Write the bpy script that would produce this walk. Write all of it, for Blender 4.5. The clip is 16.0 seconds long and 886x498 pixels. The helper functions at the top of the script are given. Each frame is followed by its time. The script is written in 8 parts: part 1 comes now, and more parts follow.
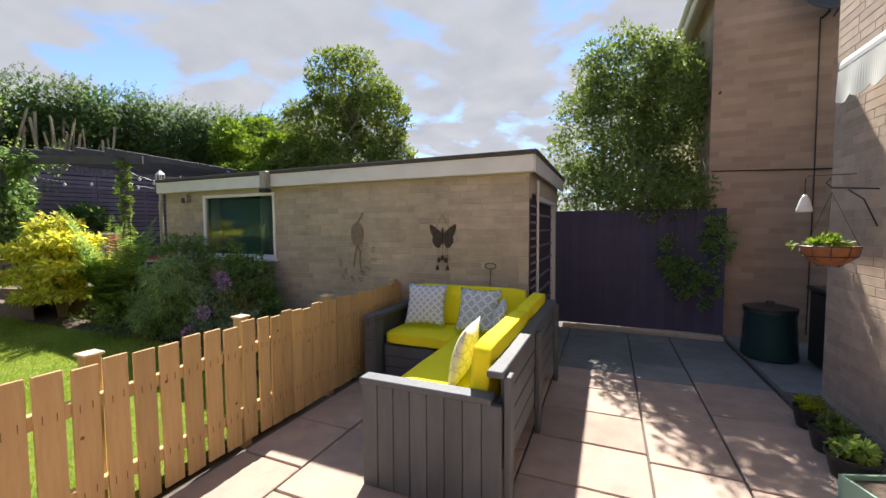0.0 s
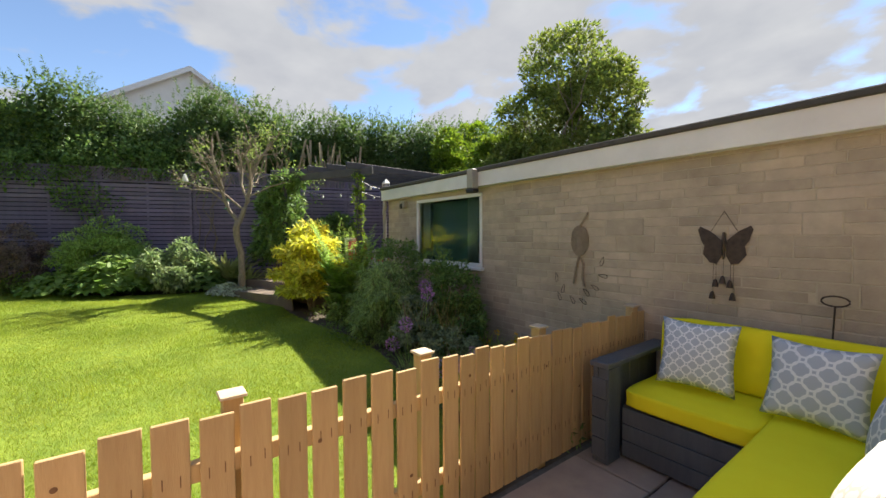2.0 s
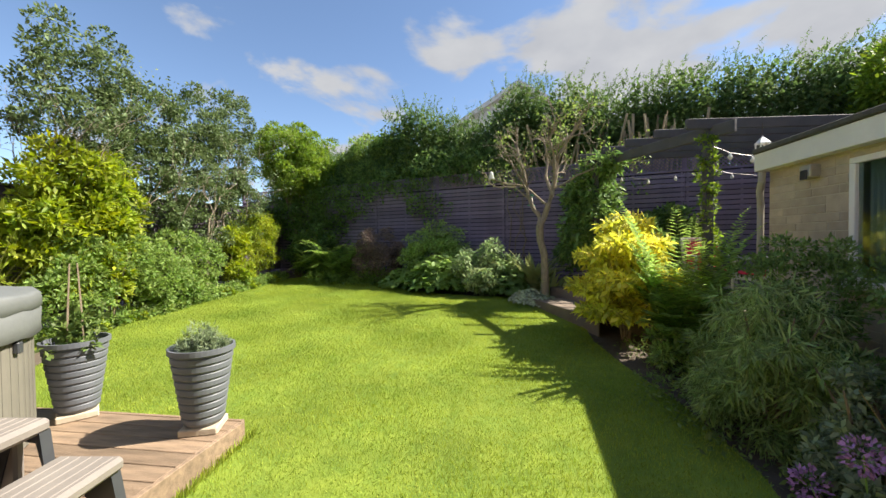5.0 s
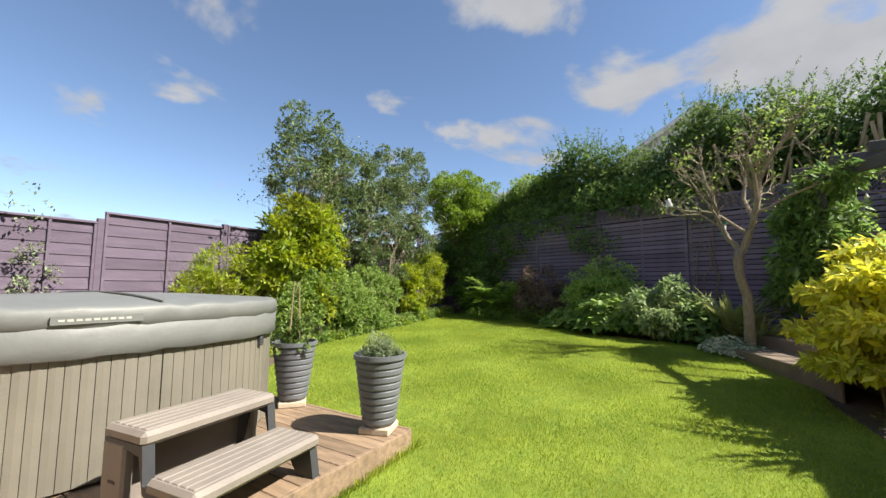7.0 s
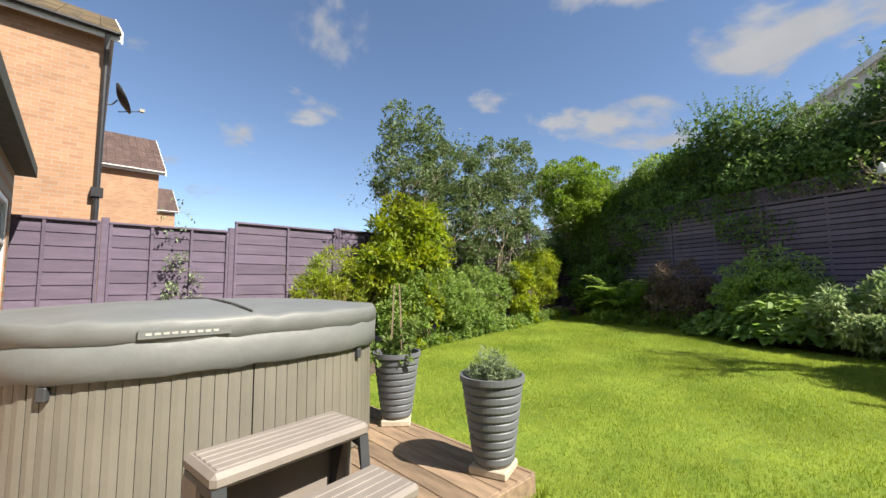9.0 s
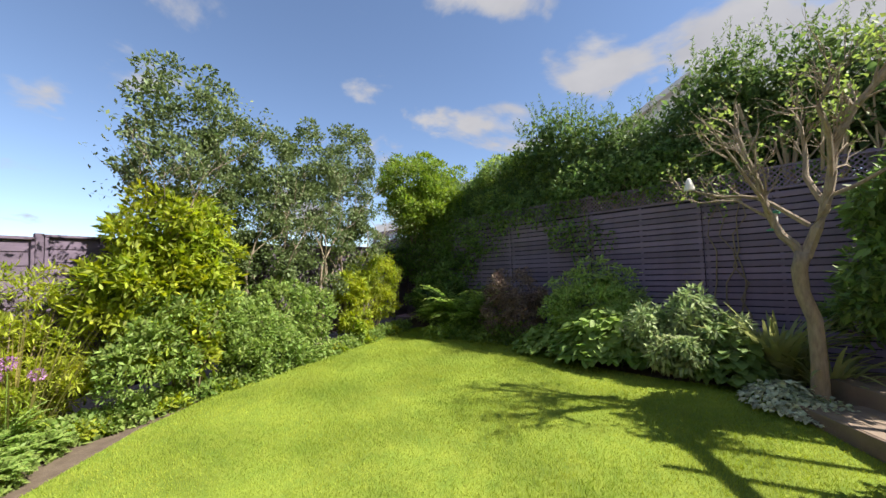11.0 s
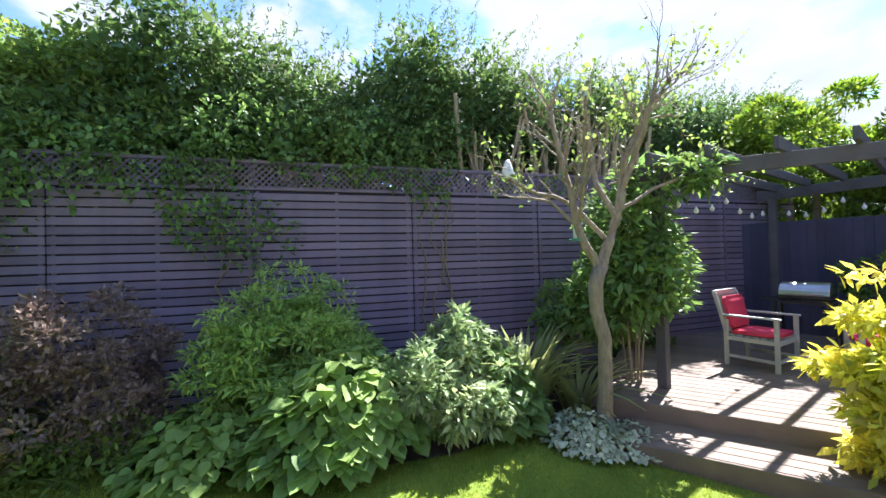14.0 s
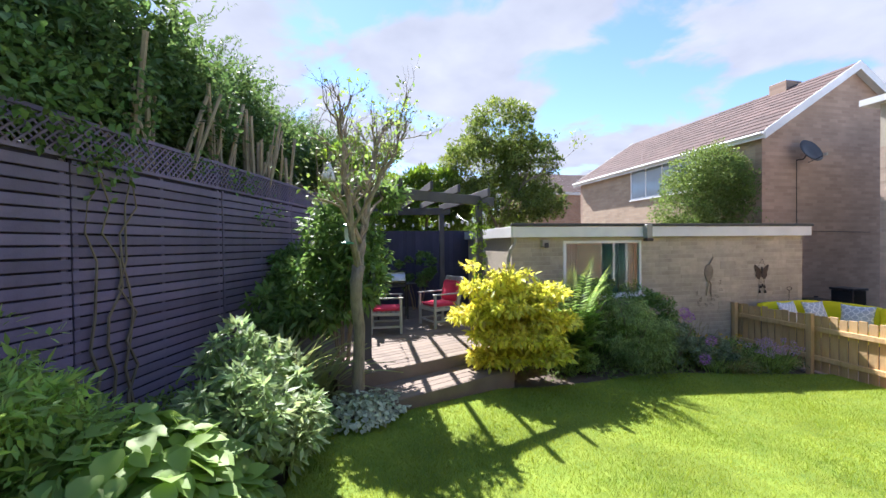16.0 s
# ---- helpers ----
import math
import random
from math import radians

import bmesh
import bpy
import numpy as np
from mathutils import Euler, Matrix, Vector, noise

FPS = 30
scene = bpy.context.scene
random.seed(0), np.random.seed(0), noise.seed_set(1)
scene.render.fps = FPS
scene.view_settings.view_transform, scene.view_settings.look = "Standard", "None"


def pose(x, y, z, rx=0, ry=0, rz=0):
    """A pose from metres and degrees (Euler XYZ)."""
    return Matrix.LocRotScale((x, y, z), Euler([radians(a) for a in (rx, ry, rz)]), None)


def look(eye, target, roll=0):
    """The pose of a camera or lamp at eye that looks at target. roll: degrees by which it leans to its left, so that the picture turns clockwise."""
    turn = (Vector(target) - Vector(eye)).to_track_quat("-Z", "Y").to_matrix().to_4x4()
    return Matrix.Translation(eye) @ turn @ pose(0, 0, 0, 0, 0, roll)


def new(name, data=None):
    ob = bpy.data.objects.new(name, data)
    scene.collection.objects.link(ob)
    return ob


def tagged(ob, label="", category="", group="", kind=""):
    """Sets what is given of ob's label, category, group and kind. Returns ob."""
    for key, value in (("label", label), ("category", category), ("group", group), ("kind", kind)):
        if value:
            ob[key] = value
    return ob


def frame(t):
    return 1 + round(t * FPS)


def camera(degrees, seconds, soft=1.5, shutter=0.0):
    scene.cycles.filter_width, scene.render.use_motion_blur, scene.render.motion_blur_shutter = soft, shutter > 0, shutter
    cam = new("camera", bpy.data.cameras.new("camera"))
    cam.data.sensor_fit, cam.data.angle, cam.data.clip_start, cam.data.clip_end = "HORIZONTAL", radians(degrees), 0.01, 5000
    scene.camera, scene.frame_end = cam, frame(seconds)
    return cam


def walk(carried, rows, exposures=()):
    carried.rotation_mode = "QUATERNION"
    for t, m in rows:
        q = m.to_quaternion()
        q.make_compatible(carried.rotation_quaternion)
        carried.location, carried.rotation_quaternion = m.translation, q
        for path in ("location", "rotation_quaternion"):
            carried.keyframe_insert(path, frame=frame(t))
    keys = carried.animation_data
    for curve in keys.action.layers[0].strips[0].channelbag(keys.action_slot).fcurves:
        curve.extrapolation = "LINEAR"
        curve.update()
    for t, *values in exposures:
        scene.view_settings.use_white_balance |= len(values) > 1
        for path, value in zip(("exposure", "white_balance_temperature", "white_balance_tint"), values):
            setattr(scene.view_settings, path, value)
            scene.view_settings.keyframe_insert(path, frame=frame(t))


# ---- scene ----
cam = camera(97.0, 16.0)
METRES, EYE, TILT, LEAN, TURN = 13.6, 1.55, 0.0, 0.0, 20.3
PATH = [
    (0, (-0.7, 0.579, 1.428), (-1.478, 2.418, 1.318), -0.3),
    (0.5, (-0.821, 0.813, 1.41), (-1.931, 2.473, 1.297), -0.4),
    (1, (-0.963, 1.079, 1.447), (-2.272, 2.587, 1.333), -0.3),
    (1.5, (-1.221, 1.29, 1.454), (-2.668, 2.667, 1.352), -0.2),
    (2, (-1.525, 1.543, 1.405), (-3.121, 2.746, 1.334), -0.2),
    (2.5, (-1.845, 1.824, 1.379), (-3.582, 2.815, 1.334), -0.2),
    (3, (-2.244, 2.02, 1.377), (-4.096, 2.775, 1.352), -0.0),
    (3.5, (-2.609, 2.195, 1.384), (-4.548, 2.684, 1.359), 0.2),
    (4, (-2.943, 2.296, 1.385), (-4.931, 2.517, 1.359), 0.3),
    (4.2, (-3.088, 2.35, 1.425), (-5.085, 2.454, 1.385), 0.0),
    (6.3, (-3.539, 2.267, 1.169), (-5.412, 1.572, 1.25), -0.2),
    (6.5, (-3.526, 2.283, 1.175), (-5.375, 1.526, 1.283), -0.2),
    (7, (-3.441, 2.333, 1.17), (-5.142, 1.296, 1.352), 0.3),
    (7.5, (-3.437, 2.292, 1.159), (-4.998, 1.059, 1.361), 0.7),
    (8, (-3.54, 2.13, 1.152), (-4.989, 0.768, 1.365), 0.8),
    (8.2, (-3.588, 2.064, 1.158), (-4.986, 0.651, 1.373), 0.8),
    (10.3, (-4.92, 1.82, 1.40), (-6.28, 0.37, 1.55), -1.3),
    (10.5, (-5.13, 1.79, 1.45), (-6.606, 0.447, 1.57), -1.4),
    (11, (-5.669, 1.82, 1.625), (-7.419, 0.86, 1.75), -1.7),
    (11.5, (-6.145, 1.744, 1.733), (-8.079, 1.243, 1.831), -1.9),
    (12, (-6.639, 1.483, 1.801), (-8.62, 1.222, 1.888), -1.7),
    (12.5, (-7.135, 1.036, 1.855), (-9.133, 0.972, 1.933), -1.5),
    (13, (-7.723, 0.59, 1.857), (-9.707, 0.832, 1.927), -1.4),
    (13.5, (-8.267, 0.129, 1.857), (-10.145, 0.813, 1.915), -1.4),
    (14, (-8.823, -0.235, 1.879), (-10.441, 0.94, 1.911), -1.5),
    (14.5, (-9.376, -0.571, 1.885), (-10.577, 1.028, 1.913), -1.4),
    (15, (-9.962, -0.868, 1.941), (-10.643, 1.012, 1.931), -1.1),
    (15.5, (-10.529, -1.129, 2.003), (-10.643, 0.868, 1.972), -0.8),
    (16, (-10.957, -1.301, 1.973), (-10.528, 0.652, 1.946), -0.6),
]
walk(cam, [(t, look(eye, target, roll)) for t, eye, target, roll in PATH],
     exposures=[(0, 1.37, 6500, 12), (2, 1.4, 6700, 10), (4, 1.35, 6700, 10), (6.5, 1.3, 6700, 10), (7.5, 1.08, 6700, 10), (10.5, 1.15, 6700, 12), (11.5, 1.4, 6750, 14), (12.5, 1.6, 6750, 14), (13, 1.85, 6450, 14), (13.5, 2.15, 6000, 15), (14.5, 2.15, 5750, 17), (15.5, 1.95, 5800, 17), (16, 1.75, 5850, 17)])

# ---- world and light ----
SUN = Vector((0.23, -0.905, -1.0)).normalized()
ELEV = math.asin(-SUN.z)
ROT = math.atan2(-SUN.x, -SUN.y)


def make_world():
    w = bpy.data.worlds.new("world")
    scene.world = w
    w.use_nodes = True
    nt = w.node_tree
    N, L = nt.nodes, nt.links
    N.clear()
    out, bg = N.new("ShaderNodeOutputWorld"), N.new("ShaderNodeBackground")
    sky = N.new("ShaderNodeTexSky")
    sky.sky_type = "NISHITA"
    sky.sun_disc = False
    sky.sun_elevation, sky.sun_rotation = ELEV, ROT
    sky.air_density, sky.dust_density, sky.ozone_density = 0.85, 0.05, 2.4
    co = N.new("ShaderNodeTexCoord")
    sep = N.new("ShaderNodeSeparateXYZ")
    L.new(co.outputs["Generated"], sep.inputs[0])
    zz = N.new("ShaderNodeMath"); zz.operation = "MAXIMUM"; zz.inputs[1].default_value = 0.0
    L.new(sep.outputs["Z"], zz.inputs[0])
    za = N.new("ShaderNodeMath"); za.operation = "ADD"; za.inputs[1].default_value = 0.22
    L.new(zz.outputs[0], za.inputs[0])
    dv = []
    for k in ("X", "Y"):
        d = N.new("ShaderNodeMath"); d.operation = "DIVIDE"
        L.new(sep.outputs[k], d.inputs[0]); L.new(za.outputs[0], d.inputs[1])
        dv.append(d)
    cb = N.new("ShaderNodeCombineXYZ")
    L.new(dv[0].outputs[0], cb.inputs[0]); L.new(dv[1].outputs[0], cb.inputs[1])
    n1 = N.new("ShaderNodeTexNoise"); n1.inputs["Scale"].default_value = CLOUD_SCALE
    n1.inputs["Detail"].default_value = 7; n1.inputs["Roughness"].default_value = 0.52; n1.inputs["Distortion"].default_value = 0.25
    off = N.new("ShaderNodeVectorMath"); off.operation = "ADD"; off.inputs[1].default_value = CLOUD_SHIFT
    L.new(cb.outputs[0], off.inputs[0]); L.new(off.outputs[0], n1.inputs["Vector"])
    # more cloud on the sun's side of the sky
    side = N.new("ShaderNodeVectorMath"); side.operation = "DOT_PRODUCT"; side.inputs[1].default_value = (-0.25, 0.95, 0.1)
    L.new(co.outputs["Generated"], side.inputs[0])
    sm = N.new("ShaderNodeMath"); sm.operation = "MULTIPLY_ADD"; sm.inputs[1].default_value = 0.115; 
    L.new(side.outputs["Value"], sm.inputs[0]); L.new(n1.outputs["Fac"], sm.inputs[2])
    ramp = N.new("ShaderNodeValToRGB")
    ramp.color_ramp.interpolation = "EASE"
    ramp.color_ramp.elements[0].position, ramp.color_ramp.elements[1].position = 0.50, 0.60
    L.new(sm.outputs[0], ramp.inputs[0])
    tone = N.new("ShaderNodeMix"); tone.data_type = "RGBA"
    tone.inputs["A"].default_value = (3.35, 3.45, 3.6, 1); tone.inputs["B"].default_value = (1.95, 2.1, 2.45, 1)
    n2 = N.new("ShaderNodeTexNoise"); n2.inputs["Scale"].default_value = 4.5; n2.inputs["Detail"].default_value = 4
    L.new(cb.outputs[0], n2.inputs["Vector"]); L.new(n2.outputs["Fac"], tone.inputs["Factor"])
    mix = N.new("ShaderNodeMix"); mix.data_type = "RGBA"
    L.new(ramp.outputs[0], mix.inputs["Factor"])
    L.new(sky.outputs[0], mix.inputs["A"]); L.new(tone.outputs["Result"], mix.inputs["B"])
    L.new(mix.outputs["Result"], bg.inputs[0])
    bg.inputs[1].default_value = SKY
    L.new(bg.outputs[0], out.inputs[0])


SKY, CLOUD_SCALE, CLOUD_SHIFT = 0.086, 2.1, (3.1, 1.7, 0.0)
make_world()
sun = new("sun", bpy.data.lights.new("sun", "SUN"))
sun.data.energy, sun.data.angle, sun.data.color = 5.0, radians(0.53), (1.0, 0.94, 0.84)
sun.matrix_world = look((0, 0, 30), Vector((0, 0, 30)) + SUN)
scene.view_settings.exposure = 0.0


# ---- materials ----
def mat(name, c1, c2=None, scale=4.0, rough=0.7, bump=0.0, bscale=60.0, metal=0.0, vary=0.0, island=0.0, leaf=0.0, stretch=None, spec=0.5, stain=0.0):
    """Two colours mixed by noise at two scales, fine relief, and a shift of brightness from piece to piece."""
    m = bpy.data.materials.new(name)
    m.use_nodes = True
    nt = m.node_tree
    N, L = nt.nodes, nt.links
    b = N["Principled BSDF"]
    b.inputs["Roughness"].default_value, b.inputs["Metallic"].default_value = rough, metal
    b.inputs["Specular IOR Level"].default_value = spec
    c2 = c2 or tuple(v * 0.8 for v in c1)
    co = N.new("ShaderNodeTexCoord")
    vec = co.outputs["Object"]
    if stretch:
        mp = N.new("ShaderNodeMapping"); mp.inputs["Scale"].default_value = stretch
        L.new(vec, mp.inputs[0]); vec = mp.outputs[0]
    n1 = N.new("ShaderNodeTexNoise"); n1.inputs["Scale"].default_value = scale; n1.inputs["Detail"].default_value = 6; n1.inputs["Roughness"].default_value = 0.6
    L.new(vec, n1.inputs["Vector"])
    n1r = N.new("ShaderNodeMapRange"); n1r.inputs[1].default_value = 0.3; n1r.inputs[2].default_value = 0.7
    L.new(n1.outputs["Fac"], n1r.inputs[0])
    mx = N.new("ShaderNodeMix"); mx.data_type = "RGBA"
    mx.inputs["A"].default_value, mx.inputs["B"].default_value = (*c1, 1), (*c2, 1)
    L.new(n1r.outputs[0], mx.inputs["Factor"])
    col = mx.outputs["Result"]
    if stain:
        n3 = N.new("ShaderNodeTexNoise"); n3.inputs["Scale"].default_value = scale * 0.22; n3.inputs["Detail"].default_value = 5
        L.new(vec, n3.inputs["Vector"])
        r3 = N.new("ShaderNodeMapRange"); r3.inputs[1].default_value = 0.35; r3.inputs[2].default_value = 0.65
        r3.inputs[3].default_value = 1 - stain; r3.inputs[4].default_value = 1.0
        L.new(n3.outputs["Fac"], r3.inputs[0])
        h = N.new("ShaderNodeHueSaturation"); L.new(r3.outputs[0], h.inputs["Value"]); L.new(col, h.inputs["Color"]); col = h.outputs[0]
    for amount, node, sock in ((vary, "ShaderNodeObjectInfo", "Random"), (island, "ShaderNodeNewGeometry", "Random Per Island")):
        if amount:
            r = N.new(node)
            mr = N.new("ShaderNodeMapRange"); mr.inputs[3].default_value = 1 - amount; mr.inputs[4].default_value = 1 + amount
            L.new(r.outputs[sock], mr.inputs[0])
            h = N.new("ShaderNodeHueSaturation"); L.new(mr.outputs[0], h.inputs["Value"]); L.new(col, h.inputs["Color"])
            if leaf:
                h2 = N.new("ShaderNodeMapRange"); h2.inputs[3].default_value = 0.485; h2.inputs[4].default_value = 0.515
                w = N.new("ShaderNodeMath"); w.operation = "MULTIPLY"; w.inputs[1].default_value = 7.31
                fr = N.new("ShaderNodeMath"); fr.operation = "FRACT"
                L.new(r.outputs[sock], w.inputs[0]); L.new(w.outputs[0], fr.inputs[0]); L.new(fr.outputs[0], h2.inputs[0]); L.new(h2.outputs[0], h.inputs["Hue"])
            col = h.outputs[0]
    L.new(col, b.inputs["Base Color"])
    if bump:
        nb = N.new("ShaderNodeTexNoise"); nb.inputs["Scale"].default_value = bscale; nb.inputs["Detail"].default_value = 4
        L.new(vec, nb.inputs["Vector"])
        bp = N.new("ShaderNodeBump"); bp.inputs["Strength"].default_value = bump; bp.inputs["Distance"].default_value = 0.01
        L.new(nb.outputs["Fac"], bp.inputs["Height"]); L.new(bp.outputs[0], b.inputs["Normal"])
    if leaf:
        tr = N.new("ShaderNodeBsdfTranslucent"); ms = N.new("ShaderNodeMixShader"); ms.inputs[0].default_value = leaf
        h = N.new("ShaderNodeHueSaturation"); h.inputs["Saturation"].default_value = 1.1; h.inputs["Value"].default_value = 1.3; h.inputs["Hue"].default_value = 0.49
        L.new(col, h.inputs["Color"]); L.new(h.outputs[0], tr.inputs[0])
        L.new(b.outputs[0], ms.inputs[1]); L.new(tr.outputs[0], ms.inputs[2]); L.new(ms.outputs[0], N["Material Output"].inputs[0])
    return m


def brickmat(name, c1, c2, mortar, length=0.23, course=0.083, axis="x"):
    """Brickwork for walls that stay far off; axis is the way along the wall."""
    m = mat(name, c1, c2, 3.0, 0.9, 0.15, 80)
    nt = m.node_tree; N, L = nt.nodes, nt.links
    co = N.new("ShaderNodeTexCoord"); sp = N.new("ShaderNodeSeparateXYZ"); cb = N.new("ShaderNodeCombineXYZ")
    L.new(co.outputs["Object"], sp.inputs[0]); L.new(sp.outputs["X" if axis == "x" else "Y"], cb.inputs[0]); L.new(sp.outputs["Z"], cb.inputs[1])
    br = N.new("ShaderNodeTexBrick")
    br.inputs["Scale"].default_value = 1.0; br.inputs["Brick Width"].default_value = length; br.inputs["Row Height"].default_value = course
    br.inputs["Mortar Size"].default_value = 0.006; br.inputs["Mortar Smooth"].default_value = 0.2
    br.inputs["Color1"].default_value, br.inputs["Color2"].default_value, br.inputs["Mortar"].default_value = (*c1, 1), (*c2, 1), (*mortar, 1)
    L.new(cb.outputs[0], br.inputs["Vector"])
    n = N.new("ShaderNodeTexNoise"); n.inputs["Scale"].default_value = 1.3; n.inputs["Detail"].default_value = 6
    L.new(co.outputs["Object"], n.inputs["Vector"])
    mr = N.new("ShaderNodeMapRange"); mr.inputs[3].default_value = 0.72; mr.inputs[4].default_value = 1.25
    L.new(n.outputs["Fac"], mr.inputs[0])
    h = N.new("ShaderNodeHueSaturation"); L.new(br.outputs["Color"], h.inputs["Color"]); L.new(mr.outputs[0], h.inputs["Value"])
    L.new(h.outputs[0], N["Principled BSDF"].inputs["Base Color"])
    return m


SOIL = mat("soil", (0.075, 0.055, 0.04), (0.13, 0.10, 0.075), 9, 0.95, 0.8, 45)
LAWN = mat("lawn_turf", (0.235, 0.30, 0.04), (0.14, 0.22, 0.03), 5, 0.9, 0.5, 260, spec=0.2, stain=0.28)
BLADE = mat("grass_blade", (0.35, 0.41, 0.065), (0.19, 0.28, 0.035), 1.2, 0.7, island=0.3, leaf=0.35, spec=0.3)
SLAB = mat("sandstone_slab", (0.50, 0.385, 0.30), (0.38, 0.29, 0.25), 5, 0.85, 0.35, 90, vary=0.16, stain=0.2)
JOINT = mat("slab_joint", (0.10, 0.09, 0.08), (0.16, 0.14, 0.12), 25, 0.95, 0.5, 80)
GREYSLAB = mat("grey_slab", (0.24, 0.25, 0.24), (0.18, 0.19, 0.19), 6, 0.9, 0.3, 90, vary=0.1, stain=0.2)
STONE = mat("reconstituted_stone", (0.52, 0.45, 0.35), (0.41, 0.35, 0.275), 7, 0.92, 0.4, 55, vary=0.12, stain=0.2)
STONE_I = mat("reconstituted_stone_joined", (0.52, 0.45, 0.35), (0.41, 0.35, 0.275), 7, 0.92, 0.4, 55, island=0.12, stain=0.2)
HSTONE = mat("pinkish_house_stone", (0.56, 0.44, 0.34), (0.44, 0.335, 0.26), 7, 0.92, 0.15, 55, vary=0.12, stain=0.15)
HSTONE_I = mat("pinkish_house_stone_joined", (0.56, 0.44, 0.34), (0.44, 0.335, 0.26), 7, 0.92, 0.15, 55, island=0.12, stain=0.15)
MORTAR = mat("mortar", (0.50, 0.44, 0.34), (0.42, 0.37, 0.29), 20, 0.95, 0.4, 90)
WHITE = mat("white_painted_wood", (0.80, 0.80, 0.78), (0.70, 0.70, 0.68), 3, 0.55, 0.1, 30, stain=0.12)
UPVC = mat("white_upvc", (0.82, 0.82, 0.81), (0.76, 0.76, 0.75), 2, 0.35)
FELT = mat("roof_felt", (0.055, 0.055, 0.05), (0.09, 0.085, 0.075), 12, 0.95, 0.4, 120)
CREAMBOX = mat("cream_downpipe", (0.42, 0.40, 0.34), (0.34, 0.32, 0.27), 5, 0.6, stain=0.2)
BLACKPL = mat("black_plastic", (0.018, 0.018, 0.02), (0.03, 0.03, 0.032), 6, 0.4)
PINE = mat("new_pine", (0.62, 0.43, 0.21), (0.50, 0.32, 0.145), 3.5, 0.75, 0.35, 40, vary=0.16, stretch=(9, 9, 0.9), stain=0.12)
KNOT = mat("pine_knot", (0.14, 0.065, 0.025), (0.2, 0.1, 0.04), 20, 0.7)
PURPLE = mat("purple_fence_stain", (0.275, 0.22, 0.31), (0.19, 0.155, 0.225), 2.5, 0.85, 0.3, 40, vary=0.18, stain=0.2)
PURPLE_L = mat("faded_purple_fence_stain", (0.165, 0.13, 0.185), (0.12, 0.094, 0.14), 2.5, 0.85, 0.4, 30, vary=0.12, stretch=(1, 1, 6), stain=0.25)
# near-black for dark lattice boards, and for shade painted into the slat gaps
PURPLE_D = mat("dark_board_and_gap_shade", (0.035, 0.028, 0.045), (0.045, 0.036, 0.055), 4, 0.9)
GATEM = mat("dark_purple_gate_paint", (0.075, 0.072, 0.135), (0.055, 0.055, 0.11), 3, 0.7, 0.15, 50, vary=0.1, stain=0.2)
NAVY = mat("dark_navy_fence_stain", (0.085, 0.08, 0.13), (0.06, 0.058, 0.10), 2.5, 0.85, 0.3, 40, vary=0.15, stain=0.2)
GREYWOOD = mat("grey_painted_timber", (0.10, 0.115, 0.135), (0.075, 0.088, 0.105), 4, 0.6, 0.3, 40, vary=0.08, stretch=(6, 6, 1), stain=0.15)
YELLOW = mat("yellow_fabric", (0.93, 0.85, 0.03), (0.88, 0.78, 0.02), 3, 0.85, 0.12, 300, spec=0.2)
DECKW = mat("weathered_decking", (0.35, 0.245, 0.16), (0.17, 0.12, 0.08), 3, 0.8, 0.5, 60, vary=0.2, stretch=(7, 1.0, 7), stain=0.2)
DECKG = mat("grey_weathered_decking", (0.25, 0.195, 0.145), (0.175, 0.135, 0.105), 3, 0.85, 0.4, 60, vary=0.15, stain=0.2)
TUBM = mat("taupe_spa_cladding", (0.205, 0.192, 0.157), (0.165, 0.156, 0.128), 3, 0.5, 0.15, 60, vary=0.05, stain=0.12)
VINYL = mat("grey_vinyl_cover", (0.185, 0.195, 0.19), (0.15, 0.16, 0.157), 2.5, 0.52, 0.25, 18, stain=0.12)
STEPM = mat("brown_spa_step_plastic", (0.27, 0.24, 0.21), (0.21, 0.185, 0.165), 4, 0.5, 0.15, 90, stain=0.1)
STEPD = mat("dark_grey_plastic", (0.04, 0.043, 0.05), (0.06, 0.064, 0.07), 4, 0.45)
POTM = mat("grey_ridged_planter", (0.15, 0.16, 0.18), (0.12, 0.13, 0.145), 5, 0.5, 0.1, 60, stain=0.1)
PAVER = mat("pale_concrete_paver", (0.55, 0.47, 0.36), (0.44, 0.37, 0.28), 12, 0.9, 0.4, 70)
BARK = mat("grey_brown_bark", (0.36, 0.30, 0.225), (0.21, 0.17, 0.125), 9, 0.9, 0.7, 50, stretch=(3, 3, 1))
TWIG = mat("dry_twig", (0.30, 0.24, 0.16), (0.2, 0.155, 0.1), 6, 0.85, 0.3, 60)
STUMP = mat("cut_stem", (0.46, 0.37, 0.24), (0.28, 0.22, 0.145), 6, 0.85, 0.3, 60)
PERG = mat("blackish_grey_pergola_paint", (0.10, 0.098, 0.11), (0.07, 0.068, 0.078), 4, 0.75, 0.3, 40, stain=0.15)
TEAL = mat("grey_teal_painted_wood", (0.50, 0.50, 0.46), (0.40, 0.40, 0.37), 5, 0.6, 0.2, 50)
PINK = mat("coral_pink_fabric", (0.72, 0.075, 0.13), (0.62, 0.05, 0.10), 4, 0.9, 0.1, 300, spec=0.2)
TILE = mat("brown_roof_tile", (0.12, 0.075, 0.065), (0.085, 0.056, 0.05), 5, 0.9, 0.3, 40, island=0.2, stain=0.2)
TILEM = mat("mossy_roof_tile", (0.20, 0.15, 0.08), (0.11, 0.09, 0.07), 5, 0.9, 0.3, 40, island=0.25, stain=0.2)
METAL = mat("rusty_metal", (0.10, 0.075, 0.06), (0.05, 0.04, 0.035), 25, 0.6, 0.3, 90, metal=0.6)
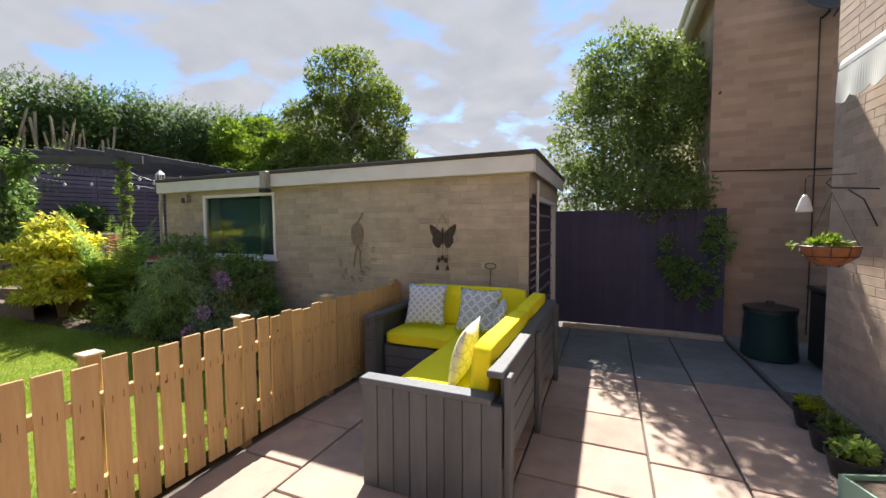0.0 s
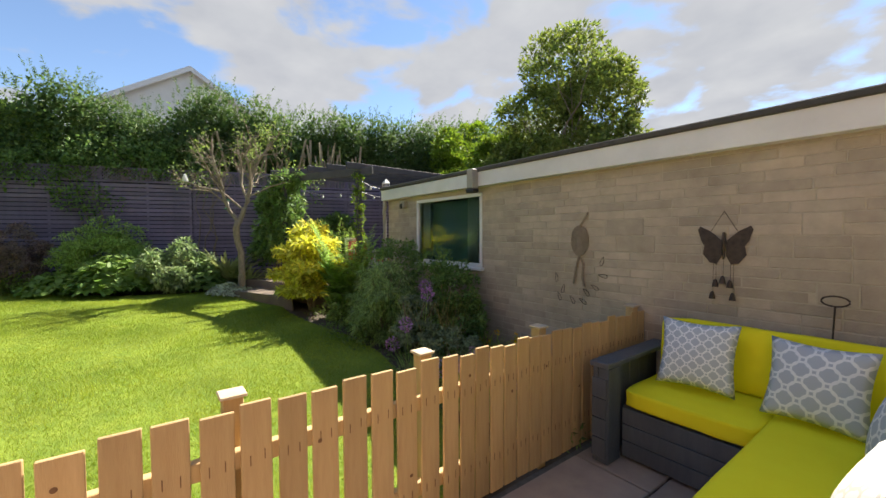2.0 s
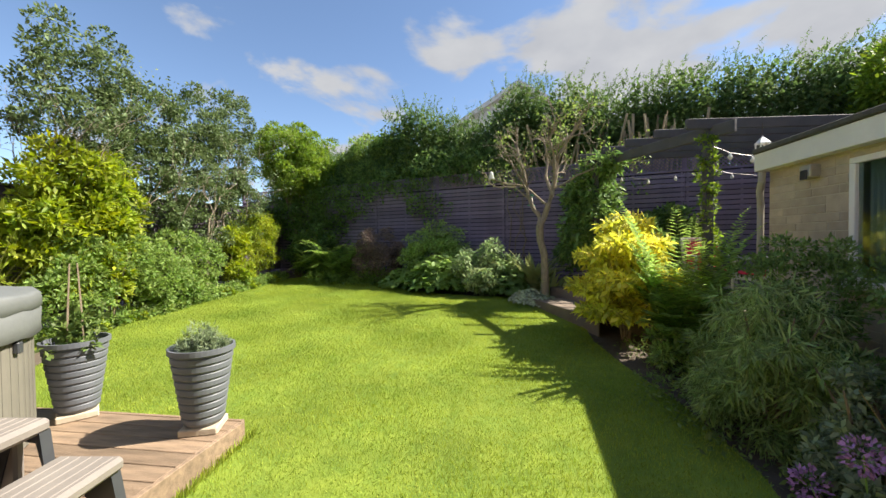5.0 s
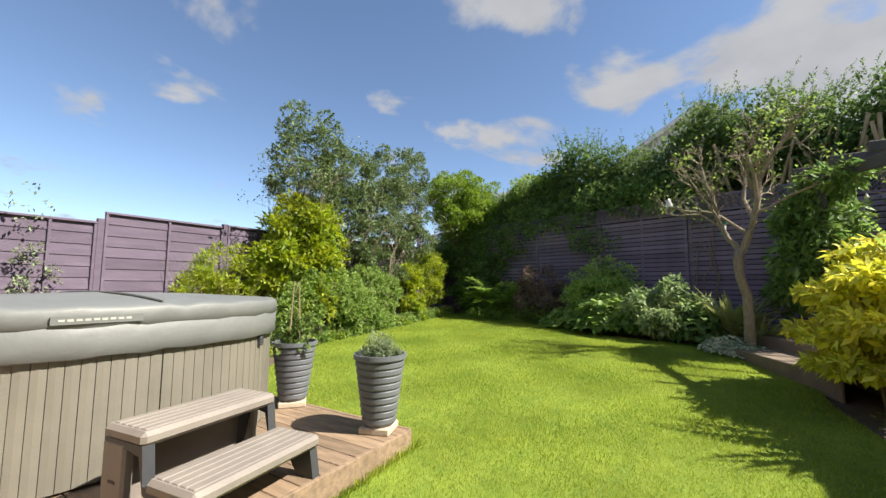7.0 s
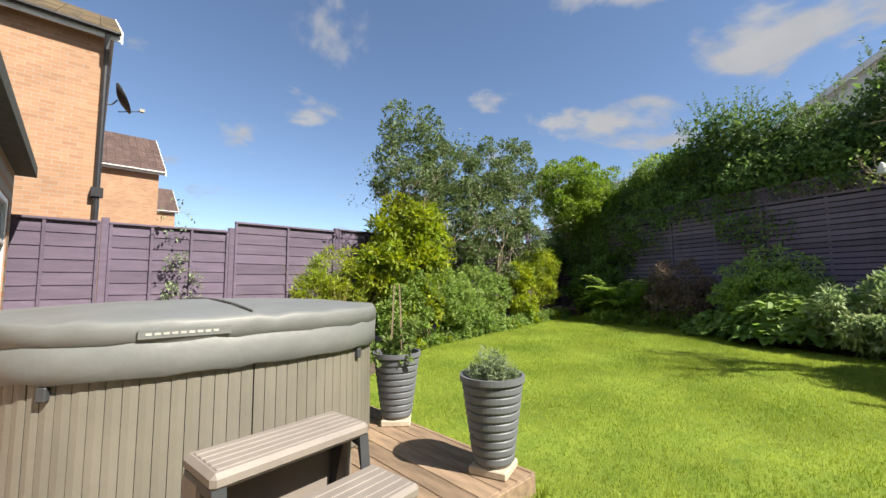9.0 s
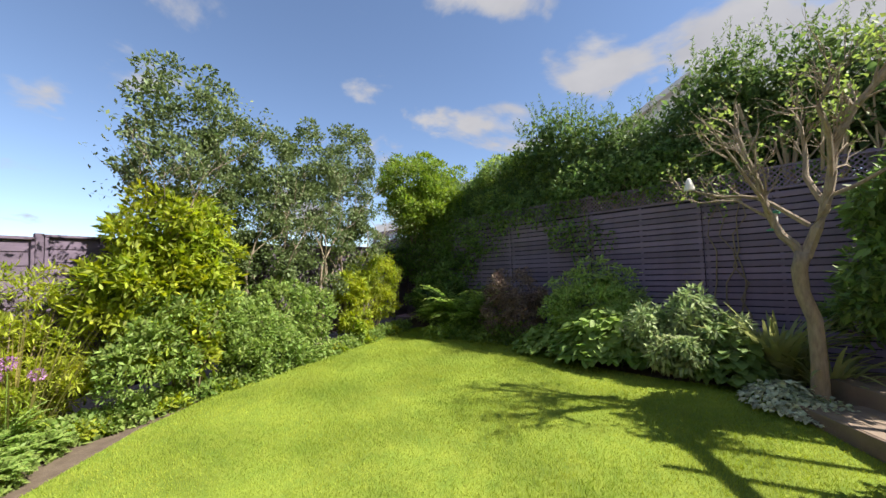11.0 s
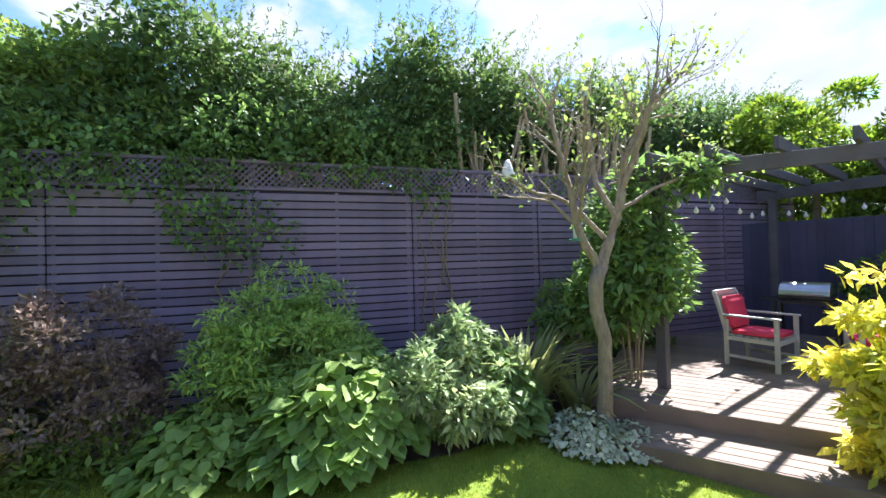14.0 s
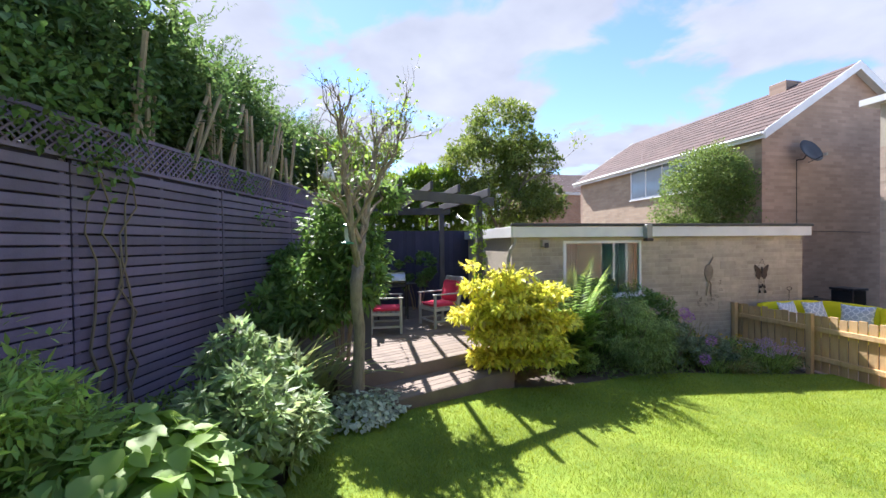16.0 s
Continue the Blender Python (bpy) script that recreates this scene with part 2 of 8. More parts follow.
STEEL = mat("stainless_steel", (0.55, 0.55, 0.55), (0.45, 0.45, 0.45), 10, 0.3, metal=1.0)
TERRA = mat("coco_and_wicker_basket", (0.32, 0.13, 0.055), (0.22, 0.09, 0.04), 18, 0.85, 0.5, 90)
GREENPL = mat("dark_green_plastic", (0.018, 0.055, 0.055), (0.014, 0.042, 0.043), 3, 0.35)
RENDERW = mat("white_render", (0.72, 0.72, 0.70), (0.64, 0.64, 0.62), 2, 0.85, 0.1, 40)
GRAVEL = mat("gravel", (0.34, 0.30, 0.25), (0.2, 0.175, 0.15), 40, 0.9, 0.8, 90, island=0.35)
BRICK_X = brickmat("orange_brick_x", (0.42, 0.245, 0.145), (0.34, 0.19, 0.11), (0.34, 0.29, 0.23), axis="x")
BRICK_Y = brickmat("orange_brick_y", (0.42, 0.245, 0.145), (0.34, 0.19, 0.11), (0.34, 0.29, 0.23), axis="y")
BUFF_X = brickmat("brown_brick_x", (0.44, 0.31, 0.225), (0.33, 0.225, 0.165), (0.37, 0.29, 0.22), 0.33, 0.1, axis="x")
BUFF_Y = brickmat("buff_brick_y", (0.46, 0.35, 0.24), (0.38, 0.275, 0.19), (0.36, 0.31, 0.25), 0.33, 0.1, axis="y")


def glassmat(name, tint, rough=0.02):
    m = bpy.data.materials.new(name)
    m.use_nodes = True
    b = m.node_tree.nodes["Principled BSDF"]
    b.inputs["Base Color"].default_value = (*tint, 1)
    b.inputs["Roughness"].default_value = rough
    b.inputs["Transmission Weight"].default_value = 1.0
    b.inputs["IOR"].default_value = 1.6
    return m


GLASS = glassmat("window_glass", (0.55, 0.72, 0.68))


def leafmat(name, c1, c2, t=0.35, rough=0.55, spec=0.35):
    return mat(name, c1, c2, 1.6, rough, island=0.42, leaf=t, spec=spec)


L_HEDGE = leafmat("conifer_foliage", (0.085, 0.155, 0.055), (0.145, 0.22, 0.07), 0.4)
L_IVY = leafmat("climber_leaf", (0.135, 0.235, 0.07), (0.19, 0.30, 0.09), 0.38)
L_TREE = leafmat("tree_leaf", (0.13, 0.20, 0.05), (0.21, 0.25, 0.06), 0.45)
L_ROUND = leafmat("lime_leaf", (0.20, 0.30, 0.045), (0.15, 0.24, 0.04), 0.45)
L_LAUREL = leafmat("yellow_green_leaf", (0.36, 0.40, 0.04), (0.19, 0.29, 0.04), 0.45)
L_BUSH = leafmat("mid_green_leaf", (0.18, 0.25, 0.07), (0.13, 0.195, 0.055), 0.4)
L_MAPLE = leafmat("golden_maple_leaf", (0.76, 0.70, 0.15), (0.55, 0.60, 0.09), 0.5)
L_DARK = leafmat("dark_purple_leaf", (0.22, 0.155, 0.145), (0.25, 0.19, 0.145), 0.3)
L_FERN = leafmat("fern_leaf", (0.26, 0.40, 0.10), (0.33, 0.44, 0.13), 0.45)
L_VARI = leafmat("variegated_leaf", (0.22, 0.34, 0.14), (0.42, 0.48, 0.26), 0.38)
L_GROUND = leafmat("cream_edged_leaf", (0.34, 0.42, 0.27), (0.60, 0.62, 0.46), 0.3)
L_HOSTA = leafmat("broad_light_green_leaf", (0.27, 0.41, 0.11), (0.20, 0.32, 0.085), 0.42)
L_TINT = leafmat("yellow_green_pink_tipped_leaf", (0.36, 0.50, 0.15), (0.30, 0.44, 0.12), 0.45)
L_SAGE = leafmat("grey_green_tree_leaf", (0.10, 0.155, 0.055), (0.15, 0.20, 0.085), 0.3)
L_BAMBOO = leafmat("narrow_light_green_leaf", (0.34, 0.44, 0.18), (0.23, 0.33, 0.11), 0.45)
L_LIGHT = leafmat("fresh_green_leaf", (0.26, 0.36, 0.10), (0.17, 0.27, 0.07), 0.45)
L_STRAP = leafmat("strappy_leaf", (0.28, 0.38, 0.15), (0.46, 0.50, 0.22), 0.35)
L_STRAW = leafmat("straw_grass", (0.36, 0.30, 0.13), (0.24, 0.25, 0.07), 0.35)
L_LAV = leafmat("lavender_leaf", (0.27, 0.33, 0.19), (0.19, 0.25, 0.14), 0.35)
F_PURPLE = leafmat("mauve_flower", (0.42, 0.20, 0.46), (0.5, 0.3, 0.52), 0.3)
F_CHIVE = leafmat("pale_mauve_flower", (0.52, 0.36, 0.50), (0.45, 0.33, 0.42), 0.3)
F_YELLOW = leafmat("yellow_flower", (0.8, 0.55, 0.02), (0.75, 0.5, 0.02), 0.3)


# ---- mesh helpers ----
def gz(x):
    """Height of the turf: it climbs away from the patio."""
    return -0.22 + 0.05 * (-3.4 - min(-3.4, max(x, -15.5)))


PATIO = -0.30
rng = np.random.default_rng(7)


def part(name, bm, material, parent=None, label="", kind="", smooth=False, loc=None):
    me = bpy.data.meshes.new(name)
    bm.to_mesh(me)
    bm.free()
    if smooth:
        for p in me.polygons:
            p.use_smooth = True
    me.materials.append(material)
    ob = new(name, me)
    if parent is not None:
        ob.parent = parent
    if loc is not None:
        ob.location = loc
    return tagged(ob, label=label, kind=kind)


def share(name, me, parent, m, kind=""):
    ob = new(name, me)
    ob.parent = parent
    ob.matrix_basis = m
    return tagged(ob, kind=kind)


def thing(name, label, category, x=0, y=0, z=0, rz=0, group=""):
    ob = new(name)
    ob.matrix_world = pose(x, y, z, 0, 0, rz)
    return tagged(ob, label=label, category=category, group=group)


def box(bm, x0, x1, y0, y1, z0, z1, bevel=0.0, m=None):
    g = bmesh.ops.create_cube(bm, size=1)
    vs = g["verts"]
    M = Matrix.Translation(((x0 + x1) / 2, (y0 + y1) / 2, (z0 + z1) / 2)) @ Matrix.Diagonal((x1 - x0, y1 - y0, z1 - z0, 1))
    bmesh.ops.transform(bm, matrix=M, verts=vs)
    if bevel:
        es = list({e for v in vs for e in v.link_edges})
        r = bmesh.ops.bevel(bm, geom=es, offset=bevel, segments=1, affect="EDGES")
        vs = list({v for f in r["faces"] for v in f.verts} | {v for v in vs if v.is_valid})
    if m is not None:
        bmesh.ops.transform(bm, matrix=m, verts=[v for v in vs if v.is_valid])
    return vs


def boxed(name, dims, material, parent=None, bevel=0.0, label="", kind="", m=None):
    bm = bmesh.new()
    box(bm, *dims, bevel=bevel, m=m)
    return part(name, bm, material, parent, label, kind)


def boxmesh(name, sx, sy, sz, material, bevel=0.0):
    bm = bmesh.new()
    box(bm, -sx / 2, sx / 2, -sy / 2, sy / 2, -sz / 2, sz / 2, bevel)
    me = bpy.data.meshes.new(name)
    bm.to_mesh(me)
    bm.free()
    me.materials.append(material)
    return me


def tube(bm, pts, radii, seg=6, cap=True):
    """A tapered tube along a line of points."""
    pts = [Vector(p) for p in pts]
    rings = []
    up = Vector((0.13, 0.27, 0.95)).normalized()
    for i, p in enumerate(pts):
        d = (pts[min(i + 1, len(pts) - 1)] - pts[max(i - 1, 0)])
        d = d.normalized() if d.length > 1e-6 else Vector((0, 0, 1))
        a = d.cross(up)
        a = a.normalized() if a.length > 0.05 else d.cross(Vector((1, 0, 0))).normalized()
        b = d.cross(a)
        r = radii[i] if hasattr(radii, "__len__") else radii
        rings.append([bm.verts.new(p + (a * math.cos(q) + b * math.sin(q)) * r) for q in (2 * math.pi * k / seg for k in range(seg))])
    for r0, r1 in zip(rings, rings[1:]):
        for k in range(seg):
            bm.faces.new((r0[k], r0[(k + 1) % seg], r1[(k + 1) % seg], r1[k]))
    if cap:
        bm.faces.new(rings[0][::-1])
        bm.faces.new(rings[-1])


def lathe(bm, prof, seg=28, m=None):
    """Spins (radius, height) pairs about z."""
    rings = []
    for r, z in prof:
        rings.append([bm.verts.new((r * math.cos(2 * math.pi * k / seg), r * math.sin(2 * math.pi * k / seg), z)) for k in range(seg)])
    for r0, r1 in zip(rings, rings[1:]):
        for k in range(seg):
            bm.faces.new((r0[k], r0[(k + 1) % seg], r1[(k + 1) % seg], r1[k]))
    bm.faces.new(rings[0][::-1])
    bm.faces.new(rings[-1])
    if m is not None:
        bmesh.ops.transform(bm, matrix=m, verts=[v for r in rings for v in r])


def rawmesh(name, verts, n_per, faces_per, material, parent=None, label="", kind=""):
    """Many copies of one small polygon set: verts (N * n_per, 3)."""
    n = len(verts) // n_per
    fp = np.array(faces_per)
    faces = (fp[None] + (np.arange(n) * n_per)[:, None, None]).reshape(-1, fp.shape[1])
    me = bpy.data.meshes.new(name)
    me.vertices.add(len(verts))
    me.vertices.foreach_set("co", np.asarray(verts, np.float32).ravel())
    me.loops.add(faces.size)
    me.loops.foreach_set("vertex_index", faces.ravel().astype(np.int32))
    me.polygons.add(len(faces))
    me.polygons.foreach_set("loop_start", (np.arange(len(faces)) * faces.shape[1]).astype(np.int32))
    me.update(calc_edges=True)
    me.materials.append(material)
    ob = new(name, me)
    if parent is not None:
        ob.parent = parent
    return tagged(ob, label=label, kind=kind)


def unit(a):
    return a / np.maximum(np.linalg.norm(a, axis=1, keepdims=True), 1e-9)


def leafverts(c, ahead, up, length, width, fold=0.15):
    """Pointed leaves, two triangles each, folded a little along the midrib."""
    ahead = unit(ahead)
    side = unit(np.cross(ahead, up))
    nrm = np.cross(side, ahead)
    L, W = length[:, None], width[:, None]
    a = c
    t = c + ahead * L
    mid = c + ahead * L * 0.45
    l = mid + side * W * 0.5 + nrm * W * fold
    r = mid - side * W * 0.5 + nrm * W * fold
    return np.stack([a, l, t, r], 1).reshape(-1, 3)


def strapleaf(t, base, L, width, a, lean, bend, material, seg=6):
    """One arching strap-shaped leaf, as a part of its plant."""
    d, s = Vector((math.cos(a), math.sin(a), 0)), Vector((-math.sin(a), math.cos(a), 0))
    bm = bmesh.new()
    rows = []
    for k in range(seg + 1):
        q = k / seg
        p = Vector(base) + d * L * (lean * q + bend * 0.5 * q * q) + Vector((0, 0, L * (q - 0.55 * bend * q * q)))
        w = width * (1 - q ** 3 * 0.92) / 2
        rows.append([bm.verts.new(p - s * w), bm.verts.new(p - Vector((0, 0, width * 0.12))), bm.verts.new(p + s * w)])
    for u, v in zip(rows, rows[1:]):
        bm.faces.new((u[0], v[0], v[1], u[1]))
        bm.faces.new((u[1], v[1], v[2], u[2]))
    part("leaf", bm, material, t, smooth=True)


def crown(name, ells, n, size, material, parent=None, label="", kind="", seed=0, sub=26, rsub=0.3, aspect=0.5, droop=0.0, inner=0.35, zmin=None, flat=0.75):
    """Leaves gathered in uneven clumps over ellipsoids (centre and radii)."""
    r = np.random.default_rng(seed)
    ells = [tuple(map(float, e)) for e in ells]
    vol = np.array([(e[3] * e[4] + e[4] * e[5] + e[3] * e[5]) for e in ells])
    cnt = np.maximum((sub * len(ells) * vol / vol.sum()).astype(int), 3)
    cs, rs, outs = [], [], []
    for e, k in zip(ells, cnt):
        d = unit(r.normal(size=(k, 3)))
        rad = r.uniform(inner, 1.0, (k, 1)) ** 0.5
        cs.append(np.array(e[:3]) + d * np.array(e[3:]) * rad)
        rs.append(np.full(k, rsub) * r.uniform(0.55, 1.25, k) * min(1.0, max(e[3:]) * 1.2))
        outs.append(d)
    cs, rs, outs = np.concatenate(cs), np.concatenate(rs), np.concatenate(outs)
    pick = r.choice(len(cs), n, p=rs ** 2 / (rs ** 2).sum())
    d = unit(r.normal(size=(n, 3)) + outs[pick] * 0.35 + np.array([0, 0, 0.25]))
    pos = cs[pick] + d * np.array([1, 1, flat]) * rs[pick][:, None] * (r.uniform(0.25, 1.0, n) ** 0.5)[:, None]
    pos += r.normal(size=(n, 3)) * 0.012
    if zmin is not None:
        pos[:, 2] = np.maximum(pos[:, 2], zmin + r.uniform(0, 0.08, n))
    ahead = d + r.normal(size=(n, 3)) * 0.7 + np.array([0, 0, -droop])
    up = r.normal(size=(n, 3)) * 0.6 + np.array([0, 0, 1.0])
    ln = size * r.uniform(0.6, 1.35, n)
    return rawmesh(name, leafverts(pos, ahead, up, ln, ln * aspect), 4, [(0, 1, 2), (0, 2, 3)], material, parent, label, kind)


def fronds(name, base, n, length, leaf, material, parent=None, label="", seed=0, spread=1.0, rise=1.0, pairs=16, curl=0.6):
    """Arching fronds with paired leaflets."""
    r = np.random.default_rng(seed)
    out = []
    for i in range(n):
        a = 2 * math.pi * (i + r.uniform(0, 0.8)) / n
        L = length * r.uniform(0.65, 1.15)
        dirh = np.array([math.cos(a), math.sin(a), 0.0])
        tt = np.linspace(0.12, 1, pairs)
        el = r.uniform(0.5, 1.0) * rise
        p = np.array(base)[None] + dirh[None] * (tt * L * spread * 0.75)[:, None]
        p[:, 2] += L * (el * tt - curl * tt ** 2)
        tang = np.gradient(p, axis=0)
        side = unit(np.cross(tang, np.array([0, 0, 1.0])))
        w = leaf * np.sin(np.pi * np.clip(tt * 0.85 + 0.12, 0, 1)) * r.uniform(0.85, 1.15, pairs)
        for s in (-1, 1):
            out.append(leafverts(p, side * s + unit(tang) * 0.35 + r.normal(size=(pairs, 3)) * 0.08, np.tile([0, 0, 1.0], (pairs, 1)), w, w * 0.3 + 0.006))
    return rawmesh(name, np.concatenate(out), 4, [(0, 1, 2), (0, 2, 3)], material, parent, label)


def straps(name, base, n, length, width, material, parent=None, label="", seed=0, spread=0.25, bend=0.8, seg=5, kind=""):
    """Long arching blades."""
    r = np.random.default_rng(seed)
    L = length * r.uniform(0.55, 1.15, n)
    a = r.uniform(0, 2 * math.pi, n)
    d = np.stack([np.cos(a), np.sin(a), np.zeros(n)], 1)
    b = np.array(base)[None] + d * (r.uniform(0, spread, n))[:, None]
    lean = r.uniform(0.15, 0.6, n)
    bd = bend * r.uniform(0.2, 1.2, n)
    side = np.stack([-np.sin(a), np.cos(a), np.zeros(n)], 1)
    rows = []
    for k in range(seg + 1):
        t = k / seg
        p = b + d * (L * (lean * t + bd * 0.5 * t * t))[:, None]
        p[:, 2] += L * (t - 0.55 * bd * t * t)
        w = (width * r.uniform(0.95, 1.05, n) * (1 - t ** 3 * 0.9))[:, None] / 2
        rows += [p - side * w, p + side * w]
    v = np.stack(rows, 1).reshape(-1, 3)
    return rawmesh(name, v, 2 * (seg + 1), [(2 * k, 2 * k + 1, 2 * k + 3, 2 * k + 2) for k in range(seg)], material, parent, label, kind)


def balls(name, pts, radius, n, material, parent=None, label="", seed=0, leaf=0.02):
    """Round flower heads made of small petals."""
    r = np.random.default_rng(seed)
    pts = np.asarray(pts, float)
    d = unit(r.normal(size=(len(pts) * n, 3)))
    c = np.repeat(pts, n, 0) + d * radius * r.uniform(0.6, 1, (len(d), 1))
    ln = np.full(len(d), leaf)
    return rawmesh(name, leafverts(c, d + r.normal(size=d.shape) * 0.4, r.normal(size=d.shape), ln, ln * 0.6), 4, [(0, 1, 2), (0, 2, 3)], material, parent, label)


def limbs(bm, start, dir0, length, radius, depth, r, tips, spread=0.55, lift=0.25, seg=5, kids=(2, 3), bendy=0.12):
    """Branches that fork, tapering; collects the tips."""
    p = Vector(start)
    d = Vector(dir0).normalized()
    pts, rad = [p.copy()], [radius]
    steps = 4
    for i in range(steps):
        d = (d + Vector(r.normal(size=3)) * bendy + Vector((0, 0, lift * 0.1))).normalized()
        p = p + d * length / steps
        pts.append(p.copy())
        rad.append(radius * (1 - 0.4 * (i + 1) / steps))
    tube(bm, pts, rad, seg if depth > 1 else 4, cap=depth == 0)
    if depth == 0:
        tips.append((pts[-1], d))
        tips.append((pts[2], d))
        return
    for _ in range(int(r.integers(kids[0], kids[1] + 1))):
        nd = (d + Vector(r.normal(size=3)) * spread + Vector((0, 0, lift))).normalized()
        k = int(r.integers(2, 5))
        limbs(bm, pts[k], nd, length * r.uniform(0.6, 0.85), rad[k] * 0.7, depth - 1, r, tips, spread, lift, seg, kids, bendy)


def point_in(poly, x, y):
    inside = np.zeros(len(x), bool)
    j = len(poly) - 1
    for i in range(len(poly)):
        xi, yi = poly[i]
        xj, yj = poly[j]
        c = ((yi > y) != (yj > y)) & (x < (xj - xi) * (y - yi) / (yj - yi + 1e-12) + xi)
        inside ^= c
        j = i
    return inside


# ---- ground ----
LAWN_EDGE = [(-3.42, 3.55), (-3.42, 0.49), (-6.03, 0.49), (-6.07, -2.3), (-6.9, -2.75), (-7.9, -3.3), (-8.9, -3.6), (-11.0, -3.75), (-12.4, -3.9),
             (-13.5, -4.0), (-14.15, -3.3), (-14.1, -2.2), (-13.3, -1.0), (-12.4, 0.1), (-11.8, 1.0), (-11.5, 1.8), (-11.45, 2.5), (-11.15, 2.8),
             (-10.62, 3.02), (-9.2, 3.53), (-8.6, 3.5), (-7.8, 3.62), (-6.9, 3.82), (-6.0, 3.88), (-5.2, 3.75), (-4.6, 3.66)]


def make_ground():
    bm = bmesh.new()
    xs = [-900, -200, -60, -15.5, -12, -9, -6, -3.4, 0, 4, 30, 200, 900]
    ys = [-900, -200, -30, -6, 0, 6, 30, 200, 900]
    g = {}
    for x in xs:
        for y in ys:
            g[x, y] = bm.verts.new((x, y, gz(x) - 0.03 if x < -3.4 else -0.345))
    # the step from the lawn's end down to the patio lies under the fence
    for i in range(len(xs) - 1):
        for j in range(len(ys) - 1):
            bm.faces.new((g[xs[i], ys[j]], g[xs[i + 1], ys[j]], g[xs[i + 1], ys[j + 1]], g[xs[i], ys[j + 1]]))
    part("ground", bm, SOIL, kind="structure")


def flat_prism(name, poly, z0, z1, material, kind="structure", zf=None):
    bm = bmesh.new()
    top = [bm.verts.new((x, y, (zf(x) if zf else 0) + z1)) for x, y in poly]
    bot = [bm.verts.new((x, y, (zf(x) if zf else 0) + z0)) for x, y in poly]
    bm.faces.new(top)
    bm.faces.new(bot[::-1])
    n = len(poly)
    for i in range(n):
        bm.faces.new((bot[i], bot[(i + 1) % n], top[(i + 1) % n], top[i]))
    bmesh.ops.recalc_face_normals(bm, faces=bm.faces)
    return part(name, bm, material, kind=kind)


make_ground()
lawn = flat_prism("lawn", LAWN_EDGE, -0.06, 0.0, LAWN, zf=gz)


def make_grass():
    r = np.random.default_rng(3)
    n = 620000
    x, y = r.uniform(-14.3, -3.42, n), r.uniform(-4.1, 4.0, n)
    ok = point_in(LAWN_EDGE, x, y)
    x, y = x[ok], y[ok]
    n = len(x)
    a = r.uniform(0, 2 * math.pi, n)
    h = r.uniform(0.014, 0.036, n)
    edge = (np.sin(x * 3.1) * np.cos(y * 2.7) * 0.25 + 1)
    h *= edge
    z = -0.22 + 0.05 * (-3.4 - x)
    p = np.stack([x, y, z - 0.004], 1)
    s = np.stack([np.cos(a), np.sin(a), 0 * a], 1) * 0.0026
    lean = np.stack([r.normal(size=n), r.normal(size=n), 0 * a], 1) * 0.010
    t = p + lean
    t[:, 2] += h
    rawmesh("grass", np.stack([p - s, p + s, t], 1).reshape(-1, 3), 3, [(0, 1, 2)], BLADE, kind="stuff")


make_grass()

# ---- patio ----
PAT_X0, PAT_X1, PAT_Y0, PAT_Y1 = -3.3, 1.0, -1.35, 8.0
bed = flat_prism("pavement", [(-3.36, -1.4), (3.0, -1.4), (3.0, 8.2), (-3.36, 8.2)], -0.12, -0.032, JOINT, zf=lambda x: PATIO)


# ---- walls ----
GX0, GX1, GY0, GY1 = -8.25, -1.58, 5.3, 7.9
WX0, WX1, WZ0, WZ1 = -7.24, -5.58, 0.95, 2.0


def wall_boxes(name, dims_list, material, label=""):
    bm = bmesh.new()
    for d in dims_list:
        box(bm, *d)
    return part(name, bm, material, kind="structure", label=label)


# the outbuilding: a core behind the facing stones, with its opening
core = wall_boxes("wall_outbuilding", [
    (GX0, WX0, GY0 + (-0.008), GY0 + 0.2, -0.4, 2.12), (WX1, GX1, GY0 + (-0.008), GY0 + 0.2, -0.4, 2.12),
    (WX0, WX1, GY0 + (-0.008), GY0 + 0.2, -0.4, WZ0), (WX0, WX1, GY0 + (-0.008), GY0 + 0.2, WZ1, 2.12),
    (GX0, GX0 + 0.18, GY0 + 0.2, GY1, -0.4, 2.12), (GX0, GX1, GY1, GY1 + 0.18, -0.4, 2.12),
    (GX1 - 0.18, GX1, GY0 + 2.35, GY1, -0.4, 2.12),
    (GX1 - 0.18, GX1, GY0 + 0.2, GY0 + 2.35, 1.85, 2.12)], MORTAR)
wall_boxes("floor_outbuilding", [(GX0 + 0.18, GX1 - 0.18, GY0 + 0.2, GY1, -0.4, -0.25)], GREYSLAB)
wall_boxes("roof_outbuilding", [(GX0 - 0.02, GX1 + 0.06, GY0 - 0.1, GY1 + 0.3, 2.125, 2.25)], FELT)


def make_fascia():
    t = thing("fascia", "white painted timber fascia with a black felt edge on top", "fascia", GX0, GY0, 2.07)
    w = GX1 - GX0
    boxed("board", (-0.03, 2.62, -0.135, -0.105, 0.0, 0.19), WHITE, t, 0.004)
    boxed("board", (2.70, w + 0.08, -0.135, -0.105, 0.0, 0.20), WHITE, t, 0.004)
    boxed("board", (w + 0.062, w + 0.092, -0.10, 2.9, 0.0, 0.20), WHITE, t, 0.004)
    boxed("board", (-0.06, -0.032, -0.13, 2.9, 0.0, 0.19), WHITE, t, 0.004)
    boxed("felt_edge", (-0.06, w + 0.11, -0.16, -0.09, 0.194, 0.25), FELT, t, 0.01)
    boxed("felt_edge", (w + 0.07, w + 0.12, -0.089, 2.9, 0.194, 0.25), FELT, t, 0.01)
    boxed("soffit", (-0.03, w + 0.06, -0.105, 0.016, 0.004, 0.02), WHITE, t)


make_fascia()


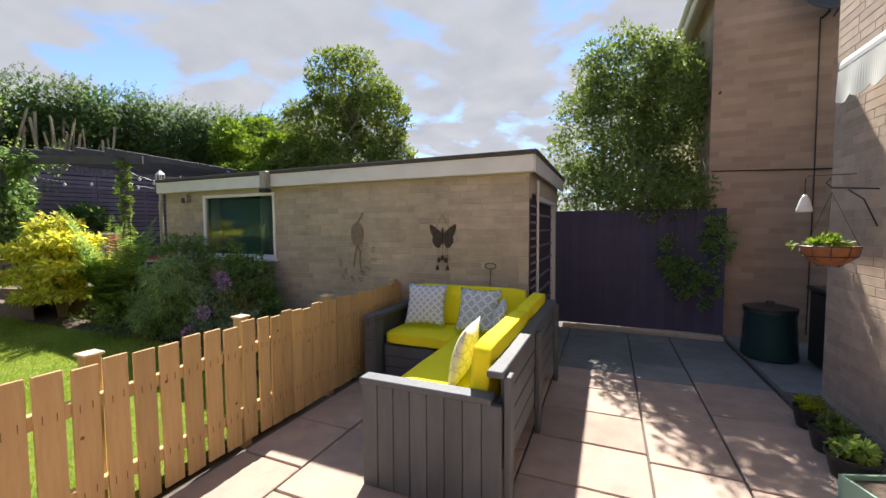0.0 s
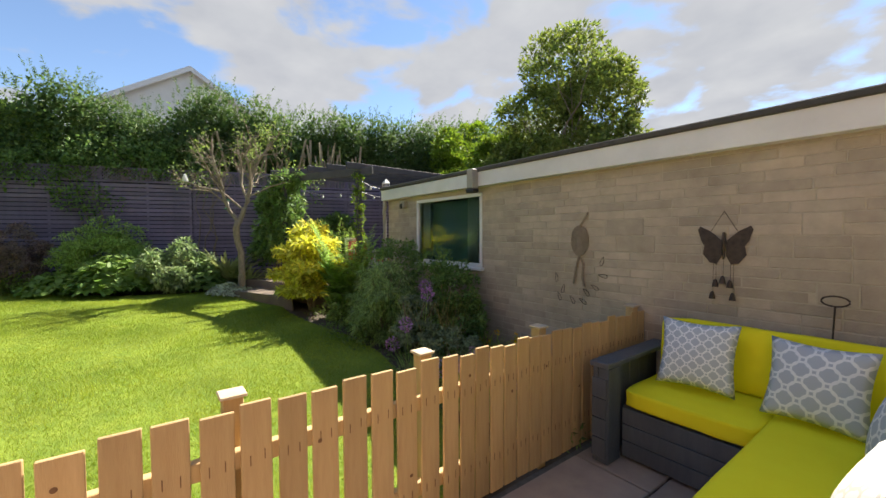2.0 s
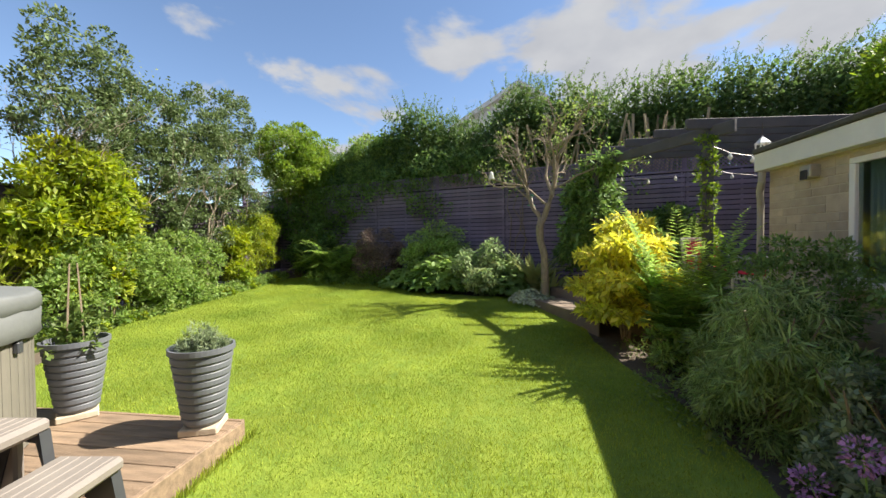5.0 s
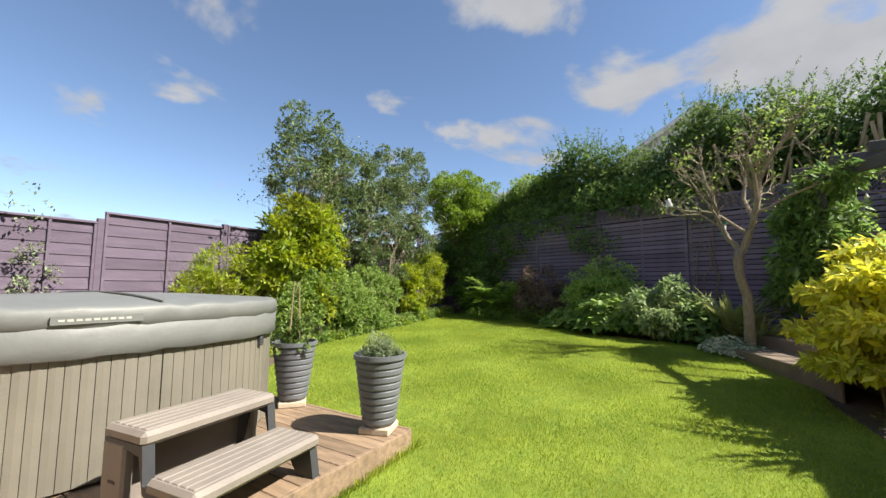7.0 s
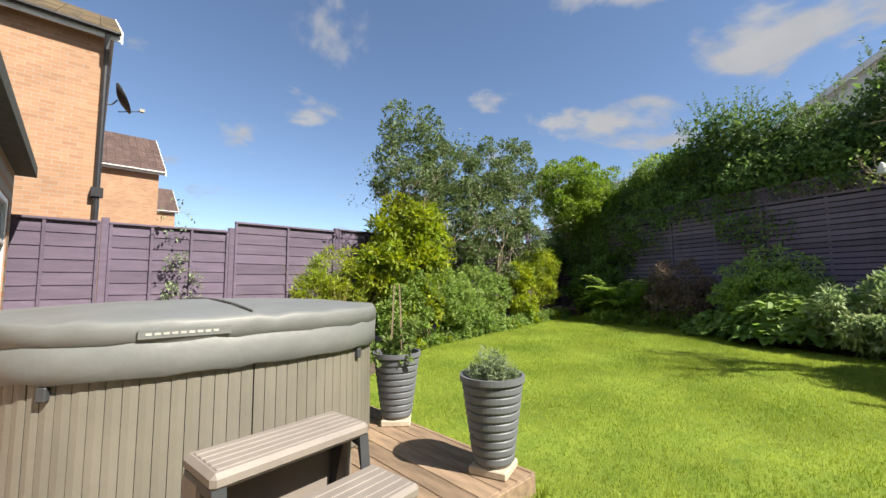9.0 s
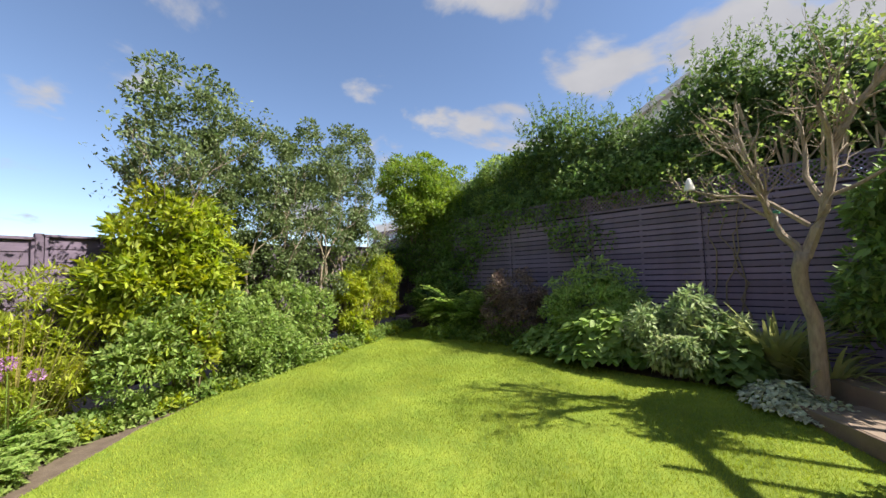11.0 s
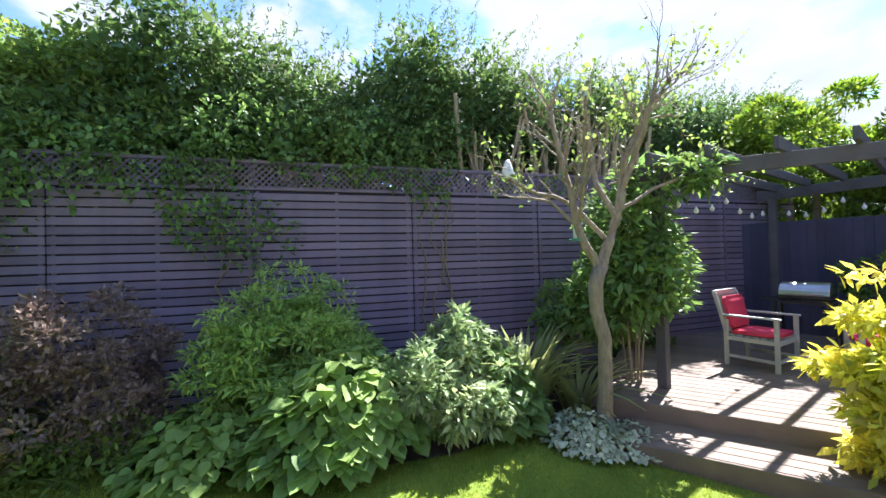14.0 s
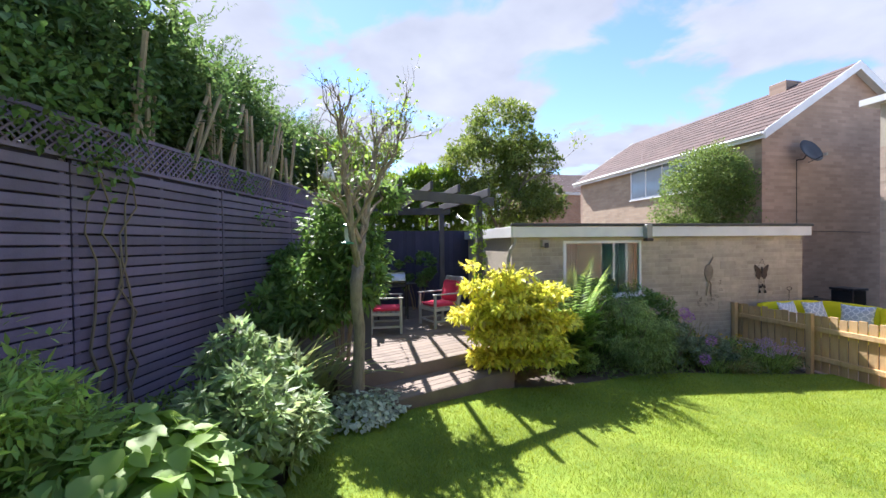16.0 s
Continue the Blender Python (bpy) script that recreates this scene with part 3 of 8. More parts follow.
def make_hopper():
    t = thing("downpipe_box", "cream plastic outlet box with a black foot at the roof's edge", "rainwater box", -5.58, GY0 - 0.2, 1.98)
    boxed("box", (-0.06, 0.06, -0.05, 0.06, 0.06, 0.32), CREAMBOX, t, 0.008)
    boxed("foot", (-0.07, 0.075, -0.06, 0.06, 0.0, 0.055), BLACKPL, t, 0.01)


make_hopper()


def make_window():
    t = thing("window_1", "wide white framed window with dark glass reflecting the garden", "window", WX0, GY0, WZ0)
    tagged(t, kind="structure")
    w, h = WX1 - WX0, WZ1 - WZ0
    f = [(0, w, h - 0.05, h), (0, w, 0, 0.05), (0, 0.06, 0.05, h - 0.05), (w - 0.05, w, 0.05, h - 0.05)]
    for a, b, c, d in f:
        boxed("window_frame", (a + 0.001, b - 0.001, -0.025, 0.05, c, d), UPVC, t, 0.006)
    boxed("pane", (0.06, w - 0.05, 0.008, 0.016, 0.05, h - 0.05), GLASS, t)
    boxed("window_sill", (-0.04, w + 0.04, -0.08, 0.06, -0.05, -0.002), UPVC, t, 0.008)


make_window()


# teal sheet added behind the pane to give the glass its reflected tone
def make_glass_tone_sheet():
    t = thing("glass_tone_sheet", "flat teal sheet added behind the window glass for its tone", "window blind", WX0 + 0.05, GY0 + 0.12, WZ0)
    boxed("cloth", (0, 1.56, 0, 0.004, 0.0, 0.98), BEHIND_GLASS, t)
    boxed("sheet_bottom_bar", (0, 1.56, -0.006, 0.012, -0.03, -0.001), UPVC, t, 0.004)


BEHIND_GLASS = mat("teal_behind_glass", (0.27, 0.40, 0.37), (0.19, 0.30, 0.28), 2, 0.8, stain=0.3)
make_glass_tone_sheet()
CURT = mat("pale_curtain", (0.55, 0.56, 0.52), (0.42, 0.44, 0.42), 2, 0.9)


def make_curtain(x0, x1, y, z0, z1):
    t = thing("curtain", "pale gathered curtain behind the window", "curtain", x0, y, z0)
    bm = bmesh.new()
    n = 24
    rows = []
    for k in range(n + 1):
        u = k / n
        q = 0.025 * math.sin(u * 30)
        rows.append([bm.verts.new(((x1 - x0) * u, q, 0)), bm.verts.new(((x1 - x0) * u, q, z1 - z0)), bm.verts.new(((x1 - x0) * u, q + 0.012, z1 - z0)), bm.verts.new(((x1 - x0) * u, q + 0.012, 0))])
    for a, b in zip(rows, rows[1:]):
        for i in range(4):
            bm.faces.new((a[i], b[i], b[(i + 1) % 4], a[(i + 1) % 4]))
    part("cloth", bm, CURT, t, smooth=True)


make_curtain(-6.0, -5.72, GY0 + 0.085, 0.98, 1.96)
make_curtain(WX0 + 0.07, WX0 + 0.32, GY0 + 0.085, 0.98, 1.96)


# ---- back and side fences ----
BF0 = Vector((-13.4, 2.0, 0))           # a point of the back fence
BFD = Vector((0.30, 0.954, 0)).normalized()
BFA = math.degrees(math.atan2(BFD.y, BFD.x))
SLAT_TOP, LAT_TOP = 2.70, 3.05


def bf(s, off=0.0, z=0.0):
    """A place s metres along the back fence and off metres in front of it."""
    n = Vector((BFD.y, -BFD.x, 0))
    return BF0 + BFD * s + n * off + Vector((0, 0, z))


def make_back_fence():
    w = 1.9
    m0 = pose(0, 0, 0, 0, 0, BFA)
    slat = boxmesh("slat", w - 0.012, 0.016, 0.081, PURPLE, 0.003)
    for i, s in enumerate([-9.0, -7.1, -5.2, -3.3, -1.4, 0.5, 2.4, 4.3, 6.2]):
        p = bf(s)
        t = thing("slatted_fence_panel", "dark purple fence panel of close horizontal slats with lattice top", "fence panel", p.x, p.y, 0.2, BFA, "panels of the back fence")
        # dark sheet added behind the slats: the shade of the gaps as colour
        boxed("gap_shade_sheet", (0.01, w - 0.01, 0.012, 0.024, 0, 2.5), PURPLE_D, t)
        for k in range(3):
            boxed("batten", (0.03 + k * 0.9, 0.07 + k * 0.9, -0.006, 0.011, 0.0, 2.49), PURPLE, t)
        for k in range(25):
            share("slat", slat, t, Matrix.Translation((w / 2, -0.016 + 0.003 * rng.uniform(-1, 1), 0.06 + k * 0.0985)) @ Matrix.Rotation(rng.uniform(-0.0025, 0.0025), 4, "Y"))
        # lattice
        bm = bmesh.new()
        box(bm, 0, w, -0.02, 0.02, 2.502, 2.535)
        box(bm, 0, w, -0.02, 0.02, 2.815, 2.85)
        lat = part("lattice_frame", bm, PURPLE, t)
        bm = bmesh.new()
        h = 0.28
        k = -h
        while k < w:
            for sgn, yy in ((1, -0.006), (-1, 0.006)):
                a, b = k, k + h
                lo, hi = max(a, 0.0), min(b, w)
                if hi - lo > 0.02:
                    za, zb = (lo - a) / h, (hi - a) / h
                    if sgn < 0:
                        za, zb = 1 - za, 1 - zb
                    dx = 0.012
                    vs = [bm.verts.new((q, yy + o, 2.535 + zz * h + e)) for o in (-0.004, 0.004) for q, zz, e in ((lo, za, -dx), (hi, zb, -dx), (hi, zb, dx), (lo, za, dx))]
                    for f in ((0, 1, 2, 3), (7, 6, 5, 4), (0, 4, 5, 1), (1, 5, 6, 2), (2, 6, 7, 3), (3, 7, 4, 0)):
                        bm.faces.new([vs[j] for j in f])
            k += 0.072
        part("lattice", bm, PURPLE, t)
        q = bf(s - 0.045)
        post = thing("fence_post", "dark purple square timber fence post", "fence post", q.x, q.y, 0.1, BFA, "posts of the back fence")
        boxed("post", (0.0, 0.085, -0.02, 0.065, 0, 2.98), PURPLE, post, 0.006)
        post.location = bf(s - 0.045, -0.05, 0.1)


make_back_fence()


def make_side_fence():
    """Featheredge-like overlapped boards in panels between posts; the ground climbs, so the panels step up."""
    xs = [3.0, 1.15, -0.7, -2.55, -4.15, -5.68, -7.5, -9.35, -11.2, -13.05, -14.9, -16.75]
    y = -4.9
    for i in range(len(xs) - 1):
        xa, xb = xs[i + 1], xs[i]
        w = xb - xa - 0.09
        top = 2.05 + 0.04 * max(0, i - 4) + (0.12 if i >= 5 else 0)
        if i < 4:
            top = 2.05
        base = gz(xa) + 0.05
        t = thing("overlap_fence_panel", "faded purple overlapped board fence panel", "fence panel", xa + 0.045, y, base, 0, "panels of the side fence")
        n = 13
        hh = (top - base - 0.04) / n
        for k in range(n):
            bm = bmesh.new()
            vs = box(bm, 0, w, -0.006, 0.006, 0, hh + 0.02)
            for v in bm.verts:
                v.co.z += 0.006 * math.sin(v.co.x * 3 + k * 1.7)
            bmesh.ops.transform(bm, matrix=Matrix.Translation((0, 0.012, 0.03 + hh * k)) @ Matrix.Rotation(radians(4), 4, "X"), verts=bm.verts)
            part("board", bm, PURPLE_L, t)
        for a in (0.0, w / 2, w - 0.035) if i == 5 else (0.0, w / 3, 2 * w / 3, w - 0.035):
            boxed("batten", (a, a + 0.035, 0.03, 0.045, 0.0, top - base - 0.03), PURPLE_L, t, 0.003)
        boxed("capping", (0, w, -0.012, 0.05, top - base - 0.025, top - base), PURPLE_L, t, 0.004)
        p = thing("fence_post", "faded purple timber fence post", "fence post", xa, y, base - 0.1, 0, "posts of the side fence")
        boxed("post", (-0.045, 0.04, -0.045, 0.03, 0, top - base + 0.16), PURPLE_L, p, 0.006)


make_side_fence()


def make_rear_fence():
    """Dark closed boards behind the seating deck."""
    xs = np.arange(-13.1, -8.1, 0.97)
    for i, x in enumerate(xs):
        t = thing("closeboard_panel", "dark purple close-boarded fence panel behind the pergola", "fence panel", float(x), 8.35, 0.1, 0, "panels behind the pergola")
        for k in range(9):
            boxed("board", (k * 0.108, k * 0.108 + 0.118, -0.012 + 0.012 * (k % 2), -0.001 + 0.012 * (k % 2), 0, 2.2), NAVY, t, 0.003)
        boxed("rail", (0, 0.95, 0.012, 0.05, 1.9, 1.98), PURPLE, t)


make_rear_fence()

# ---- houses ----


def gable_house(name, label, x0, x1, y0, y1, ze, zr, ridge, wall_x, wall_y, tile, z0=-0.4, over=0.25):
    """Walls, a pitched roof with tile courses, barge boards, soffit and gutter; ridge is the axis it runs along."""
    t = thing(name, label, "house", (x0 + x1) / 2, (y0 + y1) / 2, z0)
    tagged(t, kind="")
    cx, cy = (x0 + x1) / 2, (y0 + y1) / 2
    a0, a1, b0, b1 = x0 - cx, x1 - cx, y0 - cy, y1 - cy
    h, r = ze - z0, zr - z0

    def wall(pts, mt):
        bm = bmesh.new()
        vs = [bm.verts.new(p) for p in pts]
        f = bm.faces.new(vs)
        bm.normal_update()
        n = f.normal.copy()
        e = bmesh.ops.extrude_face_region(bm, geom=[f])
        bmesh.ops.translate(bm, vec=-n * 0.2, verts=[v for v in e["geom"] if isinstance(v, bmesh.types.BMVert)])
        bmesh.ops.recalc_face_normals(bm, faces=bm.faces)
        part("wall", bm, mt, t)
    if ridge == "y":
        wall([(a0, b0, 0), (a1, b0, 0), (a1, b0, h), (0, b0, r), (a0, b0, h)], wall_x)
        wall([(a1, b1, 0), (a0, b1, 0), (a0, b1, h), (0, b1, r), (a1, b1, h)], wall_x)
        wall([(a0, b1 - 0.2, 0), (a0, b0 + 0.2, 0), (a0, b0 + 0.2, h), (a0, b1 - 0.2, h)], wall_y)
        wall([(a1, b0 + 0.2, 0), (a1, b1 - 0.2, 0), (a1, b1 - 0.2, h), (a1, b0 + 0.2, h)], wall_y)
        half, long0, long1 = a1, b0, b1
    else:
        wall([(a0, b1, 0), (a0, b0, 0), (a0, b0, h), (a0, 0, r), (a0, b1, h)], wall_y)
        wall([(a1, b0, 0), (a1, b1, 0), (a1, b1, h), (a1, 0, r), (a1, b0, h)], wall_y)
        wall([(a0 + 0.2, b0, 0), (a1 - 0.2, b0, 0), (a1 - 0.2, b0, h), (a0 + 0.2, b0, h)], wall_x)
        wall([(a1 - 0.2, b1, 0), (a0 + 0.2, b1, 0), (a0 + 0.2, b1, h), (a1 - 0.2, b1, h)], wall_x)
        half, long0, long1 = b1, a0, a1
    slope = math.atan2(r - h, half)
    run = math.hypot(half, r - h) + over
    rows = max(3, int(run / 0.34))
    L = long1 - long0 + 2 * over
    cols = max(3, int(L / 0.33))
    for s in (-1, 1):
        bm = bmesh.new()
        for i in range(rows):
            for j in range(cols):
                d0, d1 = run * i / rows, run * (i + 1) / rows + 0.02
                u0, u1 = long0 - over + L * j / cols, long0 - over + L * (j + 1) / cols - 0.008
                q = [(u0, d0, 0.06), (u1, d0, 0.06), (u1, d1, 0.085), (u0, d1, 0.085)]
                vs = []
                for zoff in (0, 0.02):
                    for u, dd, zz in q:
                        out = s * dd * math.cos(slope)
                        z = r - dd * math.sin(slope) + zz + zoff
                        vs.append(bm.verts.new((out, u, z) if ridge == "y" else (u, out, z)))
                for f in ((4, 5, 6, 7), (3, 2, 6, 7)):
                    bm.faces.new([vs[k] for k in f])
        bmesh.ops.recalc_face_normals(bm, faces=bm.faces)
        part("roof_slope", bm, tile, t, kind="")
        bm = bmesh.new()
        vs = []
        for u in (long0 - over, long1 + over):
            for dd, zz in ((0, 0.05), (run, 0.05), (run, -0.02), (0, -0.02)):
                out = s * dd * math.cos(slope)
                z = r - dd * math.sin(slope) + zz
                vs.append(bm.verts.new((out, u, z) if ridge == "y" else (u, out, z)))
        for f in ((0, 1, 2, 3), (7, 6, 5, 4), (0, 4, 5, 1), (1, 5, 6, 2), (2, 6, 7, 3), (3, 7, 4, 0)):
            bm.faces.new([vs[k] for k in f])
        bmesh.ops.recalc_face_normals(bm, faces=bm.faces)
        part("roof_deck", bm, WHITE, t)
        ze2 = r - run * math.sin(slope)
        o = s * run * math.cos(slope)
        bm = bmesh.new()
        o0, o1 = (o, o + 0.03 * s) if s > 0 else (o + 0.03 * s, o)
        g0, g1 = (o + 0.035 * s, o + 0.14 * s) if s > 0 else (o + 0.14 * s, o + 0.035 * s)
        if ridge == "y":
            box(bm, o0, o1, long0 - over, long1 + over, ze2 - 0.14, ze2 + 0.05)
            part("fascia", bm, WHITE, t)
            bm = bmesh.new()
            box(bm, g0, g1, long0 - over, long1 + over, ze2 - 0.05, ze2 + 0.03, 0.03)
        else:
            box(bm, long0 - over, long1 + over, o0, o1, ze2 - 0.14, ze2 + 0.05)
            part("fascia", bm, WHITE, t)
            bm = bmesh.new()
            box(bm, long0 - over, long1 + over, g0, g1, ze2 - 0.05, ze2 + 0.03, 0.03)
        part("gutter", bm, WHITE if name != "mossy_roof_house" else BLACKPL, t)
        for u in (long0 - over - 0.035, long1 + over + 0.005):
            bm = bmesh.new()
            vs = []
            for uu in (u, u + 0.03):
                for dd, zz in ((0, 0.1), (run + 0.02, 0.1), (run + 0.02, -0.16), (0, -0.16)):
                    out = s * dd * math.cos(slope)
                    z = r - dd * math.sin(slope) + zz
                    vs.append(bm.verts.new((out, uu, z) if ridge == "y" else (uu, out, z)))
            for f in ((0, 1, 2, 3), (7, 6, 5, 4), (0, 4, 5, 1), (1, 5, 6, 2), (2, 6, 7, 3), (3, 7, 4, 0)):
                bm.faces.new([vs[k] for k in f])
            bmesh.ops.recalc_face_normals(bm, faces=bm.faces)
            part("bargeboard", bm, WHITE, t)
    return t


def house_window(t, x, y, z, w, h, face, panes=3):
    """A white window set on a wall: face is (nx, ny)."""
    wn = new("window")
    wn.parent = t
    wn.location = Vector((x, y, z)) - t.location
    wn.rotation_euler = (0, 0, math.atan2(face[1], face[0]) + math.pi / 2)
    boxed("sill", (-w / 2 - 0.05, w / 2 + 0.05, -0.07, -0.002, -0.05, 0), UPVC, wn)
    boxed("frame", (-w / 2, w / 2, -0.03, -0.002, 0, 0.06), UPVC, wn)
    boxed("frame", (-w / 2, w / 2, -0.03, -0.002, h - 0.06, h), UPVC, wn)
    for k in range(panes + 1):
        a = -w / 2 + (w - 0.06) * k / panes
        boxed("frame", (a, a + 0.06, -0.03, -0.002, 0.06, h - 0.06), UPVC, wn)
    for k in range(panes):
        a = -w / 2 + (w - 0.06) * k / panes + 0.06
        boxed("pane", (a, a + (w - 0.06) / panes - 0.06, -0.016, -0.004, 0.06, h - 0.06), PANE, wn)
    return wn


PANE = mat("pale_reflecting_pane", (0.32, 0.38, 0.42), (0.25, 0.31, 0.35), 1, 0.06, spec=1.0)
h1 = gable_house("brick_house", "two storey brown brick house with tiled roof and white bargeboards", 0.75, 7.6, 8.0, 17.6, 5.2, 7.35, "y", BUFF_X, BUFF_Y, TILE)
boxed("chimney", (-0.35, 0.35, -3.2, -2.6, 7.4, 8.0), BUFF_X, h1, 0.01)
house_window(h1, 0.75, 11.85, 3.77, 3.6, 1.38, (-1, 0), 4)
h2 = gable_house("mossy_roof_house", "orange brick house with a moss-covered tiled roof and a black downpipe", -4.08, 4.8, -16.6, -8.7, 6.6, 8.95, "x", BRICK_X, BRICK_Y, TILEM)
house_window(h2, -4.08, -11.6, 4.1, 1.9, 1.3, (-1, 0), 3)
h3 = gable_house("far_brick_house", "orange brick house with a brown tiled roof beyond the garden", -6.75, 3.0, -31.3, -22.5, 7.1, 9.9, "x", BRICK_X, BRICK_Y, TILE)
house_window(h3, -6.75, -26.0, 3.9, 1.6, 1.1, (-1, 0), 2)
gable_house("farther_brick_house", "brick house with a brown roof in the distance", -10.4, 0.0, -50.0, -42.0, 8.2, 10.9, "x", BRICK_X, BRICK_Y, TILE)
gable_house("white_gabled_house", "white rendered house with a low grey gable roof behind the hedge", -34.0, -24.7, -0.8, 7.6, 7.0, 9.6, "x", RENDERW, RENDERW, TILE)
gable_house("distant_brick_house", "low brick house with a brown roof behind the tree", 3.2, 13.0, 28.0, 36.0, 6.1, 8.2, "x", BRICK_X, BRICK_Y, TILE)

def make_cables():
    t = thing("wall_cable", "thin black cables running up and across the gable wall", "cable", 2.03, 7.985, 0)
    bm = bmesh.new()
    tube(bm, [(0.0, 0, -0.2), (0.01, 0, 2.2), (0, 0, 4.4)], 0.009, 5)
    part("upright_cable", bm, BLACKPL, t)
    bm = bmesh.new()
    tube(bm, [(-1.25, 0, 2.29), (0, -0.001, 2.25), (3.0, 0, 2.2)], 0.009, 5)
    part("level_cable", bm, BLACKPL, t)


make_cables()

# our own house: a stone-faced wall by the patio, and a lower wing beside the hot tub
HX = 1.3
wall_boxes("wall_house", [(HX + 0.0095, HX + 0.3, -1.4, 5.64, -0.4, 5.2), (HX + 0.3, 6.0, 5.44, 5.64, -0.4, 5.2), (HX + 0.3, 6.0, -1.6, -1.4, -0.4, 5.2)], MORTAR)
wall_boxes("roof_house", [(HX - 0.25, 6.0, -1.6, 5.9, 5.2, 5.35)], WHITE)
wall_boxes("wall_wing", [(-3.33, -1.85, -1.65, -1.4, -0.4, 2.5), (-0.65, HX, -1.65, -1.4, -0.4, 2.5), (-1.85, -0.65, -1.65, -1.4, 1.95, 2.5), (-1.85, -0.65, -1.65, -1.4, -0.4, -0.28), (-3.33, -3.1, -2.2, -1.65, -0.4, 2.5), (-3.33, -3.1, -4.4, -2.2, -0.4, 0.9), (-3.33, -3.1, -4.6, -4.4, -0.4, 2.5), (-3.33, -3.1, -4.4, -2.2, 2.15, 2.5)], BRICK_X)
wall_boxes("roof_wing", [(-3.5, HX, -4.75, -1.3, 2.5, 2.62)], FELT)


def make_patio_door():
    t = thing("door_2", "closed white framed glazed patio door of the house", "door", -1.849, -1.5, -0.279)
    tagged(t, kind="structure")
    for a, b, c, d in ((0, 0.08, 0, 2.228), (1.118, 1.198, 0, 2.228), (0.56, 0.64, 0.08, 2.15), (0.08, 1.118, 0, 0.08), (0.08, 1.118, 2.15, 2.228)):
        boxed("door_frame", (a, b, -0.03, 0.04, c, d), UPVC, t, 0.006)
    boxed("pane", (0.081, 0.559, 0.0, 0.01, 0.081, 2.149), GLASS, t)
    boxed("pane", (0.641, 1.117, 0.0, 0.01, 0.081, 2.149), GLASS, t)
    make_curtain(-1.2, -0.75, -1.6, -0.2, 1.9)


make_patio_door()


def make_wing_window():
    t = thing("window_2", "white framed window with a cross bar in the wing of the house", "window", -3.3, -4.399, 0.901)
    tagged(t, kind="structure")
    h = 1.248
    for a, b, c, d in ((0, 0.06, 0, h), (2.138, 2.198, 0, h), (1.07, 1.13, 0.06, h - 0.06), (0.06, 2.138, 0, 0.06), (0.06, 2.138, h - 0.06, h), (1.13, 2.138, 0.75, 0.80), (0.06, 1.07, 0.75, 0.80), (1.62, 1.66, 0.06, 0.75)):
        boxed("window_frame", (-0.02, 0.05, a, b, c, d), UPVC, t, 0.006)
    boxed("pane", (0.01, 0.02, 0.061, 1.069, 0.061, h - 0.061), GLASS, t)
    boxed("pane", (0.01, 0.02, 1.131, 2.137, 0.061, h - 0.061), GLASS, t)


make_wing_window()
wall_boxes("wall_wing_back", [(-2.4, -2.3, -4.6, -1.7, -0.4, 2.5), (-2.25, 0.2, -2.6, -2.5, -0.4, 2.5)], BEHIND_GLASS)


# ---- deck, hot tub, steps, planters ----
DZ = 0.05


def make_tub_deck():
    t = thing("low_deck", "low weathered brown timber deck under the hot tub", "deck", -6.03, -4.885, 0)
    me = boxmesh("deck_board", 0.138, 5.34, 0.028, DECKW, 0.004)
    n = 19
    for k in range(n):
        share("deck_board", me, t, Matrix.Translation((0.10 + k * 0.1446, 2.68, DZ - 0.014 + 0.001 * rng.uniform(-1, 1))))
    boxed("edge_board", (-0.002, 0.026, 0.0, 5.36, DZ - 0.15, DZ + 0.002), DECKW, t, 0.004)
    boxed("edge_board", (0.028, 2.72, 5.352, 5.382, DZ - 0.24, DZ + 0.002), DECKW, t, 0.004)
    boxed("joists", (0.03, 2.7, 0.05, 5.34, DZ - 0.34, DZ - 0.03), SOIL, t)


make_tub_deck()
tufts = tagged(thing("edge_grass", "longer grass growing against the deck edge", "grass"), kind="stuff")
r_ = np.random.default_rng(77)
c_ = np.concatenate([np.stack([-6.045 + r_.normal(size=2600) * 0.012, r_.uniform(-4.7, 0.49, 2600), np.full(2600, gz(-6.1) - 0.015)], 1),
                     np.stack([r_.uniform(-6.1, -3.5, 1500), 0.51 + r_.normal(size=1500) * 0.012, np.zeros(1500)], 1)])
c_[2600:, 2] = [gz(x) - 0.015 for x in c_[2600:, 0]]
l_ = r_.uniform(0.04, 0.10, len(c_))
rawmesh("blades", leafverts(c_, r_.normal(size=c_.shape) * 0.3 + np.array([0, 0, 1.0]), r_.normal(size=c_.shape), l_, l_ * 0.06 + 0.002), 4, [(0, 1, 2), (0, 2, 3)], BLADE, tufts, kind="stuff")
TUB = (-4.68, -1.65, 1.16)


def superr(q, R, n=2.9):
    c, s = abs(math.cos(q)), abs(math.sin(q))
    return R / (c ** n + s ** n) ** (1 / n)


def facing(a):
    """The way that the tub's side faces at an angle."""
    p = [superr(b, 1.0) * Vector((math.cos(b), math.sin(b))) for b in (a - 0.01, a + 0.01)]
    d = p[1] - p[0]
    return math.atan2(-d.x, d.y)


def squared(bm):
    """Turns a round shape into the tub's rounded square."""
    for v in bm.verts:
        k = superr(math.atan2(v.co.y, v.co.x), 1.0)
        v.co.x, v.co.y = v.co.x * k, v.co.y * k


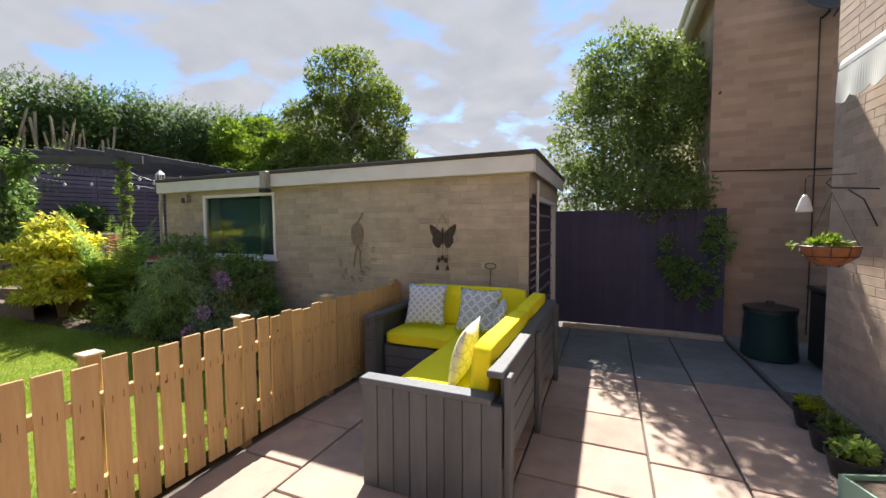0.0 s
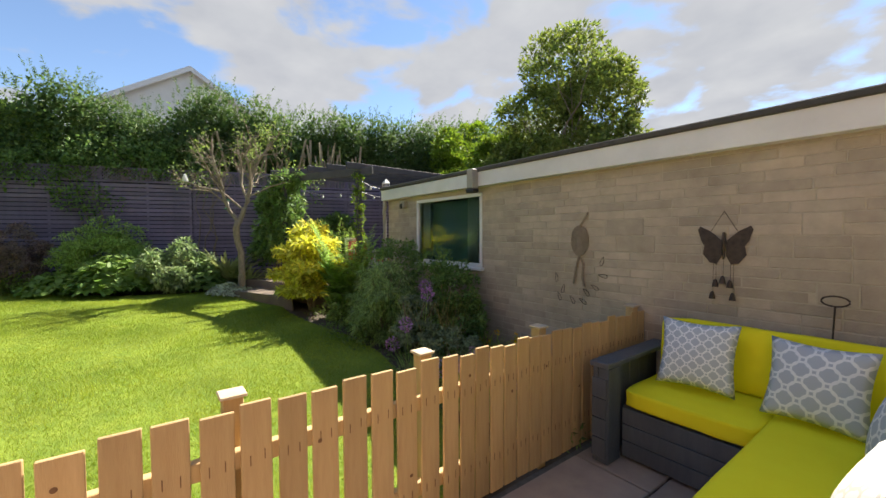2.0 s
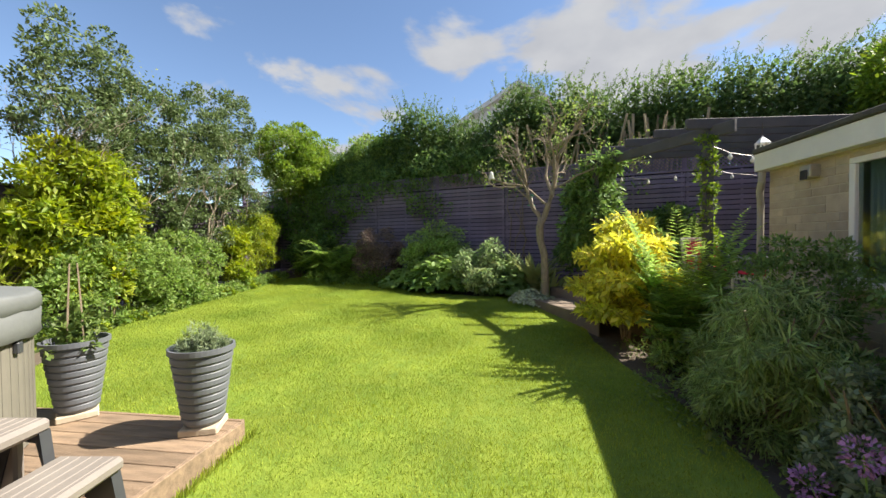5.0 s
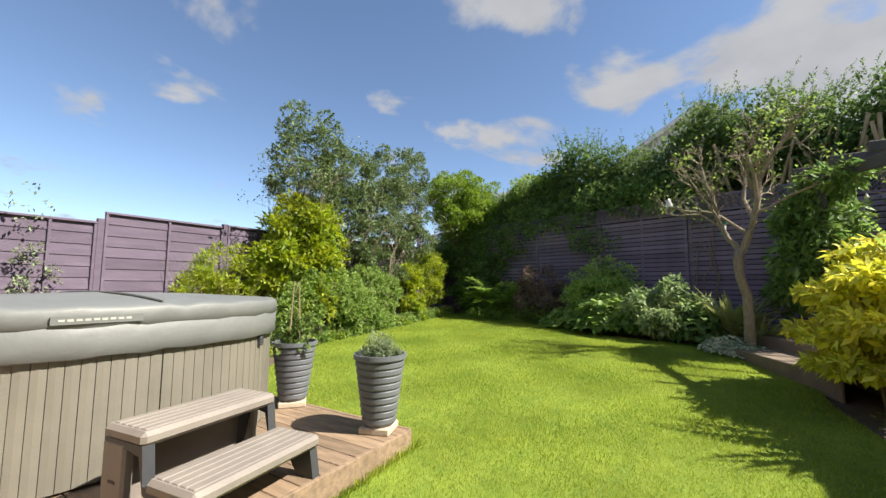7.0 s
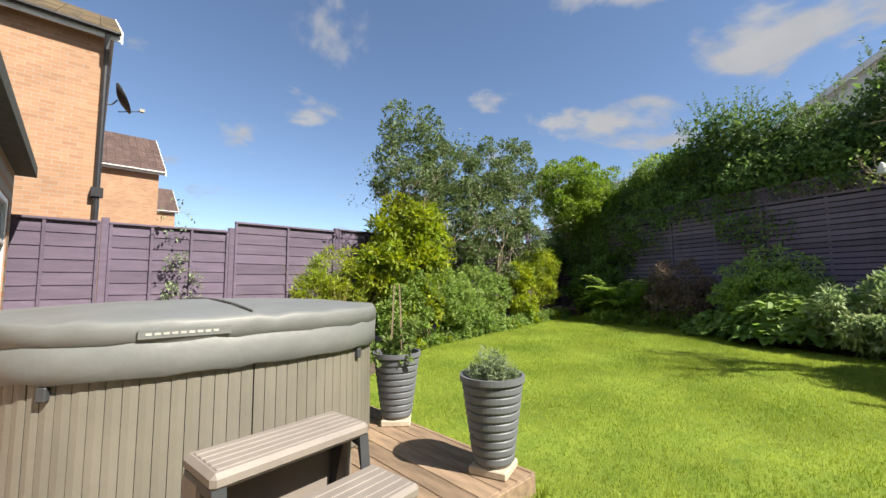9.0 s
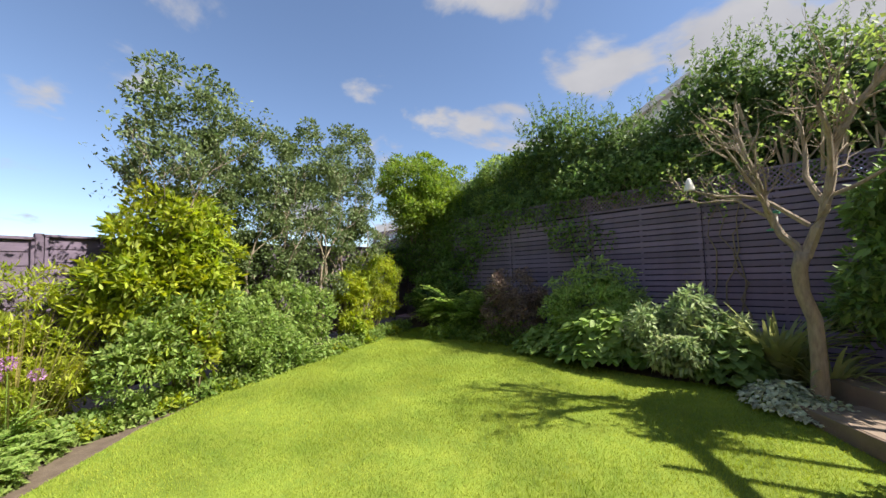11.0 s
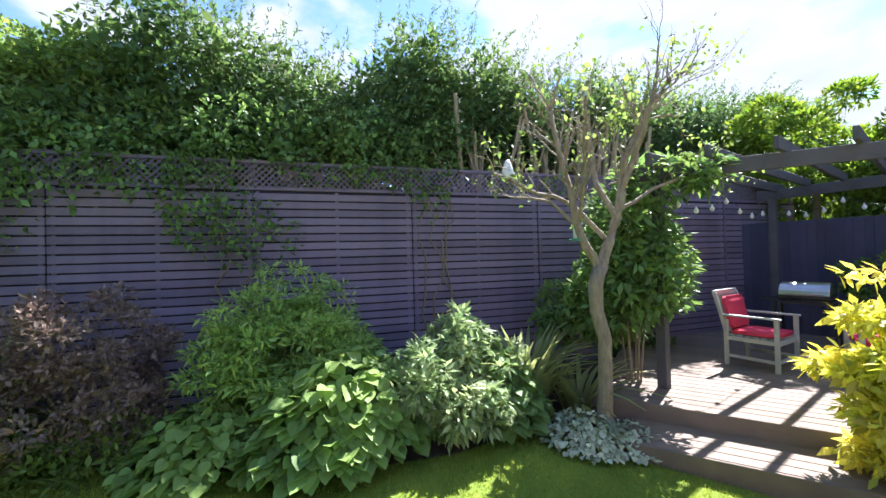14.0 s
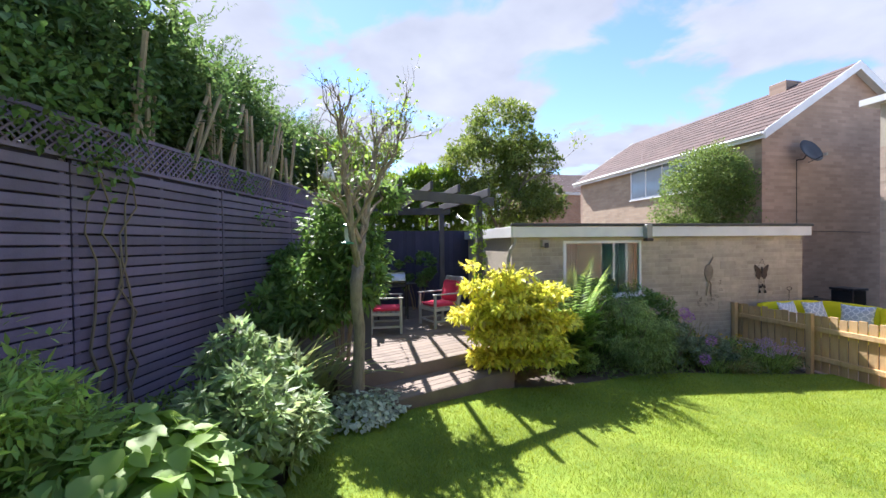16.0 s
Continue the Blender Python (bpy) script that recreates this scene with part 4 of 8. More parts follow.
def make_tub():
    t = thing("hot_tub", "round hot tub with taupe plank cladding and closed grey cover", "hot tub", TUB[0], TUB[1], DZ)
    R = TUB[2]
    zc = 0.79
    n = 120
    bm = bmesh.new()
    lathe(bm, [(R - 0.05, 0.0), (R - 0.05, zc)], 64)
    squared(bm)
    part("shell", bm, TUBM, t)
    # cladding planks round the side, of even width
    fine = [2 * math.pi * i / 2000 for i in range(2001)]
    run = [0.0]
    for a, b in zip(fine, fine[1:]):
        pa, pb = superr(a, R), superr(b, R)
        run.append(run[-1] + math.dist((pa * math.cos(a), pa * math.sin(a)), (pb * math.cos(b), pb * math.sin(b))))
    for k in range(n):
        q0, q1 = (float(np.interp(run[-1] * j / n, run, fine)) for j in (k, k + 1))
        q1 -= 0.003
        gap = 0.004 if k % 15 == 0 else 0.0
        bm = bmesh.new()
        vs = []
        for z in (0.02, zc + 0.02):
            for q, rr in ((q0 + gap, R - 0.045), (q1, R - 0.045), (q1, R), ((q0 + q1) / 2 + gap / 2, R + 0.003), (q0 + gap, R)):
                rr *= superr(q, 1.0)
                vs.append(bm.verts.new((rr * math.cos(q), rr * math.sin(q), z)))
        bm.faces.new(vs[:5][::-1]); bm.faces.new(vs[5:])
        for i in range(5):
            bm.faces.new((vs[i], vs[(i + 1) % 5], vs[5 + (i + 1) % 5], vs[5 + i]))
        bmesh.ops.recalc_face_normals(bm, faces=bm.faces)
        part("cladding_plank", bm, TUBM, t)
    bm = bmesh.new()
    prof = [(R - 0.02, zc - 0.072), (R + 0.030, zc - 0.082), (R + 0.036, zc - 0.078), (R + 0.040, zc + 0.0), (R + 0.040, zc + 0.078), (R + 0.035, zc + 0.084), (R + 0.035, zc + 0.09), (R + 0.042, zc + 0.095), (R + 0.043, zc + 0.15), (R + 0.040, zc + 0.180), (R + 0.031, zc + 0.192), (R + 0.014, zc + 0.198), (R - 0.04, zc + 0.203), (R * 0.6, zc + 0.238), (0.05, zc + 0.26)]
    lathe(bm, prof, 72)
    r = np.random.default_rng(5)
    for v in bm.verts:
        q = math.atan2(v.co.y, v.co.x)
        rr = math.hypot(v.co.x, v.co.y)
        if rr > R - 0.1:
            k = 0.006 * math.sin(q * 23 + v.co.z * 30) + 0.004 * math.sin(q * 41)
            v.co.z += k
            v.co.x *= 1 + k * 0.6
            v.co.y *= 1 + k * 0.6
    squared(bm)
    part("cover", bm, VINYL, t, smooth=True, label="closed grey padded vinyl cover")
    # hinge seam across the cover
    bm = bmesh.new()
    tube(bm, [(0, R * f, zc + 0.262 - 0.05 * abs(f) ** 2.2) for f in np.linspace(-0.97, 0.97, 21)], 0.009, 6)
    part("cover_seam", bm, VINYL, t)
    for q in (125, 49, 171, 9, -60, 240):
        a = radians(q)
        rr = superr(a, R + 0.012)
        s = new("strap")
        s.parent = t
        s.location = (math.cos(a) * rr, math.sin(a) * rr, zc - 0.13)
        s.rotation_euler = (0, 0, facing(a))
        boxed("webbing", (-0.004, 0.006, -0.014, 0.014, 0.02, 0.12), BLACKPL, s)
        boxed("buckle", (-0.012, 0.02, -0.022, 0.022, -0.03, 0.04), STEPD, s, 0.006)
    # printed strip on the skirt of the cover
    lab = new("label_strip")
    lab.parent = t
    a = radians(74)
    rr = superr(a, R + 0.048)
    lab.location = (math.cos(a) * rr, math.sin(a) * rr, zc + 0.13)
    lab.rotation_euler = (0, 0, facing(a))
    boxed("strip", (-0.012, 0.002, -0.2, 0.2, -0.022, 0.022), VINYL, lab)
    for k in range(9):
        boxed("printed_bar", (0.002, 0.004, -0.17 + k * 0.036, -0.145 + k * 0.036, -0.006, 0.006), TEAL, lab)
    boxed("panel_screw", (-0.2, -0.17, R, R + 0.01, 0.12, 0.15), BLACKPL, t)


make_tub()


def make_spa_steps():
    t = thing("spa_steps", "two-tread brown plastic spa steps with dark grey side supports", "steps", -4.71, 0.17, DZ, 7)
    w = 0.385

    def tread(y0, y1, z):
        bm = bmesh.new()
        box(bm, -w, w, y0, y1, z - 0.07, z, 0.02)
        tr = part("tread", bm, STEPM, t)
        for k in range(5):
            yy = y0 + 0.03 + (y1 - y0 - 0.06) * (k + 0.1) / 5
            bm = bmesh.new()
            box(bm, -w + 0.03, w - 0.03, yy, yy + (y1 - y0 - 0.06) / 5 - 0.012, z - 0.005, z + 0.005, 0.003)
            part("tread_rib", bm, STEPM, tr)
    tread(-0.36, -0.03, 0.43)
    tread(0.0, 0.34, 0.235)
    for s in (-1, 1):
        bm = bmesh.new()
        x0, x1 = (s * w - 0.02, s * w + 0.02)
        pts = [(-0.36, 0), (-0.28, 0), (-0.18, 0.34), (-0.06, 0.32), (-0.02, 0.16), (0.12, 0.14), (0.22, 0.0), (0.34, 0), (0.31, 0.17), (-0.02, 0.2), (-0.04, 0.37), (-0.34, 0.37)]
        x0, x1 = s * (w - 0.06), s * (w - 0.005)
        a = [bm.verts.new((x0, y, z)) for y, z in pts]
        b = [bm.verts.new((x1, y, z)) for y, z in pts]
        bm.faces.new(a); bm.faces.new(b[::-1])
        for i in range(len(pts)):
            bm.faces.new((a[i], a[(i + 1) % len(pts)], b[(i + 1) % len(pts)], b[i]))
        bmesh.ops.recalc_face_normals(bm, faces=bm.faces)
        part("side_support", bm, STEPD, t)
    for q in (-1, 1):
        a, b = sorted((q * (w - 0.001), q * (w - 0.052)))
        boxed("end_panel", (a, b, -0.355, -0.175, 0.0, 0.358), STEPM, t, 0.012)
        # black inlay in place of a cut recess: the hand hole's shade as colour
        a, b = sorted((q * (w + 0.003), q * (w - 0.03)))
        boxed("hand_hole_shade", (a, b, -0.29, -0.225, 0.16, 0.185), BLACKPL, t, 0.008)
    boxed("riser", (-w + 0.07, w - 0.07, -0.30, -0.28, 0.02, 0.36), STEPM, t, 0.005)
    boxed("riser", (-w + 0.07, w - 0.07, 0.06, 0.08, 0.02, 0.165), STEPD, t, 0.005)


make_spa_steps()


def make_planter(x, y, seed, group="planters on the deck", label=""):
    t = thing("planter", label or "tall grey ridged plastic planter on a pale stone paver", "planter", x, y, DZ, 20 + 30 * seed, group)
    boxed("paver", (-0.12, 0.12, -0.12, 0.12, 0.0, 0.05), PAVER, t, 0.008)
    bm = bmesh.new()
    prof = [(0.115, 0.051)]
    for k in range(9):
        z = 0.07 + k * 0.052
        r0 = 0.12 + 0.078 * (z / 0.53)
        prof += [(r0, z), (r0 + 0.008, z + 0.01), (r0 + 0.009, z + 0.04), (r0 + 0.001, z + 0.048)]
    prof += [(0.205, 0.545), (0.216, 0.55), (0.216, 0.585), (0.200, 0.585), (0.19, 0.54), (0.02, 0.53)]
    lathe(bm, prof, 40, Matrix.Diagonal((0.95, 0.95, 1, 1)))
    part("pot", bm, POTM, t, smooth=False)
    return t


make_planter(-5.87, 0.28, 0, label="tall grey ridged planter of lavender on a pale paver")
lavender = thing("lavender", "small grey-green lavender bush growing in the planter", "plant", -5.87, 0.28, DZ + 0.535)
crown("foliage", [(0, 0, 0.05, 0.14, 0.14, 0.07), (0, 0, 0.12, 0.10, 0.10, 0.08)], 3200, 0.045, L_LAV, lavender, seed=4, sub=40, rsub=0.055, aspect=0.14)
make_planter(-5.94, -0.83, 1, label="tall grey ridged planter of canes and climber on a paver")
clem = thing("potted_climber", "thin leafy climber on bamboo canes in the planter", "plant", -5.94, -0.83, DZ + 0.53)
crown("foliage", [(0, 0, 0.2, 0.16, 0.16, 0.2), (0.05, 0, 0.05, 0.2, 0.2, 0.08)], 700, 0.055, L_BUSH, clem, seed=5, sub=14, rsub=0.08, aspect=0.55)
for k in range(4):
    bm = bmesh.new()
    a = k * 1.6
    tube(bm, [(0.07 * math.cos(a), 0.07 * math.sin(a), 0), (0.03 * math.cos(a), 0.03 * math.sin(a), 0.62)], 0.004, 5)
    part("cane", bm, TWIG, clem)

# ---- picket fence ----


def make_picket_fence():
    x = -3.36
    nail = boxmesh("nail_mark", 0.002, 0.004, 0.045, KNOT)
    bm = bmesh.new()
    bmesh.ops.create_circle(bm, cap_ends=True, radius=0.011, segments=9, matrix=Matrix.Rotation(radians(90), 4, "Y"))
    knot = bpy.data.meshes.new("knot")
    bm.to_mesh(knot); bm.free(); knot.materials.append(KNOT)
    pick = []
    for k, h in enumerate((1.0, 0.985, 1.012)):
        bm = bmesh.new()
        box(bm, -0.009, 0.009, -0.0615, 0.0615, 0, h * 0.95, 0.003)
        me = bpy.data.meshes.new("picket")
        bm.to_mesh(me); bm.free()
        me.materials.append(PINE)
        pick.append(me)
    t = thing("picket_fence", "low fence of new pale pine flat-topped pickets on two rails", "fence", x, 0.62, PATIO + 0.02)
    ys, y = [], 0.07
    while y < 4.62:
        ys.append(y)
        y += 0.151 if y < 2.2 else 0.1255
    for k, y in enumerate(ys):
        q = share("picket", pick[k % 3], t, pose(0.034 + 0.001 * rng.uniform(-1, 1), y, 0.02 + 0.006 * rng.uniform(-1, 1)) @ Matrix.Rotation(rng.uniform(-0.006, 0.006), 4, "X") @ Matrix.Diagonal((1, 1 if y < 2.2 else 0.9, 1, 1)))
        for z in (0.25, 0.74):
            for dy in (-0.028, 0.028):
                share("nail_mark", nail, q, Matrix.Translation((0.0098, dy + 0.004 * rng.uniform(-1, 1), z - 0.02 + 0.01 * rng.uniform(-1, 1))))
        if k % 3 == 1:
            share("knot", knot, q, Matrix.Translation((0.0096, 0.03 * rng.uniform(-1, 1), rng.uniform(0.3, 0.85))))
    for z in (0.25, 0.74):
        boxed("rail", (-0.02, 0.023, 0.0, 4.66, z - 0.04, z + 0.04), PINE, t, 0.004)
    for y in (0.05, 1.2, 2.2, 3.25, 4.62):
        p = new("post")
        p.parent = t
        p.location = (-0.065, y, 0)
        boxed("shaft", (-0.038, 0.04, -0.04, 0.04, -0.15, 0.99), PINE, p, 0.004)
        boxed("cap", (-0.052, 0.053, -0.053, 0.053, 0.991, 1.006), WHITEPINE, p, 0.003)


WHITEPINE = mat("pale_post_cap", (0.62, 0.5, 0.36), (0.5, 0.38, 0.25), 5, 0.75, 0.2, 50)
make_picket_fence()

# ---- corner sofa ----
SX0, SX1, SY0, SY1 = -3.2, -1.25, 2.72, 5.15


def make_sofa():
    t = thing("corner_sofa", "L-shaped grey painted timber garden sofa built of chunky boards", "sofa", 0, 0, PATIO)
    ax0 = -2.2
    H = 0.74
    # end panel towards the viewer, of upright boards
    n = 8
    w = (SX1 - ax0) / n
    for k in range(n):
        boxed("end_board", (ax0 + k * w + 0.002, ax0 + (k + 1) * w - 0.002, SY0, SY0 + 0.04, 0.0, H - 0.042), GREYWOOD, t, 0.004)
    boxed("arm_cap", (ax0 - 0.01, SX1 - 0.06, SY0 - 0.015, SY0 + 0.10, H - 0.04, H), GREYWOOD, t, 0.006)
    for x in (ax0 + 0.04, SX1 - 0.12):
        boxed("leg", (x, x + 0.09, SY0 + 0.041, SY0 + 0.13, 0, H - 0.042), GREYWOOD, t, 0.006)
    # the tall back along the patio side
    bx = SX1
    boxed("back_cap", (bx - 0.088, bx + 0.01, SY0 + 0.002, SY1, H + 0.12, H + 0.16), GREYWOOD, t, 0.006)
    for z in (0.32, 0.475, 0.63, 0.785):
        boxed("back_board", (bx - 0.04, bx + 0.0, SY0 + 0.135, SY1 - 0.02, z - 0.07, z + 0.075), GREYWOOD, t, 0.005)
    for y in (SY0 + 0.045, SY0 + 1.1, SY1 - 0.12):
        boxed("leg", (bx + 0.002, bx + 0.045, y, y + 0.1, 0, H + 0.118), GREYWOOD, t, 0.006)
    # the back along the wall
    boxed("back_cap", (SX0 + 0.155, bx - 0.092, SY1 - 0.09, SY1 + 0.05, H + 0.12, H + 0.16), GREYWOOD, t, 0.006)
    for z in (0.475, 0.63, 0.785):
        boxed("back_board", (SX0 + 0.12, bx - 0.045, SY1 - 0.03, SY1 + 0.01, z - 0.07, z + 0.075), GREYWOOD, t, 0.005)
    # far arm beside the fence, a little lower than the back
    AH = 0.76
    boxed("arm_cap", (SX0, SX0 + 0.15, SY1 - 0.96, SY1 + 0.05, AH - 0.04, AH), GREYWOOD, t, 0.006)
    for k in range(6):
        y = SY1 - 0.945 + k * 0.156
        boxed("arm_board", (SX0 + 0.02, SX0 + 0.06, y, y + 0.152, 0.0, AH - 0.042), GREYWOOD, t, 0.004)
    for z in (0.12, 0.27, 0.42, 0.57):
        boxed("arm_end_board", (SX0 + 0.021, SX0 + 0.135, SY1 - 0.962, SY1 - 0.947, z - 0.072, z + 0.072), GREYWOOD, t, 0.004)
    boxed("leg", (SX0 + 0.062, SX0 + 0.145, SY1 - 0.945, SY1 - 0.77, 0, AH - 0.042), GREYWOOD, t, 0.006)
    # seat fronts and platforms
    for z in (0.085, 0.21, 0.335):
        boxed("seat_front", (SX0 + 0.15, ax0 - 0.002, SY1 - 0.76, SY1 - 0.72, z - 0.06, z + 0.06), GREYWOOD, t, 0.005)
        boxed("seat_front", (ax0, ax0 + 0.04, SY0 + 0.135, SY1 - 0.725, z - 0.06, z + 0.06), GREYWOOD, t, 0.005)
    boxed("seat_base", (SX0 + 0.135, bx - 0.045, SY1 - 0.715, SY1 - 0.04, 0.36, 0.40), GREYWOOD, t)
    boxed("seat_base", (ax0 + 0.045, bx - 0.045, SY0 + 0.135, SY1 - 0.72, 0.36, 0.40), GREYWOOD, t)


make_sofa()


def cushion(name, label, dims, parent=None, m=None, material=None, group=""):
    x0, x1, y0, y1, z0, z1 = dims
    cx, cy = (x0 + x1) / 2, (y0 + y1) / 2
    t = thing(name, label, "cushion", cx, cy, z0, 0, group)
    bm = bmesh.new()
    sx, sy, sz = x1 - x0, y1 - y0, z1 - z0
    bmesh.ops.create_cube(bm, size=1)
    bmesh.ops.subdivide_edges(bm, edges=bm.edges, cuts=7, use_grid_fill=True)
    r = np.random.default_rng(int(abs(cx * 100 + cy * 10)))
    for v in bm.verts:
        c = v.co * 2
        k = 1 - 0.05 * (abs(c.x) ** 6 + abs(c.y) ** 6 + abs(c.z) ** 6 - 1)
        v.co = Vector((c.x * sx / 2, c.y * sy / 2, c.z * sz / 2))
        inset = 0.02
        for i, s in enumerate((sx, sy, sz)):
            others = [abs(c[j]) for j in range(3) if j != i]
            if abs(c[i]) > 0.99:
                v.co[i] -= math.copysign(inset * max(others) ** 8, c[i])
        v.co += Vector(r.normal(size=3)) * 0.0015
    bmesh.ops.translate(bm, vec=(0, 0, sz / 2), verts=bm.verts)
    part("pad", bm, material or YELLOW, t, smooth=True)
    if m is not None:
        t.matrix_world = Matrix.Translation((cx, cy, z0)) @ m
    return t


sz = PATIO + 0.401
cushion("seat_cushion", "flat bright yellow fabric seat cushion on the grey sofa", (SX0 + 0.155, -2.23, 4.38, 5.06, sz, sz + 0.15), group="yellow cushions of the sofa")
cushion("seat_cushion", "long bright yellow fabric seat cushion on the grey sofa", (-2.225, -1.36, 2.86, 5.06, sz, sz + 0.15), group="yellow cushions of the sofa")
cushion("back_cushion", "upright bright yellow fabric back cushion against the sofa back", (-1.52, -1.365, 2.86, 4.05, sz + 0.152, sz + 0.60), m=Matrix.Rotation(radians(5), 4, "Y"), group="yellow cushions of the sofa")
cushion("back_cushion", "upright bright yellow fabric back cushion against the sofa back", (-1.52, -1.365, 4.07, 5.08, sz + 0.152, sz + 0.60), m=Matrix.Rotation(radians(5), 4, "Y"), group="yellow cushions of the sofa")
cushion("back_cushion", "upright bright yellow fabric back cushion against the sofa back", (-3.03, -1.56, 4.93, 5.08, sz + 0.152, sz + 0.62), m=Matrix.Rotation(radians(-5), 4, "X"), group="yellow cushions of the sofa")


def pattern(name, base, line, s):
    """Woven cloth with interlocking pale rings or links."""
    m = mat(name, base, tuple(v * 0.9 for v in base), 6, 0.9, 0.1, 300)
    nt = m.node_tree; N, L = nt.nodes, nt.links
    co = N.new("ShaderNodeTexCoord")
    tot = None
    for off in ((0, 0, 0), (0.5, 0.5, 0)):
        mp = N.new("ShaderNodeMapping"); mp.inputs["Scale"].default_value = (s, s, 0); mp.inputs["Location"].default_value = off
        L.new(co.outputs["Object"], mp.inputs[0])
        fr = N.new("ShaderNodeVectorMath"); fr.operation = "FRACTION"; L.new(mp.outputs[0], fr.inputs[0])
        sb = N.new("ShaderNodeVectorMath"); sb.operation = "SUBTRACT"; sb.inputs[1].default_value = (0.5, 0.5, 0); L.new(fr.outputs[0], sb.inputs[0])
        ln = N.new("ShaderNodeVectorMath"); ln.operation = "LENGTH"; L.new(sb.outputs[0], ln.inputs[0])
        d = N.new("ShaderNodeMath"); d.operation = "SUBTRACT"; d.inputs[1].default_value = 0.38; L.new(ln.outputs["Value"], d.inputs[0])
        ab = N.new("ShaderNodeMath"); ab.operation = "ABSOLUTE"; L.new(d.outputs[0], ab.inputs[0])
        lt = N.new("ShaderNodeMath"); lt.operation = "LESS_THAN"; lt.inputs[1].default_value = 0.05; L.new(ab.outputs[0], lt.inputs[0])
        if tot is None:
            tot = lt
        else:
            mxx = N.new("ShaderNodeMath"); mxx.operation = "MAXIMUM"; L.new(tot.outputs[0], mxx.inputs[0]); L.new(lt.outputs[0], mxx.inputs[1]); tot = mxx
    mx = N.new("ShaderNodeMix"); mx.data_type = "RGBA"
    L.new(tot.outputs[0], mx.inputs["Factor"]); mx.inputs["A"].default_value = (*base, 1); mx.inputs["B"].default_value = (*line, 1)
    L.new(mx.outputs["Result"], N["Principled BSDF"].inputs["Base Color"])
    return m


PAT1 = pattern("grey_ring_pattern_cloth", (0.47, 0.52, 0.56), (0.82, 0.84, 0.84), 12)
PAT2 = pattern("grey_link_pattern_cloth", (0.46, 0.50, 0.54), (0.80, 0.81, 0.80), 8)
PAT3 = pattern("cream_pattern_cloth", (0.74, 0.71, 0.62), (0.55, 0.52, 0.46), 9)


def pillow(label, material, x, y, z, rx, ry, rz, s=0.50):
    t = thing("scatter_cushion", label, "cushion", 0, 0, 0, 0, "scatter cushions of the sofa")
    bm = bmesh.new()
    n = 14
    for side in (1, -1):
        g = [[bm.verts.new(((i / n - 0.5) * s * (1 - 0.10 * math.sin(math.pi * j / n)), (j / n - 0.5) * s * (1 - 0.10 * math.sin(math.pi * i / n)),
                            side * (0.004 + 0.075 * (math.sin(math.pi * i / n) * math.sin(math.pi * j / n)) ** 0.55))) for j in range(n + 1)] for i in range(n + 1)]
        for i in range(n):
            for j in range(n):
                bm.faces.new((g[i][j], g[i + 1][j], g[i + 1][j + 1], g[i][j + 1])[::side])
    bmesh.ops.remove_doubles(bm, verts=bm.verts, dist=0.0085)
    bmesh.ops.recalc_face_normals(bm, faces=bm.faces)
    part("pad", bm, material, t, smooth=True)
    t.matrix_world = pose(x, y, z, rx, ry, rz)
    return t


pillow("square scatter cushion with a grey and white linked pattern", PAT1, -2.68, 4.74, sz + 0.42, 72, 0, 6)
pillow("square scatter cushion with a grey and white oval pattern", PAT2, -2.03, 4.72, sz + 0.40, 70, 0, -5)
pillow("grey and white striped scatter cushion leaning on the back cushion", PAT2, -1.68, 4.28, sz + 0.37, 76, 0, -75)
pillow("cream patterned scatter cushion leaning on the yellow back cushion", PAT3, -1.70, 3.35, sz + 0.37, 74, 0, -84)

# ---- gate and patio edge ----


def make_gate():
    t = thing("tall_gate", "tall closed dark purple boarded gate across the side passage", "gate", -1.56, 7.75, PATIO + 0.05)
    n = 19
    w = 2.5 / n
    for k in range(n):
        boxed("board", (k * w - 0.006 * (k % 2), (k + 1) * w + 0.006 * (k % 2), -0.012 + 0.012 * (k % 2), -0.001 + 0.012 * (k % 2), 0, 1.95), GATEM, t, 0.003)
    for z in (0.2, 1.0, 1.75):
        boxed("rail", (0, 2.5, 0.02, 0.06, z, z + 0.1), GATEM, t)
    s = thing("threshold", "pale concrete strip under the gate", "kerb", -1.42, 7.62, PATIO - 0.03)
    boxed("strip", (0, 2.35, -0.02, 0.16, 0, 0.07), PAVER, s, 0.01)


make_gate()


def make_side_door():
    t = thing("door_1", "open side doorway with a dark lattice screen and white frame", "door", GX1, GY0 + 0.42, -0.28)
    tagged(t, kind="structure")
    boxed("door_frame", (-0.1, 0.0, 0.0, 0.06, 0, 2.12), PURPLE_D, t, 0.005)
    boxed("door_frame", (-0.1, 0.02, 1.86, 1.92, 0, 2.12), WHITE, t, 0.005)
    boxed("door_frame", (-0.1, 0.02, 0.06, 1.86, 2.06, 2.12), WHITE, t, 0.005)
    boxed("screen", (-0.07, -0.05, 0.06, 1.86, 0, 2.06), PURPLE_D, t)
    for k in range(9):
        boxed("slat", (-0.048, -0.03, 0.07, 1.85, 0.1 + k * 0.22, 0.13 + k * 0.22), PURPLE, t)
    boxed("corner_post", (0.021, 0.05, -0.02, 0.02, 0, 2.3), WHITE, t, 0.006)
    for k in range(5):
        boxed("trellis_lath", (0.004, 0.016, -0.405 + k * 0.09, -0.38 + k * 0.09, 0, 2.05), PURPLE_D, t)
    for k in range(20):
        boxed("trellis_lath", (0.017, 0.028, -0.41, -0.022, 0.05 + k * 0.1, 0.078 + k * 0.1), PURPLE, t)
    boxed("side_panel", (-0.16, -0.11, -0.212, -0.003, 0, 2.1), PURPLE_D, t)


make_side_door()


# ---- wall ornaments ----


